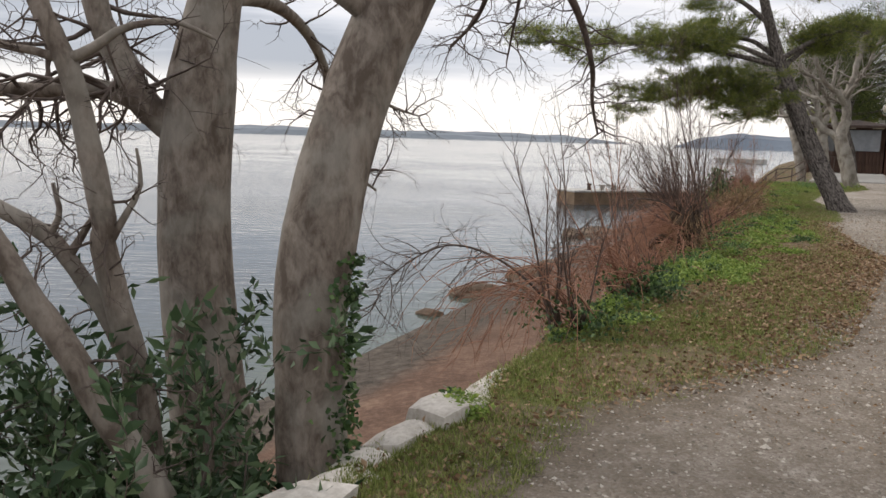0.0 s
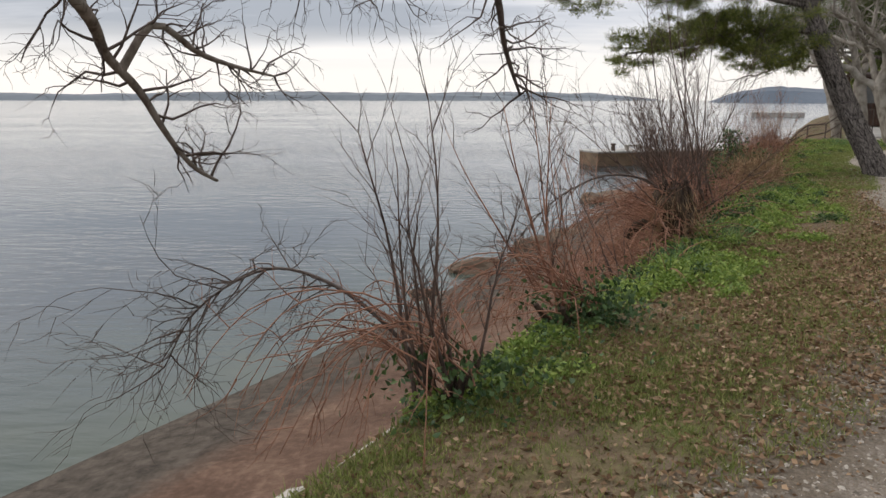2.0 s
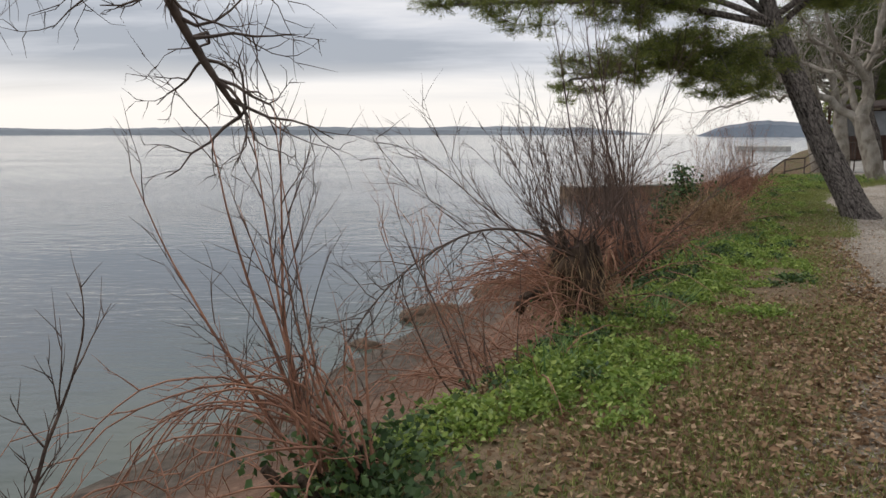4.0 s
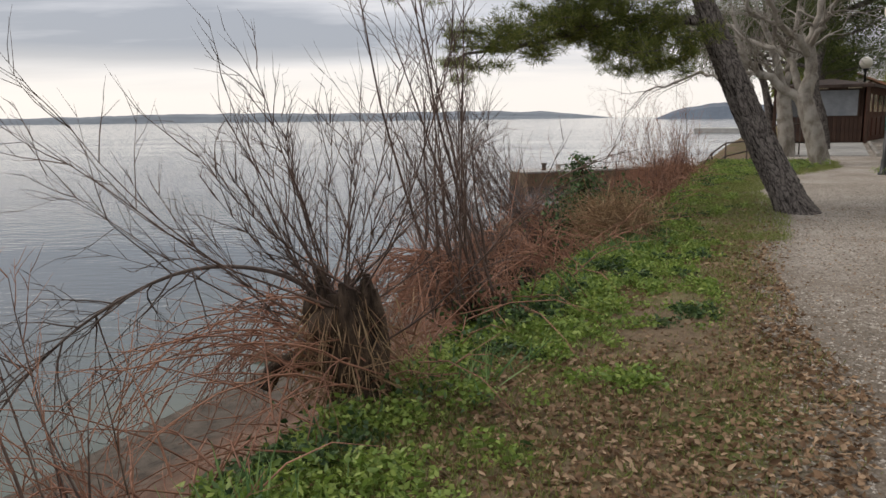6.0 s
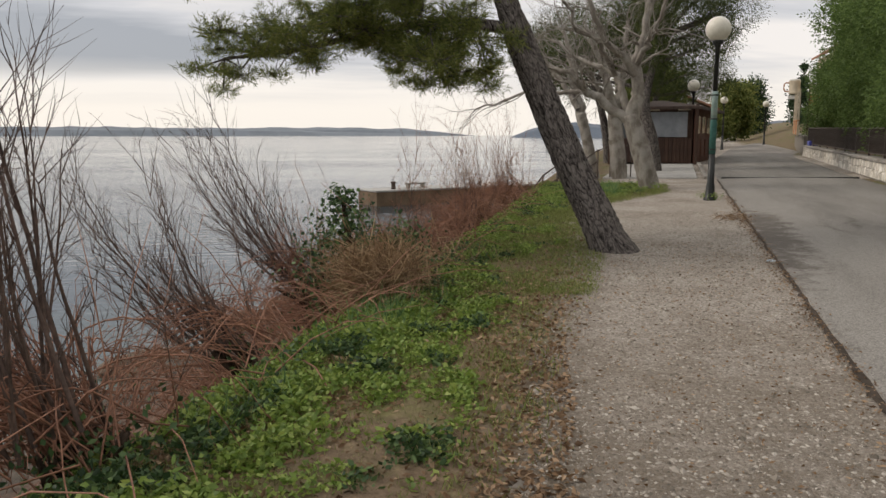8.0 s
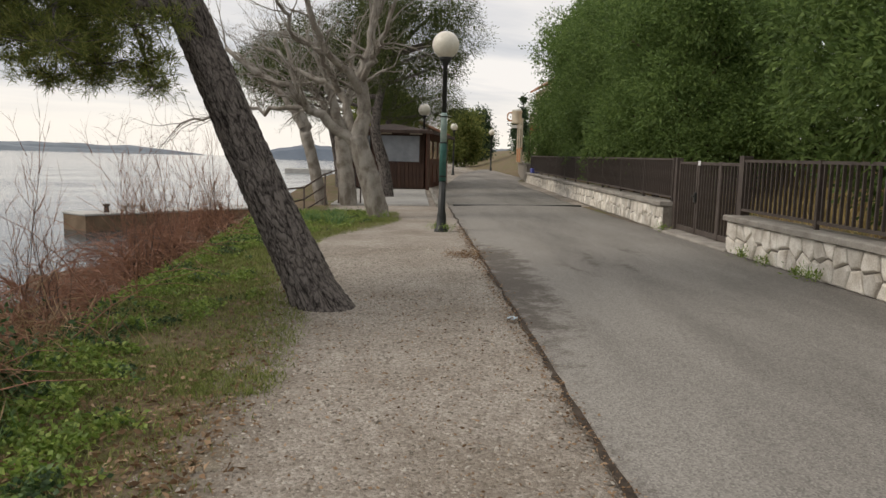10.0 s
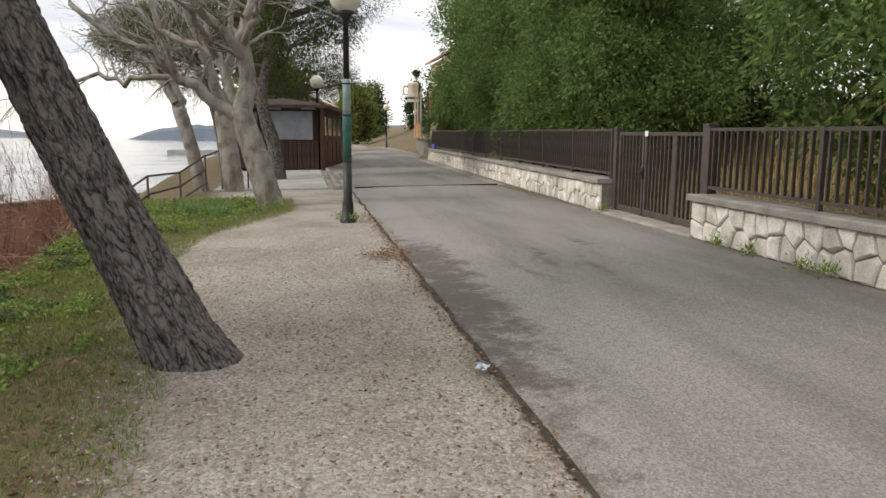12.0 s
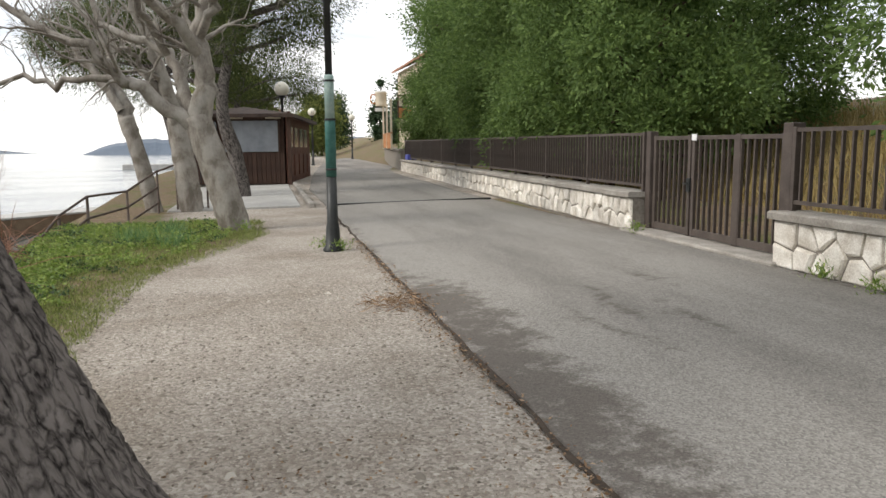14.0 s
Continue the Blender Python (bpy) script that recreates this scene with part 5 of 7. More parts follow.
# ---------- pines ----------
def furrowed(name, P, rad, sides, material, step=0.02, depth=0.016):
    """A trunk whose bark stands out in long plates between furrows."""
    L = np.concatenate([[0], np.cumsum(np.linalg.norm(np.diff(P, axis=0), axis=1))])
    at = np.arange(0, L[-1], step)
    C = np.stack([np.interp(at, L, P[:, k]) for k in range(3)], 1)
    R0 = np.interp(at, L, rad)
    T = np.gradient(C, axis=0); T /= np.linalg.norm(T, axis=1, keepdims=True)
    A = np.cross(T, np.array([1.0, 0, 0])); A /= np.linalg.norm(A, axis=1, keepdims=True)
    B = np.cross(T, A)
    verts, faces = [], []
    for i in range(len(at)):
        for k in range(sides):
            g = 2 * math.pi * k / sides
            q = Vector((math.cos(g) * R0[i], math.sin(g) * R0[i], at[i] * 0.36))
            q += noise.noise_vector(q * 7) * 0.03
            d = noise.voronoi(q * 22)[0]
            edge = min(1.0, (d[1] - d[0]) / 0.30)
            lump = 0.012 * noise.noise(Vector((math.cos(g), math.sin(g), at[i] * 1.6)) * 1.8)
            r = R0[i] + depth * (edge - 0.7) * min(1, R0[i] / 0.2) + lump + 0.004 * noise.noise(q * 40)
            verts.append(C[i] + r * (math.cos(g) * A[i] + math.sin(g) * B[i]))
    for i in range(len(at) - 1):
        for k in range(sides):
            j = (k + 1) % sides
            faces.append((i * sides + k, i * sides + j, (i + 1) * sides + j, (i + 1) * sides + k))
    return mesh_of(name, verts, faces, material, smooth=True)


def leaning_pine():
    rng = np.random.default_rng(51)
    base = (8.85, 17.07, 0.0)
    t = tree("pine_tree", LAY @ Matrix.Translation(base), "leaning pine tree with dark furrowed bark beside the path")
    ax = PINE_AXIS
    zs = np.array([-0.3, -0.05, 0.1, 0.3, 0.6, 1, 1.5, 2, 2.5, 3, 3.5, 4, 4.6, 5.3, 6.0])
    P = smooth_path([ax(z) for z in zs], 48)
    rad = np.interp(P[:, 2], [-0.3, 0.0, 0.15, 0.5, 1.5, 2.6, 3.2, 6.0], [0.31, 0.265, 0.235, 0.215, 0.20, 0.185, 0.14, 0.07])
    part("trunk", furrowed("trunk", P, rad, 84, M_PINE), M_PINE, t)
    limbs, twigs, pl, wy = [], [], [], []
    tip = np.array([4.3, 18.6, 2.42]) - np.array(base)
    a = ax(2.75)
    boughs = [limb_path([tuple(a), tuple(a + np.array([-0.8, 0.15, 0.10])), tuple(a + np.array([-1.7, 0.3, 0.02])), tuple(a * 0.25 + tip * 0.75 + np.array([0, 0, 0.02])), tuple(tip)], 22, 0.085, 0.018)]
    for z, end in ((3.25, (-6.95, 1.45, 3.75)), (3.3, (-4.4, 1.0, 3.75)), (3.4, (-2.6, 2.6, 4.1)), (3.2, (0.8, 1.9, 3.9)), (3.4, (1.4, 0.3, 4.2)), (4.2, (-3.6, 1.4, 5.1)), (4.8, (0.9, 3.0, 5.6)), (5.2, (-1.5, 1.0, 6.4))):
        b0, e0 = ax(z), np.array(end)
        h = e0 - b0
        boughs.append(limb_path([tuple(b0), tuple(b0 + h * 0.35 + np.array([0, 0, 0.25])), tuple(b0 + h * 0.7 + np.array([0, 0, 0.15]) + rng.normal(0, 0.12, 3)), tuple(e0)], 20, 0.065, 0.016))
    limbs += boughs
    # foliage stands in separate pads: (bough, place along it, reach, drop below it)
    pads = [(0, f, r, u) for f, r, u in ((0.98, 0.28, -0.05), (0.92, 0.34, 0.02), (0.84, 0.40, 0.08), (0.76, 0.44, 0.06), (0.68, 0.46, 0.22), (0.6, 0.46, 0.05), (0.52, 0.46, 0.28), (0.5, 0.46, -0.1), (0.42, 0.48, -0.3), (0.42, 0.46, 0.2), (0.34, 0.46, -0.5), (0.27, 0.46, -0.6), (0.2, 0.44, -0.6), (0.3, 0.44, 0.05), (0.22, 0.4, -0.15), (0.13, 0.36, -0.4), (0.62, 0.42, 0.42), (0.36, 0.42, 0.4))]
    for k in range(1, len(boughs)):
        n_pad = 11 if k < 3 else 8
        pads += [(k, f, rng.uniform(0.34, 0.55), rng.uniform(-0.1, 0.35)) for f in np.linspace(0.38, 1.0, n_pad)]
    for k, f, reach, up in pads:
        Q = boughs[k][0]
        p0 = Q[int(round(f * (len(Q) - 1)))]
        for _ in range(6 if k == 0 else 4):
            c = p0 + np.array([rng.normal(0, 0.30), rng.normal(0, 0.55), up + rng.normal(0, 0.17)])
            size = reach * rng.uniform(0.45, 0.85)
            mid = (p0 + c) / 2 + rng.normal(0, 0.06, 3)
            twigs.append((np.array([p0, mid, c]), [0.014, 0.010, 0.007]))
            for _ in range(int((36 if k == 0 else 32) * (size / 0.28) ** 1.6)):
                d = unit(rng.normal(0, 1, 3)) * np.array([1, 1, 0.5])
                e = c + d * size * rng.uniform(0.4, 1.25)
                way = unit(unit(e - c) * 0.8 + np.array([0, 0, 0.35]) + rng.normal(0, 0.2, 3))
                if rng.random() < 0.3:
                    twigs.append((np.array([c, (c + e) / 2 + np.array([0, 0, -0.02]), e]), [0.006, 0.004, 0.003]))
                n_one = 17
                back = rng.random((n_one, 1)) * 0.12
                pl.append(e - way * back + rng.normal(0, 0.012, (n_one, 3)))
                wy.append(way * 0.75 + rng.normal(0, 0.55, (n_one, 3)))
    # bare dead twigs under the low bough
    for i in range(5, 20):
        grow(twigs, rng, boughs[0][0][i], unit(np.array([rng.normal(-0.3, 0.5), rng.normal(0, 0.7), rng.normal(-0.4, 0.3)])), rng.uniform(0.2, 0.5), 0.007, 1, 3, 0.35, 0.0, 0.55, 0.8, 5)
    for one in limbs:
        part("limb", tubes("limb", [one], M_PINE, 7, 0.04, 6), M_PINE, t)
    part("twig_spray", tubes("twig_spray", twigs, M_PINE, 4), M_PINE, t)["kind"] = "stuff"
    pl, wy = np.concatenate(pl), np.concatenate(wy)
    n = len(pl)
    part("crown", leaves("crown", pl, wy, rng.uniform(0.07, 0.125, n), rng.uniform(0.0055, 0.009, n), M_NEEDLE, 0.1, 8), M_NEEDLE, t, "dull green pine needles in clumps")


PINE_AXIS = lambda z: np.array([-0.316 * z - 0.001 * z * z, 0.596 * z - 0.069 * z * z, z])
leaning_pine()


# ---------- trees beyond the lamp ----------
def far_plane(base, right, seed, label, scale=1.0, curves=None, trunk_r=0.25, lean=1.0):
    """Pale pollarded plane with thick crooked limbs; curves are (across, up) along the right vector."""
    rng = np.random.default_rng(seed)
    t = tree("plane_tree", LAY @ Matrix.Translation(base), label, "plane trees by the hut")
    r3, f3 = np.array([right[0], right[1], 0]), np.array([-right[1], right[0], 0])

    def put(pts, depth):
        n = len(pts)
        return [r3 * a * scale * lean + np.array([0, 0, h * scale]) + f3 * depth * (i / max(1, n - 1)) for i, (a, h) in enumerate(pts)]
    P, r = limb_path(put([(0.03, -0.35), (0.0, 0.0), (-0.12, 0.5), (-0.26, 1.0), (-0.4, 1.45), (-0.5, 1.8)], 0.0), 22, trunk_r * 1.08, trunk_r * 0.84)
    part("trunk", tubes("trunk", [(P, r)], M_PLANE_FAR, 18, 0.03, seed), M_PLANE_FAR, t)
    twigs = []
    for k, (pts, r0, r1) in enumerate(curves):
        Q, rr = limb_path(put(pts, rng.normal(0, 0.9)), 20, r0 * scale, r1 * scale)
        Q[4:] += rng.normal(0, 0.035, Q[4:].shape)
        part("limb", tubes("limb", [(Q, rr)], M_PLANE_FAR, 9, 0.05, seed + k), M_PLANE_FAR, t)
        for i in range(7, 20):
            d = unit(unit(Q[i] - Q[i - 1]) + rng.normal(0, 0.6, 3) + np.array([0, 0, 0.25]))
            grow(twigs, rng, Q[i], d, rng.uniform(0.6, 1.4), max(0.011, rr[i] * 0.4), 3, 3, 0.4, 0.1, 0.6, 0.75, 5)
    ob = part("twig_spray", tubes("twig_spray", twigs, M_PLANE_FAR, 4), M_PLANE_FAR, t, "bare pale twigs")
    ob["kind"] = "stuff"
    return t


RIGHT = (0.76, -0.65)
far_plane((13.68, 25.85, 0), RIGHT, 61, "pale plane tree with twisted bare limbs on the verge", 1.0, [
    ([(-0.42, 1.5), (-0.75, 1.85), (-1.26, 2.2), (-1.54, 2.4), (-1.88, 2.83), (-2.58, 3.1), (-3.3, 3.7)], 0.13, 0.045),
    ([(-1.54, 2.4), (-2.1, 2.42), (-2.86, 2.34), (-3.56, 2.48), (-4.4, 2.2), (-5.2, 2.05)], 0.065, 0.02),
    ([(-0.48, 1.7), (-0.38, 2.1), (-0.35, 2.5), (-0.38, 3.2), (-0.2, 3.7), (-0.1, 4.6), (0.2, 5.4)], 0.19, 0.06),
    ([(-0.5, 1.75), (-0.77, 2.27), (-0.9, 2.76), (-1.47, 3.04), (-2.1, 3.3), (-2.9, 3.9)], 0.11, 0.04),
    ([(-0.36, 2.7), (-0.6, 3.2), (-0.95, 3.6), (-1.1, 4.4), (-1.4, 5.2)], 0.10, 0.04),
    ([(-0.38, 3.0), (0.0, 3.5), (0.35, 3.9), (0.7, 4.7)], 0.08, 0.03),
    ([(-0.9, 2.76), (-1.1, 3.4), (-1.6, 4.0), (-1.8, 4.9)], 0.07, 0.03)], 0.245)
far_plane((14.75, 30.0, 0), RIGHT, 62, "pale forked plane tree beside the railing", 1.05, [
    ([(-0.45, 1.6), (-0.5, 2.2), (-0.9, 2.9), (-1.5, 3.6), (-2.2, 4.2)], 0.16, 0.05),
    ([(-0.5, 1.7), (-0.2, 2.4), (0.1, 3.2), (0.3, 4.4)], 0.13, 0.05),
    ([(-0.5, 2.0), (-1.1, 2.3), (-1.9, 2.9), (-2.9, 3.2)], 0.09, 0.03)], 0.24, 0.35)
far_plane((14.2, 30.6, 0), RIGHT, 63, "pale plane trunk leaning to the sea", 1.1, [
    ([(-0.42, 1.5), (-0.75, 2.2), (-1.0, 3.0), (-1.4, 4.2)], 0.15, 0.05),
    ([(-0.6, 1.9), (-1.2, 2.6), (-2.0, 3.3), (-3.0, 3.8)], 0.09, 0.03)], 0.17, 0.8)


def crown_tree(name, base, trunk, clumps, seed, label, material, per, leaf, width, bark_mat, group="", trunk_r=0.22, spray=0.5):
    """Trunk, limbs to each clump, and a crown of many small leaves with gaps between the clumps; clumps are (x, y, z, radius) from the base."""
    rng = np.random.default_rng(seed)
    t = empty(name, Matrix.Translation(LAY @ Vector(base)), label, "tree", group)
    P, r = limb_path(trunk, 16, trunk_r, trunk_r * 0.45)
    part("trunk", tubes("trunk", [(P, r)], bark_mat, 12, 0.04, seed), bark_mat, t)
    limbs, pl, wy = [], [], []
    for x, y, z, R0 in clumps:
        c = np.array([x, y, z])
        j = int(np.argmin(np.abs(P[:, 2] - (z - R0 * 0.7))))
        Q, rr = limb_path([tuple(P[j]), tuple((P[j] + c) / 2 + rng.normal(0, 0.15, 3)), tuple(c)], 8, trunk_r * 0.35, 0.02)
        limbs.append((Q, rr))
        n = int(per * R0 ** 2)
        # clustered sprays on a lumpy shell
        k = max(6, n // 20)
        d = rng.normal(0, 1, (k, 3)); d /= np.linalg.norm(d, axis=1, keepdims=True)
        lump = np.array([1 + spray * noise.noise(Vector(q * 2.2 + c)) for q in d])
        rad = R0 * lump * rng.uniform(0.55, 1.0, k) ** 0.5
        ce = c + d * rad[:, None] * np.array([1, 1, 0.85])
        idx = rng.integers(0, k, n)
        off = rng.normal(0, leaf * 1.05, (n, 3))
        pl.append(ce[idx] + off)
        wy.append(d[idx] * 0.6 + off / (leaf * 1.8) + rng.normal(0, 0.35, (n, 3)) + np.array([0, 0, -0.1]))
    ob = part("limb_spread", tubes("limb_spread", limbs, bark_mat, 6, 0.05, seed), bark_mat, t)
    ob["kind"] = "stuff"
    # older, larger leaves fill the inside of each clump
    inner = []
    for x, y, z, R0 in clumps:
        inner.append(np.array([x, y, z]) + rng.normal(0, 0.28, (int(170 * R0), 3)) * R0)
    inner = np.concatenate(inner)
    outer = sum(len(q) for q in pl)
    pl, wy = np.concatenate(pl + [inner]), np.concatenate(wy + [rng.normal(0, 1, inner.shape)])
    n = len(pl)
    grown = np.where(np.arange(n) < outer, 1.0, 1.9)
    part("crown", leaves("crown", pl, wy, rng.uniform(0.7, 1.25, n) * leaf * grown, rng.uniform(0.8, 1.2, n) * width * grown * 1.0, material, 0.15, seed), material, t)
    return t


def clumps_in(rng, n, size, centre, r0, r1):
    return [(centre[0] + rng.uniform(-1, 1) * size[0], centre[1] + rng.uniform(-1, 1) * size[1], centre[2] + rng.uniform(-1, 1) * size[2], rng.uniform(r0, r1)) for _ in range(n)]


# hedge trees behind the fence: two grown shapes, stood in a row

def hedge_tree(seed, height, reach, label, low):
    rng = np.random.default_rng(seed)
    cl = []
    for k in range(26):
        z = rng.uniform(low, height - 0.5)
        w = reach * (1.0 - 0.35 * abs(z / height - 0.5) * 2)
        a = rng.uniform(0, 6.28)
        cl.append((math.cos(a) * w * rng.uniform(0.4, 1), math.sin(a) * w * rng.uniform(0.4, 1), z, rng.uniform(0.42, 0.98)))
    cl += [(0, 0, height - 0.6, 0.7), (0.3, 0.1, height * 0.6, 0.9), (-0.2, -0.2, height * 0.45, 0.9)]
    return crown_tree("hedge_tree", (0, 0, 0), [(0, 0, -0.1), (0.06, 0.03, 0.8), (-0.05, 0.0, 1.8), (0.05, 0.05, height * 0.7)], cl, seed, label, M_LAUREL, 2300, 0.10, 0.042, M_STUMP, "evergreen trees behind the fence", 0.11)


_models = [hedge_tree(91, 5.6, 1.5, "dense green laurel tree behind the brown fence", 0.95), hedge_tree(92, 5.9, 1.55, "dense green laurel tree behind the brown fence", 0.9)]
_spots = [(29.3, 7.15, 0, 1.0), (30.9, 7.0, 1, 1.0), (33.2, 7.2, 0, 1.02), (35.7, 7.4, 1, 1.12), (38.2, 7.7, 0, 1.2), (40.8, 7.9, 1, 1.28), (43.5, 8.3, 0, 1.34), (46.2, 8.6, 1, 1.38), (48.7, 8.8, 0, 1.42), (51.0, 9.2, 1, 1.42), (50.6, 7.6, 0, 0.85), (21.2, 6.75, 1, 1.0), (19.6, 7.0, 0, 1.02), (18.0, 7.2, 1, 1.0), (31.5, 10.8, 1, 1.15), (27.6, 13.5, 0, 1.1), (34, 9.8, 0, 1.15), (20.5, 11.0, 0, 1.15), (18.5, 9.6, 1, 1.2), (22.0, 9.8, 0, 1.2), (38, 10.2, 1, 1.15)]
for k, (s, v, which, sc) in enumerate(_spots):
    m = Matrix.Translation(W(s, v, 0.15)) @ Matrix.Rotation(k * 2.1, 4, "Z") @ Matrix.Diagonal((sc, sc, sc, 1))
    if k < 2:
        _models[which].matrix_basis = m
    else:
        cp = copy_thing(_models[which], Matrix.Identity(4))
        cp.matrix_basis = m

# dark pines over the hut
for base, cen, n, size, seed in (((17.3, 32.7, 0), (0.4, 0.8, 5.0), 20, (1.9, 1.9, 1.5), 71), ((19.0, 40.5, 0), (-1.2, 0, 4.8), 16, (2.4, 2.0, 1.5), 72), ((24.5, 46.5, 0), (0, 0, 4.9), 18, (2.4, 2.2, 1.8), 73)):
    rng = np.random.default_rng(seed)
    crown_tree("pine_tree", base, [(0, 0, -0.3), (-0.12, 0.1, 1.0), (-0.35, 0.3, 2.4), (cen[0], cen[1], cen[2] - 0.4)], clumps_in(rng, n, size, cen, 0.7, 1.2) + ([(-3.2, 2.7, 3.6, 0.8), (-2.6, 2.4, 4.1, 0.9), (-2.2, 2.0, 3.7, 0.8), (-1.6, 1.6, 4.3, 0.9), (-3.6, 3.0, 4.0, 0.6), (-2.9, 2.2, 3.2, 0.5)] if seed == 71 else []), seed, "tall dark pine tree behind the bare plane trees", M_DARKPINE, 3400, 0.11, 0.020, M_PINE, "pines round the hut", 0.24, 0.3)


# ---------- pad, railing and hut ----------
def local(s, v, z=0.0):
    """Frame whose x runs along the road away from the start and y to the sea side."""
    return Matrix.Translation(W(s, v, z)) @ pose(0, 0, 0, 0, 0, TURN_S)


pad_bm = box_bm(0, -0.1, -0.2, 9.0, 2.6, 0.05, 0.015)
tagged(part("pavement_pad", pad_bm, M_PIERTOP, at=laid(33.3, 0.85)), "pale concrete pad in front of the hut", "pavement", kind="structure")
tagged(part("kerb", box_bm(0, -0.12, -0.2, 9.5, 0.0, 0.10, 0.015), M_COPING, at=laid(33.0, 1.12)), "low concrete kerb beside the lane", "kerb", kind="structure")
tagged(part("road_joint", box_bm(-0.05, -3.55, -0.02, 0.05, 0.0, 0.0515, 0.0), M_BLACKPAINT, at=laid(33.2, 1.6, 0.004)), "dark tar joint across the lane", "joint", kind="structure")


def sea_railing():
    t = empty("stair_railing", Matrix.Identity(4), "rusty tube railing of the steps down to the beach", "railing")
    line = [W(33.2, -1.9, 0.0), W(32.0, -2.3, -0.25), W(30.8, -2.75, -0.45), W(29.9, -3.0, -0.75), W(29.2, -3.2, -1.1)]
    base_z = line[0].z
    tops = [base_z + h for h in (0.86, 0.52, 0.50, 0.25, -0.15)]
    P = [np.array(q) for q in line]
    for h in (1.0, 0.62, 0.25):
        pts = [np.array([q[0], q[1], q[2] * (1 - h) + tp * h]) for q, tp in zip(P, tops)]
        poly = (np.array(pts), [0.022] * 5)
        part("rail", tubes("rail", [poly], M_RAIL, 8), M_RAIL, t)
    for i, (q, tp) in enumerate(zip(P, tops)):
        part("post", tubes("post", [(np.array([[q[0], q[1], q[2] - 0.9], [q[0], q[1], tp + 0.02]]), [0.026, 0.026])], M_RAIL, 8), M_RAIL, t)
    a, b = W(33.4, -1.55), W(33.5, -0.95)
    for q, h in ((a, 1.0), (b, 1.0)):
        part("post", tubes("post", [(np.array([[q.x, q.y, q.z - 0.1], [q.x, q.y, q.z + h]]), [0.022, 0.022])], M_RAIL, 8), M_RAIL, t)
    part("rail", tubes("rail", [(np.array([[P[0][0], P[0][1], base_z + 0.85], [a.x, a.y, a.z + 0.98], [b.x, b.y, b.z + 0.98]]), [0.02] * 3)], M_RAIL, 8), M_RAIL, t)


sea_railing()


def steps_down():
    t = empty("beach_steps", local(33.0, -2.2), "pale stone steps down to the beach", "steps", kind="structure")
    for i in range(8):
        part("step", box_bm(-0.45 * i - 0.45, 0.1, -0.17 * i - 0.9, -0.45 * i, 1.3, -0.17 * i - 0.15, 0.02), M_SEASTONE, t)


steps_down()


def hut():
    t = empty("wooden_hut", local(43.0, 0.95) @ pose(0, 0, 0, 0, 0, -9), "dark wooden beach hut with plastic sheeting and low roof", "hut")
    L, D = 7.5, 3.2
    part("body", box_bm(0.06, 0.06, 0.02, L - 0.06, D - 0.06, 2.28), M_TIMBER, t)
    bm = bmesh.new()
    z0, z1, z2 = 2.34, 2.66, 2.34
    o = 0.32
    A = [bm.verts.new(q) for q in ((-o, -o, z0), (L + o, -o, z0), (L + o, D + o, z0), (-o, D + o, z0), (1.6, D / 2, z1), (L - 1.6, D / 2, z1))]
    B = [bm.verts.new((q.co.x, q.co.y, q.co.z - 0.12)) for q in A]
    for f in ((0, 1, 5, 4), (1, 2, 5), (2, 3, 4, 5), (3, 0, 4)):
        bm.faces.new([A[i] for i in f]); bm.faces.new([B[i] for i in f][::-1])
    for i in range(4):
        j = (i + 1) % 4
        bm.faces.new((A[i], B[i], B[j], A[j]))
    part("roof", bm, M_ROOF, t, "brown sheet roof")
    plank = bpy.data.meshes.new("board")
    b = box_bm(-0.07, -0.035, 0, 0.07, 0.0, 1.02, 0.006); b.to_mesh(plank); b.free(); plank.materials.append(M_TIMBER)
    for i in range(20):
        part("board", plank, M_TIMBER, t, at=pose(0.0, 0.12 + i * 0.155, 0.04, 0, 0, -90))
    plank2 = bpy.data.meshes.new("board")
    b = box_bm(-0.07, -0.035, 0, 0.07, 0.0, 2.25, 0.006); b.to_mesh(plank2); b.free(); plank2.materials.append(M_REDTIMBER)
    for i in range(46):
        part("board", plank2, M_REDTIMBER, t, at=pose(0.1 + i * 0.158, 0.0, 0.04))
    for k, (y0, y1) in enumerate(((0.25, 2.0),)):
        w = part("sheeted_window", box_bm(-0.02, y0, 1.10, 0.05, y1, 2.12), M_SHEET, t, "grey plastic sheeting")
        for ya in (y0 - 0.06, y1):
            part("window_frame", box_bm(-0.05, ya, 1.04, 0.02, ya + 0.06, 2.18, 0.004), M_TIMBER, w)
    for i in range(4):
        part("transom", box_bm(-0.04, 0.15 + i * 0.62, 2.18, 0.02, 0.15 + i * 0.62 + 0.5, 2.34, 0.004), M_CREAM if i % 2 == 0 else M_TIMBER, t)
    # no hole here: a dark sheet is coloured as the shade indoors
    part("doorway", box_bm(-0.03, 2.25, 0.05, 0.04, 3.0, 2.1), M_GLASS_SHADE, t, "dark sheet painted as the shade inside a doorway")
    for y in (-0.2, D + 0.1):
        part("roof_post", box_bm(-0.25, y, -0.05, -0.13, y + 0.12, 2.42, 0.008), M_TIMBER, t)
    for i in range(5):
        part("side_panel", box_bm(0.35 + i * 1.4, -0.075, 0.25, 1.35 + i * 1.4, -0.04, 1.0, 0.008), M_REDTIMBER, t)
    # side openings are dark sheets as well, with the inner shade as their colour
    for i in range(4):
        part("side_opening_shade", box_bm(0.5 + i * 1.55, -0.05, 1.25, 1.5 + i * 1.55, -0.036, 1.95), M_GLASS_SHADE, t, "dark sheet painted as the shade in a side opening")
    return t


hut()


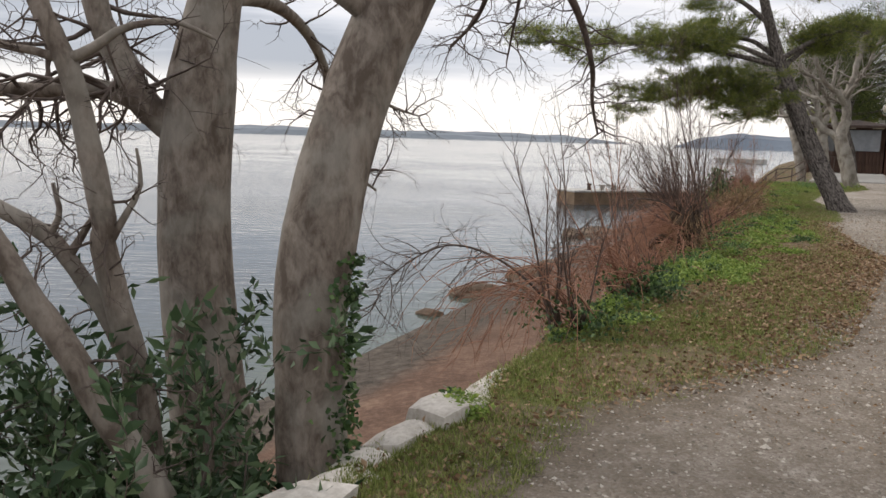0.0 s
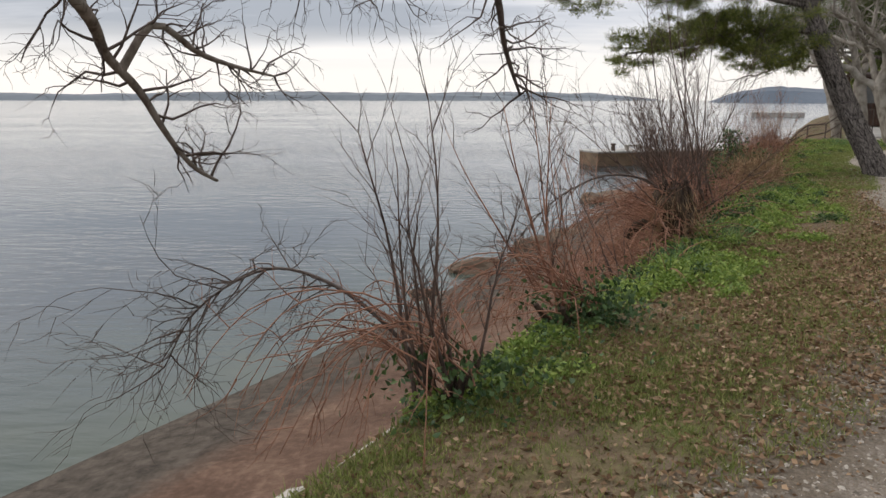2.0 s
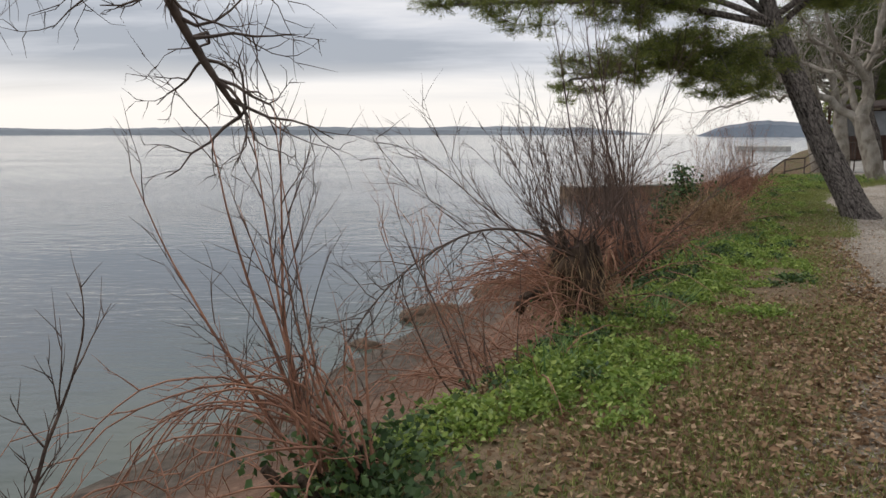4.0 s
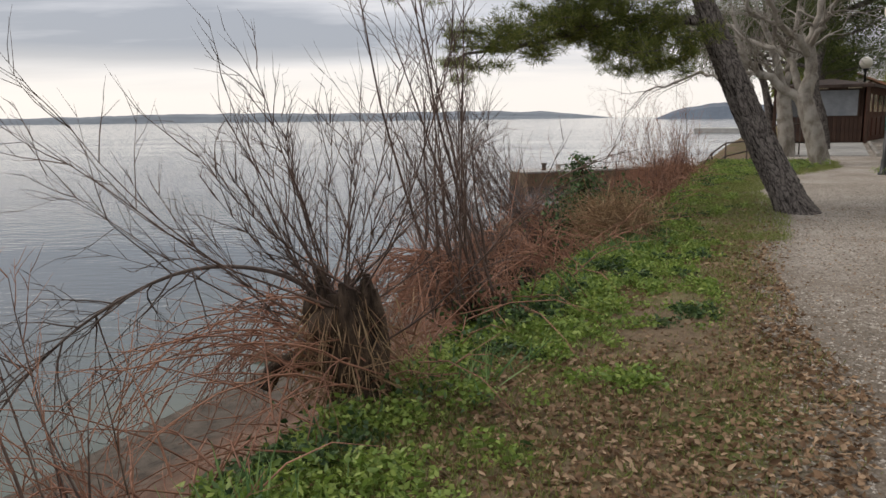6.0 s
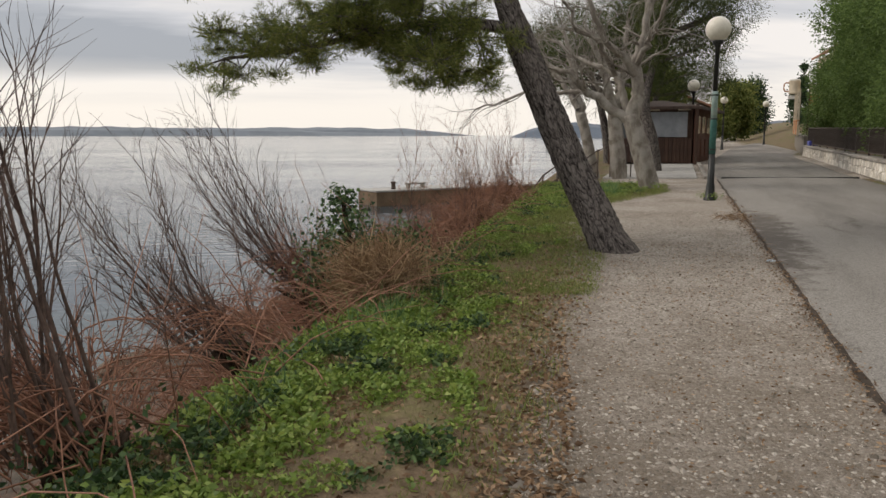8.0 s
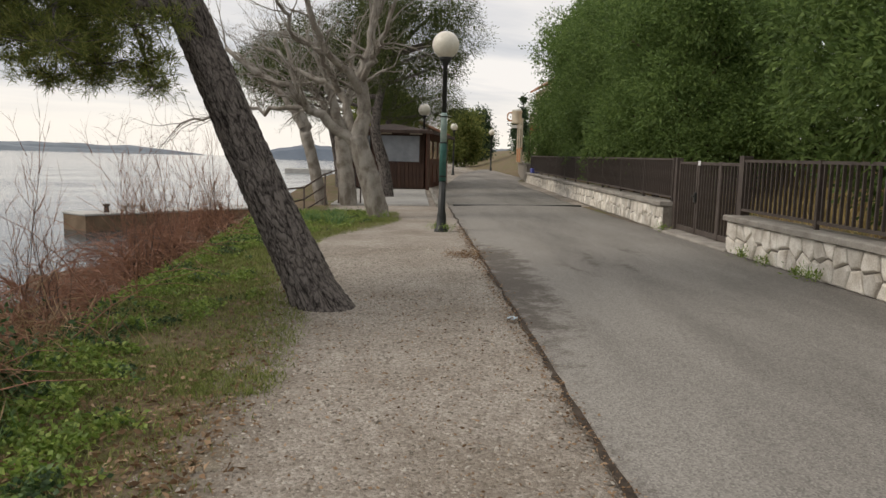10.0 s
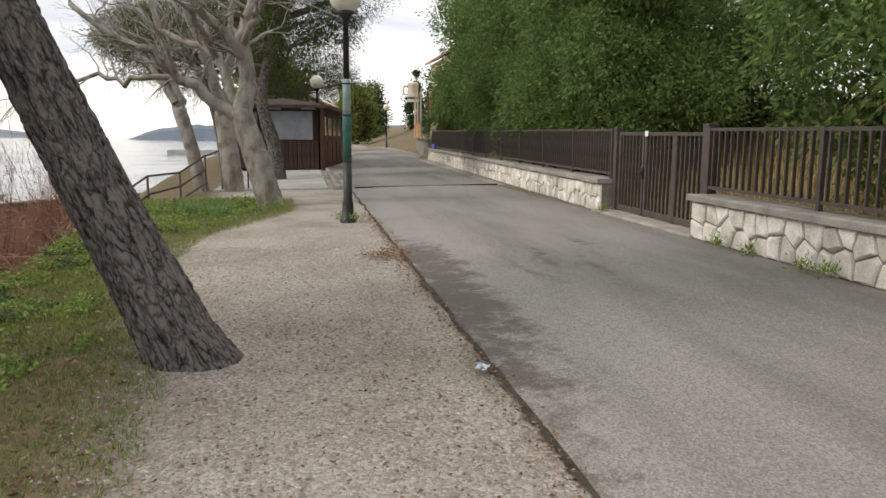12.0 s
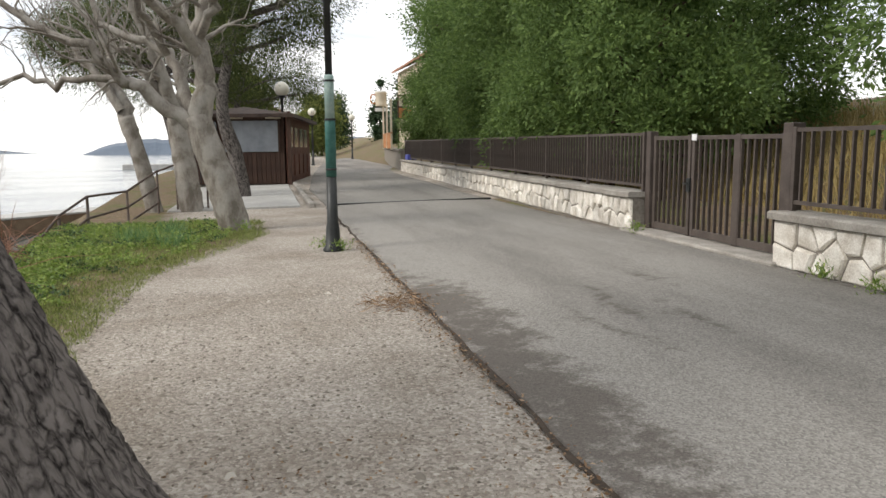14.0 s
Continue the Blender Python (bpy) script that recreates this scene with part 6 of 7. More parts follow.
# ---------- buildings up the lane ----------
def house(name, m, lx, ly, h, wall_mat, roof_mat, label, windows, door=None, rise=1.3):
    t = empty(name, m, label, "house")
    part("wall", box_bm(0, 0, -0.1, lx, ly, h), wall_mat, t)
    bm = bmesh.new()
    o = 0.4
    A = [bm.verts.new(q) for q in ((-o, -o, h - 0.02), (lx + o, -o, h - 0.02), (lx + o, ly + o, h - 0.02), (-o, ly + o, h - 0.02), (-o, ly / 2, h + rise), (lx + o, ly / 2, h + rise))]
    B = [bm.verts.new((q.co.x, q.co.y, q.co.z + 0.14)) for q in A]
    for f in ((0, 1, 5, 4), (2, 3, 4, 5)):
        bm.faces.new([B[i] for i in f]); bm.faces.new([A[i] for i in f][::-1])
    for i, j in ((0, 1), (1, 5), (5, 2), (2, 3), (3, 4), (4, 0)):
        bm.faces.new((A[i], A[j], B[j], B[i]))
    bmesh.ops.recalc_face_normals(bm, faces=bm.faces[:])
    part("roof", bm, roof_mat, t, "clay tile roof")
    for x0 in (0, lx):
        g = bmesh.new()
        e = 0.02 if x0 else -0.02
        g.faces.new([g.verts.new(q) for q in ((x0 - e, 0, h), (x0 - e, ly, h), (x0 - e, ly / 2, h + rise))])
        bmesh.ops.solidify(g, geom=g.faces[:], thickness=0.1)
        part("gable", g, wall_mat, t)
    for side, u, z, w, hh in windows:
        if side == "x":        # on the wall that faces the start
            fr, gl, si = (-0.05, u, z, 0.02, u + w, z + hh), (-0.06, u + 0.07, z + 0.07, 0.0, u + w - 0.07, z + hh - 0.07), (-0.14, u - 0.06, z - 0.06, 0.0, u + w + 0.06, z)
        else:
            fr, gl, si = (u, -0.05, z, u + w, 0.02, z + hh), (u + 0.07, -0.06, z + 0.07, u + w - 0.07, 0.0, z + hh - 0.07), (u - 0.06, -0.14, z - 0.06, u + w + 0.06, 0.0, z)
        win = part("window", box_bm(*fr), M_WHITE, t)
        part("pane", box_bm(*gl), M_GLASS_SHADE, win)
        part("sill", box_bm(*si), M_COPING, win)
    if door:
        part("door", box_bm(-0.06, door, 0, 0.02, door + 0.95, 2.05), M_TIMBER, t)
    return t


house("white_house", local(68.0, 2.6), 9, 5.5, 2.7, M_WHITE, M_TILE, "low white house with pale tile roof beside the lane", [("x", 1.2, 0.9, 1.4, 1.2), ("y", 1.0, 0.9, 1.2, 1.2), ("y", 4.0, 0.9, 1.2, 1.2)], 3.6)
house("restaurant", local(60.5, 16.0), 12, 6.2, 6.2, M_CREAM, M_TILE, "two-storey cream restaurant with tile roof", [("x", 4.4, 3.8, 1.1, 1.4), ("x", 1.6, 3.8, 1.1, 1.4), ("x", 4.4, 0.9, 1.1, 1.5)], 2.8, 1.6)
house("far_house", local(92.0, 2.0), 8, 6, 3.0, M_WHITE, M_TILE, "far white house among trees", [("x", 1.0, 1.0, 1.0, 1.2), ("x", 3.5, 1.0, 1.0, 1.2)])


def terrace():
    wall, m, length = garden_wall("terrace_wall", 66.0, 7.75, 51.0, 6.2, 1.0, 14)
    t = empty("terrace_fence", m, "orange wooden terrace fence on the stone wall", "fence")
    board = bpy.data.meshes.new("slat")
    b = box_bm(-0.06, -0.015, 0, 0.06, 0.015, 0.75, 0.004); b.to_mesh(board); b.free(); board.materials.append(M_ORANGE)
    for i in range(60):
        part("slat", board, M_ORANGE, t, at=pose(3.5 + i * 0.135, -0.2, 1.0))
    part("top_rail", box_bm(3.4, -0.25, 1.74, 11.7, -0.15, 1.80, 0.006), M_ORANGE, t)
    for x in (3.4, 7.5, 11.6):
        part("post", box_bm(x - 0.05, -0.25, 0.95, x + 0.05, -0.15, 3.4, 0.006), M_CREAM, t)
    # menu board and mug-shaped sign
    bq = empty("menu_board", local(57.5, 7.6), "tall framed menu board with three pictures", "sign")
    part("frame", box_bm(-0.04, -0.4, 1.9, 0.04, 0.4, 3.8, 0.01), M_TIMBER, bq)
    for i in range(3):
        part("picture", box_bm(-0.055, -0.34, 1.97 + i * 0.61, -0.042, 0.34, 2.50 + i * 0.61), (M_CREAM, M_ORANGE, M_CREAM)[i], bq)
        part("dish", mesh_of("dish", *lathe([(0.17, -0.006), (0.17, 0.006)], 14), M_TIMBER), M_TIMBER, bq, at=pose(-0.065, 0, 2.23 + i * 0.61, 0, 90, 0))
    part("post", box_bm(-0.03, 0.33, 0.5, 0.03, 0.4, 1.95), M_TIMBER, bq)
    part("post", box_bm(-0.03, -0.4, 0.5, 0.03, -0.33, 1.95), M_TIMBER, bq)
    mg = empty("mug_sign", Matrix.Translation(LAY @ Vector((36.9, 52.9, 3.5))) @ Matrix.Scale(0.72, 4), "wooden mug-shaped hanging sign", "sign")
    part("mug", mesh_of("mug", *lathe([(0.46, 0), (0.50, 0.06), (0.46, 0.15), (0.46, 1.0), (0.5, 1.08), (0.5, 1.15), (0.42, 1.15), (0.42, 1.05)], 18), M_CREAM, True), M_CREAM, mg)
    hp, hr = limb_path([(-0.4, 0.2, 0.95), (-0.7, 0.35, 0.95), (-0.8, 0.4, 0.55), (-0.68, 0.34, 0.25), (-0.4, 0.2, 0.25)], 12, 0.06, 0.06)
    part("handle", tubes("handle", [(hp, hr)], M_ORANGE, 8), M_ORANGE, mg)
    part("foam", mesh_of("foam", *lathe([(0.3, 1.12), (0.45, 1.15), (0.48, 1.22), (0.38, 1.3), (0.15, 1.33)], 18), M_WHITE, True), M_WHITE, mg)
    part("name_board", box_bm(-0.5, -0.06, -0.42, 0.5, 0.06, -0.12, 0.01), M_WHITE, mg, at=pose(0, 0, 0, 0, 0, -40))
    part("bracket", tubes("bracket", [(np.array([[0, 0, 0.0], [0, 0, -0.2], [1.6, -0.8, -0.2], [3.2, -1.6, -0.2]]), [0.03] * 4)], M_BLACKPAINT, 6), M_BLACKPAINT, mg)
    bx = tagged(part("crate", box_bm(-0.3, -0.2, 0, 0.3, 0.2, 0.22, 0.015), M_BLUE, at=local(49.2, 6.35, WALL_H)), "blue plastic crate on the garden wall", "crate")


terrace()

# far trees that close the lane
for k, (s, v, h, w, mat_, lab) in enumerate([(104, 13, 8.5, 2.0, M_HOLM, "tall dark cypress at the end of the lane"), (84, 13.5, 6.5, 3.2, M_HOLM, "dark broad pine behind the restaurant"), (98, 6, 6.0, 3.0, M_NEEDLE, "olive-green tree at the end of the lane"), (110, 18, 6.5, 3.5, M_NEEDLE, "olive-green tree at the end of the lane"), (92, 17, 6, 3.2, M_HOLM, "dark evergreen tree at the end of the lane"), (118, 8, 7, 4, M_HOLM, "dark evergreen tree at the end of the lane"), (60, -1.5, 5.0, 2.6, M_NEEDLE, "dark pine behind the hut"), (82, -1.5, 5.5, 2.8, M_NEEDLE, "dark pine beside the white house"), (74, 19, 8.5, 3.4, M_HOLM, "dark evergreen tree behind the restaurant"), (54, 11, 6.0, 2.4, M_LAUREL, "green tree beside the terrace")]):
    rng = np.random.default_rng(200 + k)
    cl = []
    for _ in range(20):
        z = rng.uniform(0.16, 0.95) * h
        taper = (1 - z / h) * 1.0 + 0.12 if "cypress" in lab else 1 - 0.5 * abs(z / h - 0.5)
        a = rng.uniform(0, 6.28)
        cl.append((math.cos(a) * w * 0.5 * taper, math.sin(a) * w * 0.5 * taper, z, rng.uniform(0.28, 0.42) * w * max(0.5, taper)))
    q = W(s, v, 0)
    crown_tree("far_tree", (q.x, q.y, 0), [(0, 0, -0.2), (0.05, 0, h * 0.3), (0, 0, h * 0.8)], cl, 200 + k, lab, mat_, 420, 0.30, 0.16, M_STUMP, "", 0.16)


# ---------- pier, rocks and jetty ----------
def pier():
    a, b = Vector((12.0, 69.9, 0)), Vector((30.0, 77.0, 0))
    L = (b - a).length
    t = empty("pier", Matrix.Translation(a) @ Matrix.Rotation(math.atan2(b.y - a.y, b.x - a.x), 4, "Z"), "low concrete pier stained brown by weed", "pier", kind="structure")
    part("wall", box_bm(0, 0, SEA - 1, L, 3.2, SEA + 1.12), M_PIER, t)
    part("deck", box_bm(-0.06, -0.06, SEA + 1.12, L, 3.26, SEA + 1.27, 0.03), M_PIERTOP, t, "pale worn concrete deck")
    bl = tagged(part("bollard", mesh_of("bollard", *lathe([(0.22, 0), (0.2, 0.1), (0.16, 0.45), (0.26, 0.5), (0.26, 0.6), (0.1, 0.64)], 12), M_RAIL, True), M_RAIL, at=Matrix.Translation((13.6, 71.6, SEA + 1.27))), "iron mooring bollard on the pier", "bollard")
    tagged(part("bench", box_bm(-0.9, -0.25, 0.35, 0.9, 0.25, 0.45, 0.02, box_bm(-0.8, -0.2, 0, -0.6, 0.2, 0.36, bm=box_bm(0.6, -0.2, 0, 0.8, 0.2, 0.36))), M_COPING, at=Matrix.Translation((15.6, 72.6, SEA + 1.27)) @ pose(0, 0, 0, 0, 0, 21)), "low concrete bench on the pier", "bench")


pier()


def rock(x, y, z, sx, sy, sz, seed, label="brown weed-covered rock at the water's edge"):
    bm = bmesh.new()
    bmesh.ops.create_icosphere(bm, subdivisions=3, radius=1)
    for q in bm.verts:
        n = noise.noise(q.co * 1.1 + Vector((seed, 0, 0))) * 0.35 + noise.noise(q.co * 3 + Vector((0, seed, 0))) * 0.12
        q.co = Vector((q.co.x * sx * (1 + n), q.co.y * sy * (1 + n), max(-0.4, q.co.z) * sz * (1 + n)))
    for f in bm.faces:
        f.smooth = False
    return tagged(part("rock", bm, M_ROCK, at=pose(x, y, z, 0, 0, seed * 40)), label, "rock", "rocks on the shore")


rock(1.3, 28.0, SEA, 1.1, 0.7, 0.42, 1)
rock(3.7, 30.6, SEA, 1.35, 0.95, 0.75, 2)
rock(8.0, 46.5, SEA, 0.8, 0.6, 0.5, 3, "dark rock standing in the shallow water")
rock(-0.3, 24.5, SEA, 0.45, 0.3, 0.2, 4)
rock(5.5, 33.5, SEA, 1.8, 1.0, 0.5, 5)
rock(9.5, 48.0, SEA, 2.2, 1.2, 0.35, 6)
tagged(part("jetty", box_bm(-8, -2.5, SEA - 1, 8, 2.5, SEA + 1.6, 0.3), M_PIERTOP, at=Matrix.Translation((103.0, 268.0, 0)) @ pose(0, 0, 0, 0, 0, -38)), "distant pale stone jetty across the bay", "jetty")


# ---------- sea wall stones ----------
def sea_wall():
    rng = np.random.default_rng(15)
    t = empty("sea_wall", Matrix.Identity(4), "old sea wall topped with rough pale stones", "wall", kind="structure")
    s = 1.2
    k = 0
    while s < 7.2:
        L = rng.uniform(0.22, 0.42) if s < 3.7 else rng.uniform(0.5, 0.9)
        wd = rng.uniform(0.20, 0.28) if s < 3.7 else rng.uniform(0.13, 0.2)
        bm = bmesh.new()
        bmesh.ops.create_cube(bm, size=1)
        bmesh.ops.subdivide_edges(bm, edges=bm.edges[:], cuts=2, use_grid_fill=True)
        for q in bm.verts:
            c = q.co.copy()
            q.co = c.normalized() * 0.62 * 0.35 + c * 0.8
            n = noise.noise_vector(c * 1.3 + Vector((k * 3.3, 0, 0)))
            q.co += n * 0.13
            q.co = Vector((q.co.x * L * 1.03, q.co.y * wd, q.co.z * 0.42))
        z = -0.21 + rng.uniform(-0.05, 0.03) if s < 3.7 else -0.25
        v = -1.92 + rng.uniform(-0.05, 0.05)
        part("stone", bm, M_SEASTONE, t, at=local(s + L / 2, v, z) @ pose(0, 0, 0, rng.uniform(-6, 6), rng.uniform(-5, 5), rng.uniform(-10, 10)))
        s += L
        k += 1


sea_wall()


# ---------- low growth, dead leaves and loose gravel ----------
def patch(s, v, seed=0.0, f=0.55):
    return noise.noise(Vector((s * f + seed, v * f * 1.3, seed)))


def scatter_cover():
    rng = np.random.default_rng(300)
    def height_at(s, v):
        lip = lin(s, LIP)
        return bank(v - lip, s) if v < lip else 0.0

    def lush(s, v):
        """How rank the growth is: thick along the top of the bank, in islands further in."""
        d = v - lin(s, LIP)
        reach = lin(s, [(3, 0.25), (5, 0.45), (8, 0.6), (10, 0.95), (13, 0.95), (16, 0.95), (17.2, 0.6), (20, 0.9), (24, 1.1), (26.5, 4.0), (30, 4.0)])
        return 0.55 * (1 - d / reach) + 0.75 * patch(s, v, 7.0, 0.9) + 0.65 * patch(s, v, 21.0, 2.6) + 0.35 * patch(s, v, 33.0, 6.0) + lin(s, [(3, -0.9), (4.8, -0.8), (6, -0.15), (8.5, -0.02), (12, 0.02), (13.5, 0.2), (16.2, 0.2), (17.5, -0.05), (25, 0.0), (27.5, 0.35), (31, 0.35)])

    turf = []
    for _ in range(70000):
        s = rng.uniform(1.5, 31) if rng.random() < 0.75 else rng.uniform(4, 17)
        lip, edge = lin(s, LIP), lin(s, GRASS_EDGE)
        if edge <= lip + 0.1:
            continue
        v = lip - 0.2 + rng.random() ** 1.15 * (edge + 0.45 - lip)
        dens = 0.30 + 0.9 * patch(s, v, 1.0) + 0.5 * patch(s, v, 5.0, 2.4) - 0.6 * max(0, v - edge + 0.5) + 0.8 * (s > 16.5) + lin(s, [(4, 0.4), (7, 0.3), (8.5, 0.0)])
        if rng.random() > max(dens, 0.28 if v < edge else 0.03):
            continue
        rank = lush(s, v)
        c = np.array(W(s, v, height_at(s, v)))
        for _ in range(5):
            turf.append((c + rng.normal(0, 0.03, 3) * np.array([1, 1, 0]) - np.array([0, 0, 0.006]), rng.normal(0, 0.55, 3) + np.array([0, 0, 0.9]), rng.uniform(0.02, 0.065) * (1 + 1.2 * max(0, rank)), rng.uniform(0.004, 0.008)))
    P_, D_, L_, B_ = zip(*turf)
    tagged(part("grass", leaves("grass", P_, D_, L_, B_, M_GRASS, 0.1, 1), M_GRASS), "short patchy green grass on the verge", "grass", kind="stuff")
    # low broad weeds, each a small rosette that stands higher where the growth is rank
    weed, dark_weed = [], []
    for _ in range(36000):
        s = rng.uniform(2.5, 18.5) if rng.random() < 0.78 else rng.uniform(17, 30.5)
        lip, edge = lin(s, LIP), lin(s, GRASS_EDGE)
        v = lip - 0.35 + rng.random() ** 1.3 * (edge + 0.1 - lip)
        rank = lush(s, v)
        if rank < 0.18 + 0.3 * rng.random():
            continue
        shade = patch(s, v, 51.0, 1.6) + 0.4 * patch(s, v, 57.0, 5.0) > 0.24
        c = np.array(W(s, v, height_at(s, v)))
        tall = 0.03 + 0.13 * min(1, rank) * rng.random()
        for _ in range(7):
            a = rng.uniform(0, 6.28)
            (dark_weed if shade else weed).append((c + np.array([rng.normal(0, 0.035), rng.normal(0, 0.035), tall * rng.uniform(0.2, 1)]), (math.cos(a), math.sin(a), rng.uniform(0.0, 0.8)), rng.uniform(0.02, 0.05) * (0.8 + 0.5 * min(1, rank)), rng.uniform(0.014, 0.032)))
    P_, D_, L_, B_ = zip(*weed)
    tagged(part("weeds", leaves("weeds", P_, D_, L_, B_, M_WEED, 0.15, 2), M_WEED), "bright low green weeds along the bank", "weeds", kind="stuff")
    P_, D_, L_, B_ = zip(*dark_weed)
    tagged(part("dark_weeds", leaves("dark_weeds", P_, D_, L_, B_, M_IVY, 0.15, 12), M_IVY), "dark green creeping weeds along the bank", "weeds", kind="stuff")
    # tall blue-green blades in tussocks near the ivy
    reed = []
    for s0, v0, k in ((15.3, -1.8, 110), (15.05, -1.6, 80), (14.5, -1.8, 50), (15.7, -1.6, 40), (28.2, -1.6, 220), (27.6, -1.0, 160), (29.0, -1.2, 160), (13.3, -1.75, 40), (11.0, -1.5, 40), (9.3, -1.65, 60)):
        for _ in range(k):
            s, v = s0 + rng.normal(0, 0.18), v0 + rng.normal(0, 0.11)
            reed.append((np.array(W(s, v, height_at(s, v))), rng.normal(0, 0.42, 3) + np.array([0, 0, 0.8]), rng.uniform(0.12, 0.34), rng.uniform(0.007, 0.013)))
    P_, D_, L_, B_ = zip(*reed)
    tagged(part("long_grass", leaves("long_grass", P_, D_, L_, B_, M_REED, 0.2, 6), M_REED), "tussocks of long blue-green grass on the bank", "grass", kind="stuff")
    # dead leaves
    lp, ld = [], []
    while len(lp) < 32000:
        s = rng.uniform(2, 22)
        lip, edge = lin(s, LIP), lin(s, GRASS_EDGE)
        v = rng.uniform(lip - 0.1, edge + 0.3)
        if rng.random() > lin(s, [(4, 0.15), (6.5, 0.5), (8, 1.0), (14, 1.0), (16.5, 0.2), (19, 0.05)]) * max(0.55, 0.8 + 0.6 * patch(s, v, 3.0) - 0.7 * max(0, lush(s, v))) - 0.7 * max(0, v - edge):
            continue
        lp.append(np.array(W(s, v, 0.004 + 0.03 * rng.random() ** 3)))
        ld.append((rng.normal(), rng.normal(), rng.normal(0, 0.25)))
    n = len(lp)
    tagged(part("dead_leaves", leaves("dead_leaves", lp, ld, rng.uniform(0.020, 0.062, n), rng.uniform(0.011, 0.033, n), M_LITTER, 0.25, 3), M_LITTER), "dry brown fallen leaves on the verge", "leaves", kind="stuff")
    # ivy and broad weeds hang over the lip
    ip, idr = [], []
    while len(ip) < 3200:
        s = rng.uniform(6.5, 19)
        if patch(s, 0, 12.0, 0.7) < -0.15:
            continue
        lip = lin(s, LIP)
        off = rng.normal(-0.05, 0.17)
        z = (bank(off, s) if off < 0 else 0) + abs(rng.normal(0, 0.07))
        ip.append(np.array(W(s, lip + off, max(z, -0.6)))); idr.append((rng.normal(), rng.normal(), rng.normal(0.5, 0.5)))
    n = len(ip)
    tagged(part("ground_ivy", leaves("ground_ivy", ip, idr, rng.uniform(0.022, 0.055, n), rng.uniform(0.016, 0.036, n), M_IVY, 0.2, 4), M_IVY), "dark ivy trailing along the top of the bank", "ivy", kind="stuff")
    # brown dead stalks and cut twigs fallen over the bank
    tw = []
    for _ in range(900):
        s = rng.uniform(9, 27)
        lip = lin(s, LIP)
        off = -abs(rng.normal(0.5, 0.55)) + 0.15
        q = np.array(W(s, lip + off, (bank(off, s) if off < 0 else 0) + rng.uniform(0, 0.25)))
        d = unit(np.array([rng.normal(-0.3, 0.7), rng.normal(0.1, 0.7), rng.normal(0.05, 0.35)]))
        L = rng.uniform(0.4, 1.3)
        pts = [q + d * L * f + np.array([0, 0, 0.12 * math.sin(f * 3)]) for f in (0, 0.33, 0.66, 1.0)]
        tw.append((np.array(pts), np.linspace(0.006, 0.002, 4)))
    tagged(part("fallen_twigs", tubes("fallen_twigs", tw, M_RED, 3), M_RED), "tangle of reddish fallen twigs on the bank", "twigs", kind="stuff")
    # loose stones of the gravel path
    N = 46000
    s = np.concatenate([rng.uniform(12, 24, N // 2), rng.uniform(3, 14, N - N // 2)])
    v = np.array([rng.uniform(lin(q, GRASS_EDGE) - 0.2, 1.46) for q in s])
    c = np.array([W(a, b, 0.0) for a, b in zip(s, v)])
    r = 0.004 + 0.010 * rng.random(N) ** 2.6
    r = np.where(rng.random(N) < 0.012, r * 2.2, r)
    octa = np.array([[1, 0, 0], [0, 1, 0], [-1, 0, 0], [0, -1, 0], [0, 0, 0.75], [0, 0, -0.5]])
    rot = rng.uniform(0, 6.28, N)
    j = 1 + 0.3 * rng.standard_normal((N, 6, 1))
    V = octa[None] * j * r[:, None, None] * np.array([1.25, 0.9, 0.8])
    cs, sn = np.cos(rot)[:, None], np.sin(rot)[:, None]
    V = np.stack([V[..., 0] * cs - V[..., 1] * sn, V[..., 0] * sn + V[..., 1] * cs, V[..., 2]], -1) + c[:, None]
    tri = np.array([[0, 1, 4], [1, 2, 4], [2, 3, 4], [3, 0, 4], [1, 0, 5], [2, 1, 5], [3, 2, 5], [0, 3, 5]])
    Fc = (np.arange(N)[:, None, None] * 6 + tri[None]).reshape(-1, 3)
    tagged(part("loose_gravel", mesh_of("loose_gravel", V.reshape(-1, 3), Fc, M_CHIP), M_CHIP), "loose pale stone chips on the path", "gravel", kind="stuff")
    # the dark joint between gravel and asphalt, full of soil and leaves
    Vs, Fs = [], []
    ss = np.arange(2, 33, 0.12)
    for i, q in enumerate(ss):
        e = lin(q, ROAD_L) + 0.035 * noise.noise(Vector((q * 1.3, 3.1, 0))) + 0.02 * noise.noise(Vector((q * 5, 7.7, 0)))
        w0 = 0.012 + 0.05 * abs(noise.noise(Vector((q * 3, 1.7, 0)))) + 0.05 * abs(noise.noise(Vector((q * 11, 4.7, 0))))
        Vs += [W(q, e - w0, 0.002), W(q, e - w0 * 0.3, 0.0035), W(q, e + 0.012 + 0.02 * noise.noise(Vector((q * 9, 2.2, 0))), 0.006)]
        if i:
            o = 3 * i
            Fs += [(o - 3, o, o + 1, o - 2), (o - 2, o + 1, o + 2, o - 1)]
    me = mesh_of("soil_joint", Vs, Fs, M_SOIL)
    me.flip_normals()
    tagged(part("trim_soil_joint", me, M_SOIL), "dark soil joint between gravel and asphalt", "soil", kind="structure")
    n = 2600
    sq = rng.uniform(6, 27, n)
    pl = [W(a, 1.46 + rng.normal(-0.03, 0.055), 0.008 + 0.02 * rng.random()) for a in sq]
    tagged(part("edge_debris", leaves("edge_debris", [tuple(q) for q in pl], rng.normal(0, 1, (n, 3)) * np.array([1, 1, 0.3]), rng.uniform(0.012, 0.04, n), rng.uniform(0.006, 0.018, n), M_LITTER, 0.2, 9), M_LITTER), "brown leaf debris along the road edge", "leaves", kind="stuff")
    # leaves blown onto the gravel
    n = 5200
    sq = rng.uniform(4, 20, n)
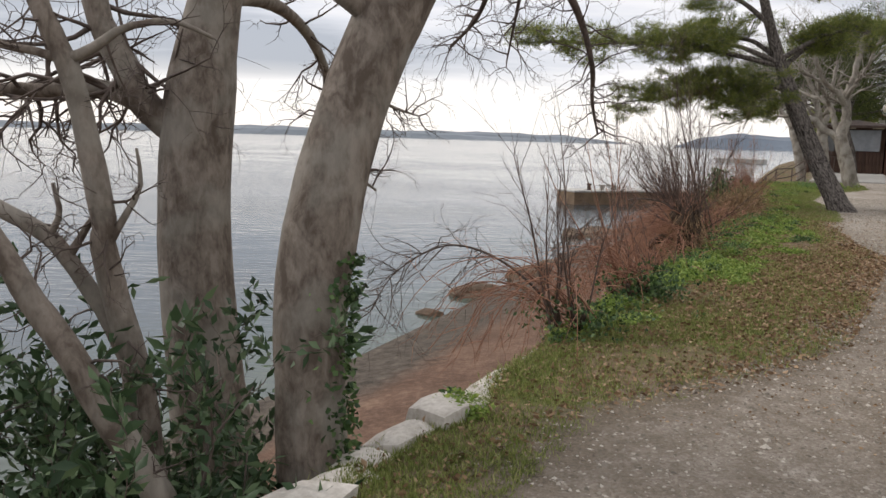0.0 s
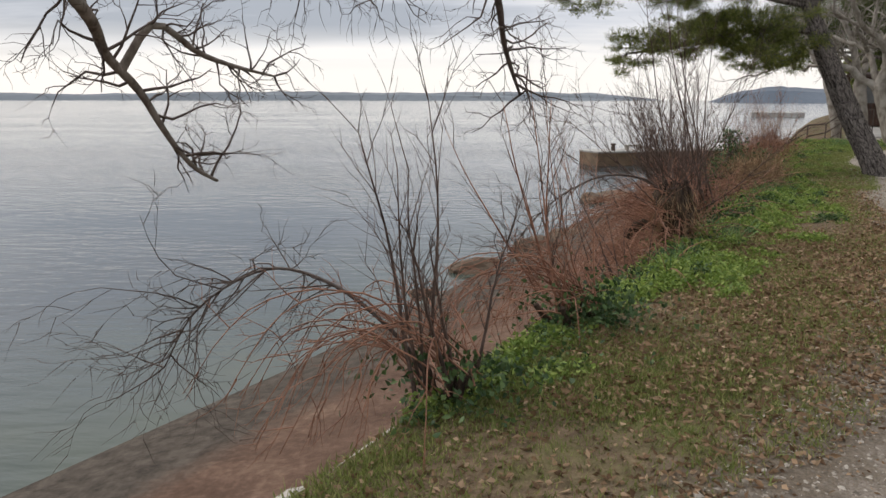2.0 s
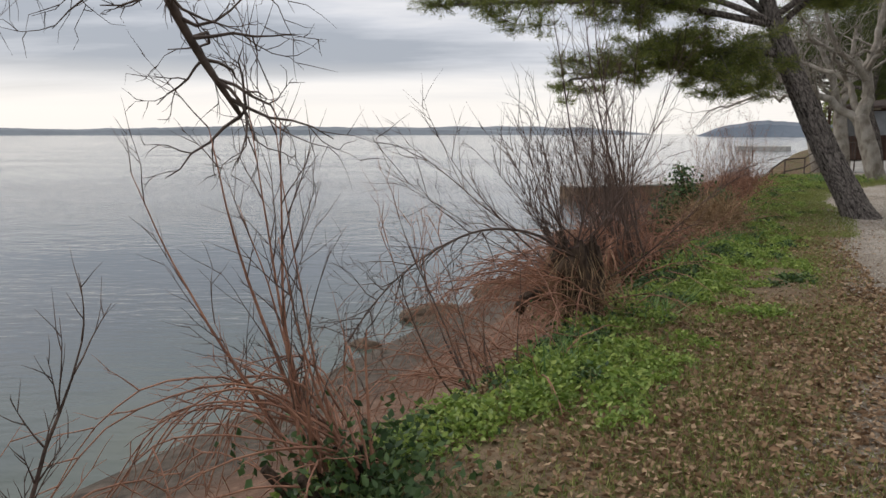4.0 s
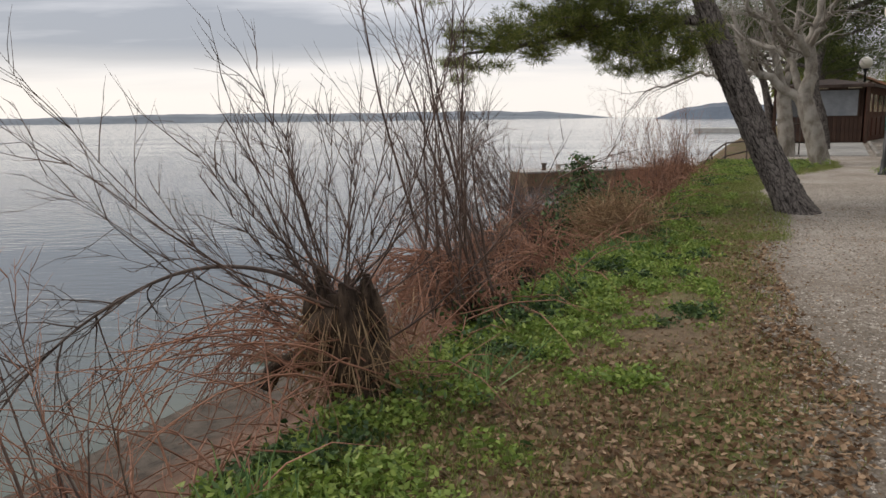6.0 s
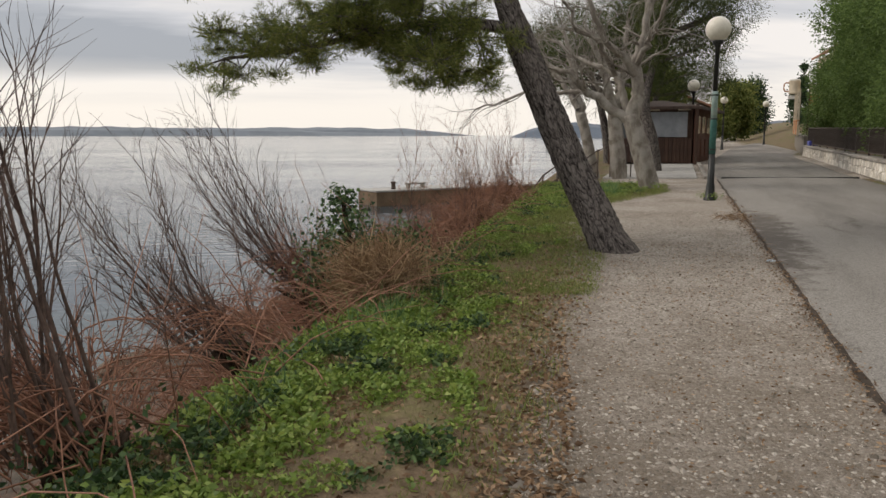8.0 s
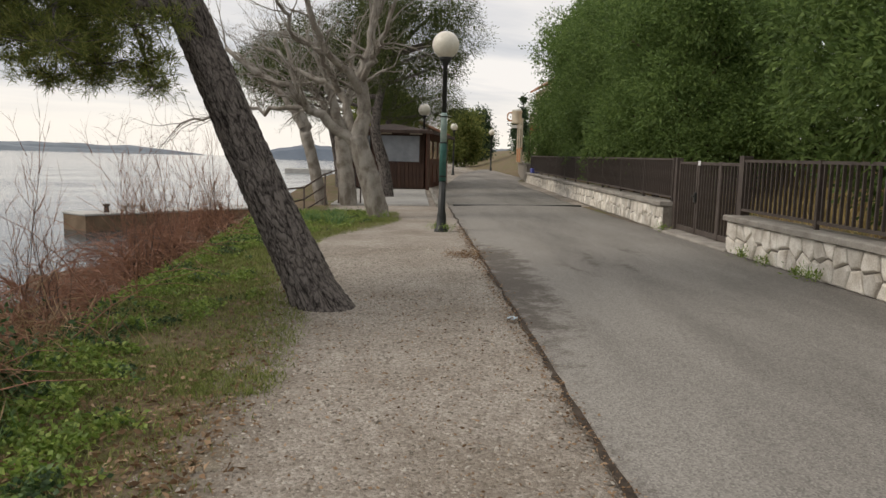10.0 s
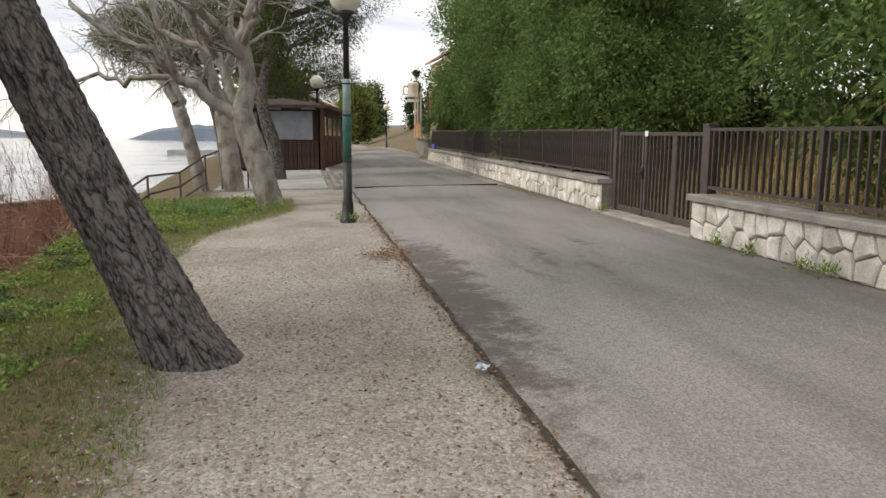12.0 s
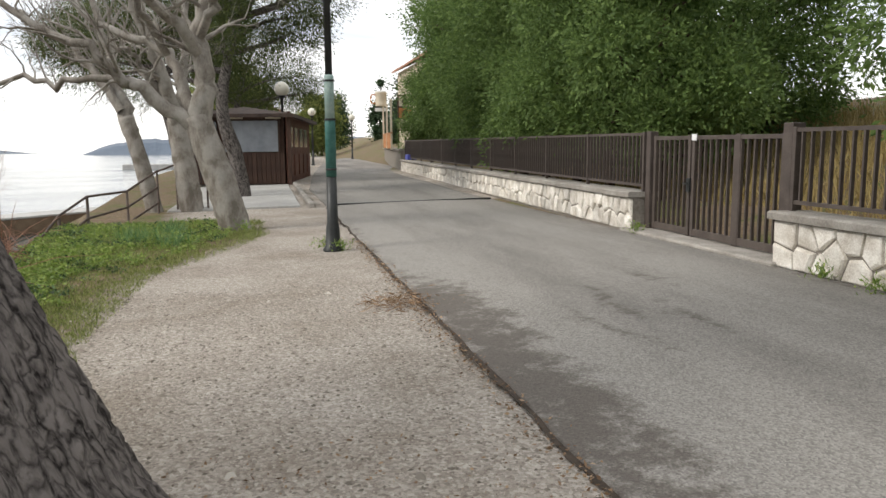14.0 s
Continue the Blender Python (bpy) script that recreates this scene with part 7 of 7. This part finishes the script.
    pl = [tuple(W(a, rng.uniform(lin(a, GRASS_EDGE), 1.4), 0.006)) for a in sq]
    tagged(part("path_leaves", leaves("path_leaves", pl, rng.normal(0, 1, (n, 3)) * np.array([1, 1, 0.2]), rng.uniform(0.010, 0.036, n), rng.uniform(0.006, 0.018, n), M_LITTER, 0.2, 11), M_LITTER), "scattered dead leaves on the gravel path", "leaves", kind="stuff")
    # dry grass behind the gate
    n = 15000
    sv_ = np.stack([rng.uniform(19, 35, n), rng.uniform(7.4, 13, n)], 1)
    pl = [W(a, b, min(2.2, (b - 7) * 0.28)) for a, b in sv_]
    tagged(part("dry_grass", leaves("dry_grass", [tuple(q) for q in pl], rng.normal(0, 0.3, (n, 3)) + np.array([0, 0, 1]), rng.uniform(0.25, 0.6, n), rng.uniform(0.012, 0.03, n), M_DRYGRASS, 0.1, 10), M_DRYGRASS), "tall dry yellow grass behind the gate", "grass", kind="stuff")


M_WEED = leafy("weed_leaf", (0.11, 0.18, 0.035), (0.21, 0.31, 0.06), (0.37, 0.45, 0.12), 0.5, 0.35)
M_REED = leafy("long_grass_blade", (0.08, 0.16, 0.06), (0.14, 0.25, 0.09), (0.28, 0.40, 0.16), 0.5, 0.35)
M_SOIL = plain("dark_soil", (0.025, 0.018, 0.012), (0.075, 0.055, 0.04), 9, 0.95, 0.6)
scatter_cover()


def weed_tuft(s, v, z, seed, label):
    rng = np.random.default_rng(seed)
    n = 110
    pl = rng.normal(0, 1, (n, 3)) * np.array([0.09, 0.05, 0.04]) + np.array([0, 0, 0.08])
    q = W(s, v, z)
    return tagged(part("weed_tuft", leaves("weed_tuft", pl, rng.normal(0, 0.6, (n, 3)) + np.array([0, 0, 0.7]), rng.uniform(0.03, 0.08, n), rng.uniform(0.008, 0.02, n), M_WEED, 0.15, seed), M_WEED, at=Matrix.Translation(q)), label, "weed", kind="stuff")


for k, (s, v) in enumerate([(21.9, 5.12), (20.6, 5.12), (22.5, 5.1), (26.3, 5.2), (18.9, 5.1), (26.2, 1.15), (26.4, 0.95), (28.9, -0.1), (20.9, 5.08)]):
    weed_tuft(s, v, 0.0, 400 + k, "small green weed growing from the crack")
for k, (s, v, z, n, rx) in enumerate([(15.85, -2.0, 0.12, 3400, 0.2), (10.7, -2.0, 0.0, 500, 0.22), (17.6, -2.4, -0.1, 1500, 0.4)]):
    _r = np.random.default_rng(500 + k)
    pl = _r.normal(0, 1, (n, 3)) * np.array([rx, rx, 0.12]) + np.array([0, 0, 0.12])
    tagged(part("straw_clump", leaves("straw_clump", pl, _r.normal(0, 0.8, (n, 3)) + np.array([-0.3, 0, 0.2]), _r.uniform(0.12, 0.4, n), _r.uniform(0.004, 0.010, n), M_STRAW, 0.1, 5), M_STRAW, at=Matrix.Translation(W(s, v, z))), "matted brown dead grass on the bank", "grass", kind="stuff")
q = W(22.75, 1.3)
_r = np.random.default_rng(3)
tagged(part("dry_clump", leaves("dry_clump", _r.normal(0, 1, (500, 3)) * np.array([0.16, 0.16, 0.03]) + np.array([0, 0, 0.03]), _r.normal(0, 1, (500, 3)) * np.array([1, 1, 0.4]), _r.uniform(0.04, 0.12, 500), _r.uniform(0.004, 0.012, 500), M_LITTER, 0.1, 5), M_LITTER, at=Matrix.Translation(q)), "clump of dry brown pine needles at the road edge", "needles", kind="stuff")
pb = bmesh.new()
bmesh.ops.create_grid(pb, x_segments=6, y_segments=5, size=0.5)
for q in pb.verts:
    q.co = Vector((q.co.x * 0.11, q.co.y * 0.07, 0.012 + 0.02 * noise.noise(q.co * 4)))
bmesh.ops.solidify(pb, geom=pb.faces[:], thickness=0.002)
tagged(part("wrapper", pb, M_PAPER, at=Matrix.Translation(LAY @ Vector((10.085, 15.703, 0.012))) @ pose(0, 0, 0, 0, 0, 35)), "crumpled pale blue wrapper on the gravel", "litter")


# ---------- fences and facing stones ----------
fence_run("garden_fence", WF_M, WF_L, WALL_H + 0.06, WALL_H + 0.86, 0.135, 0.17, "brown steel bar fence on the rubble wall").matrix_basis = WF_M
fence_run("garden_fence", WN_M, WN_L, WALL_H + 0.06, WALL_H + 0.86, 0.135, 0.17, "brown steel bar fence on the rubble wall").matrix_basis = WN_M


def face_wall(wall, length, height, size, seed, cut=None):
    rng = np.random.default_rng(seed)
    rest_v, rest_f = [], []
    for poly in rubble(length, height, size, seed):
        cx = sum(q[0] for q in poly) / len(poly)
        V, Fc = stone_mesh(poly, rng.uniform(0.015, 0.045), 0.016, rng)
        V = [(x, y, z) for x, y, z in V]
        if cut is None or cut(cx):
            me = mesh_of("stone", V, Fc, M_STONE)
            part("stone", me, M_STONE, wall)
        else:
            o = len(rest_v)
            rest_v += V
            rest_f += [tuple(o + i for i in f) for f in Fc]
    if rest_v:
        ob = part("stone_rest", mesh_of("stone_rest", rest_v, rest_f, M_STONE), M_STONE, wall)
        ob["kind"] = "stuff"


face_wall(wall_far, WF_L, WALL_H - 0.08, 0.24, 5, lambda x: x > WF_L - 18)
face_wall(wall_near, WN_L, WALL_H - 0.08, 0.27, 6, lambda x: x < 12)
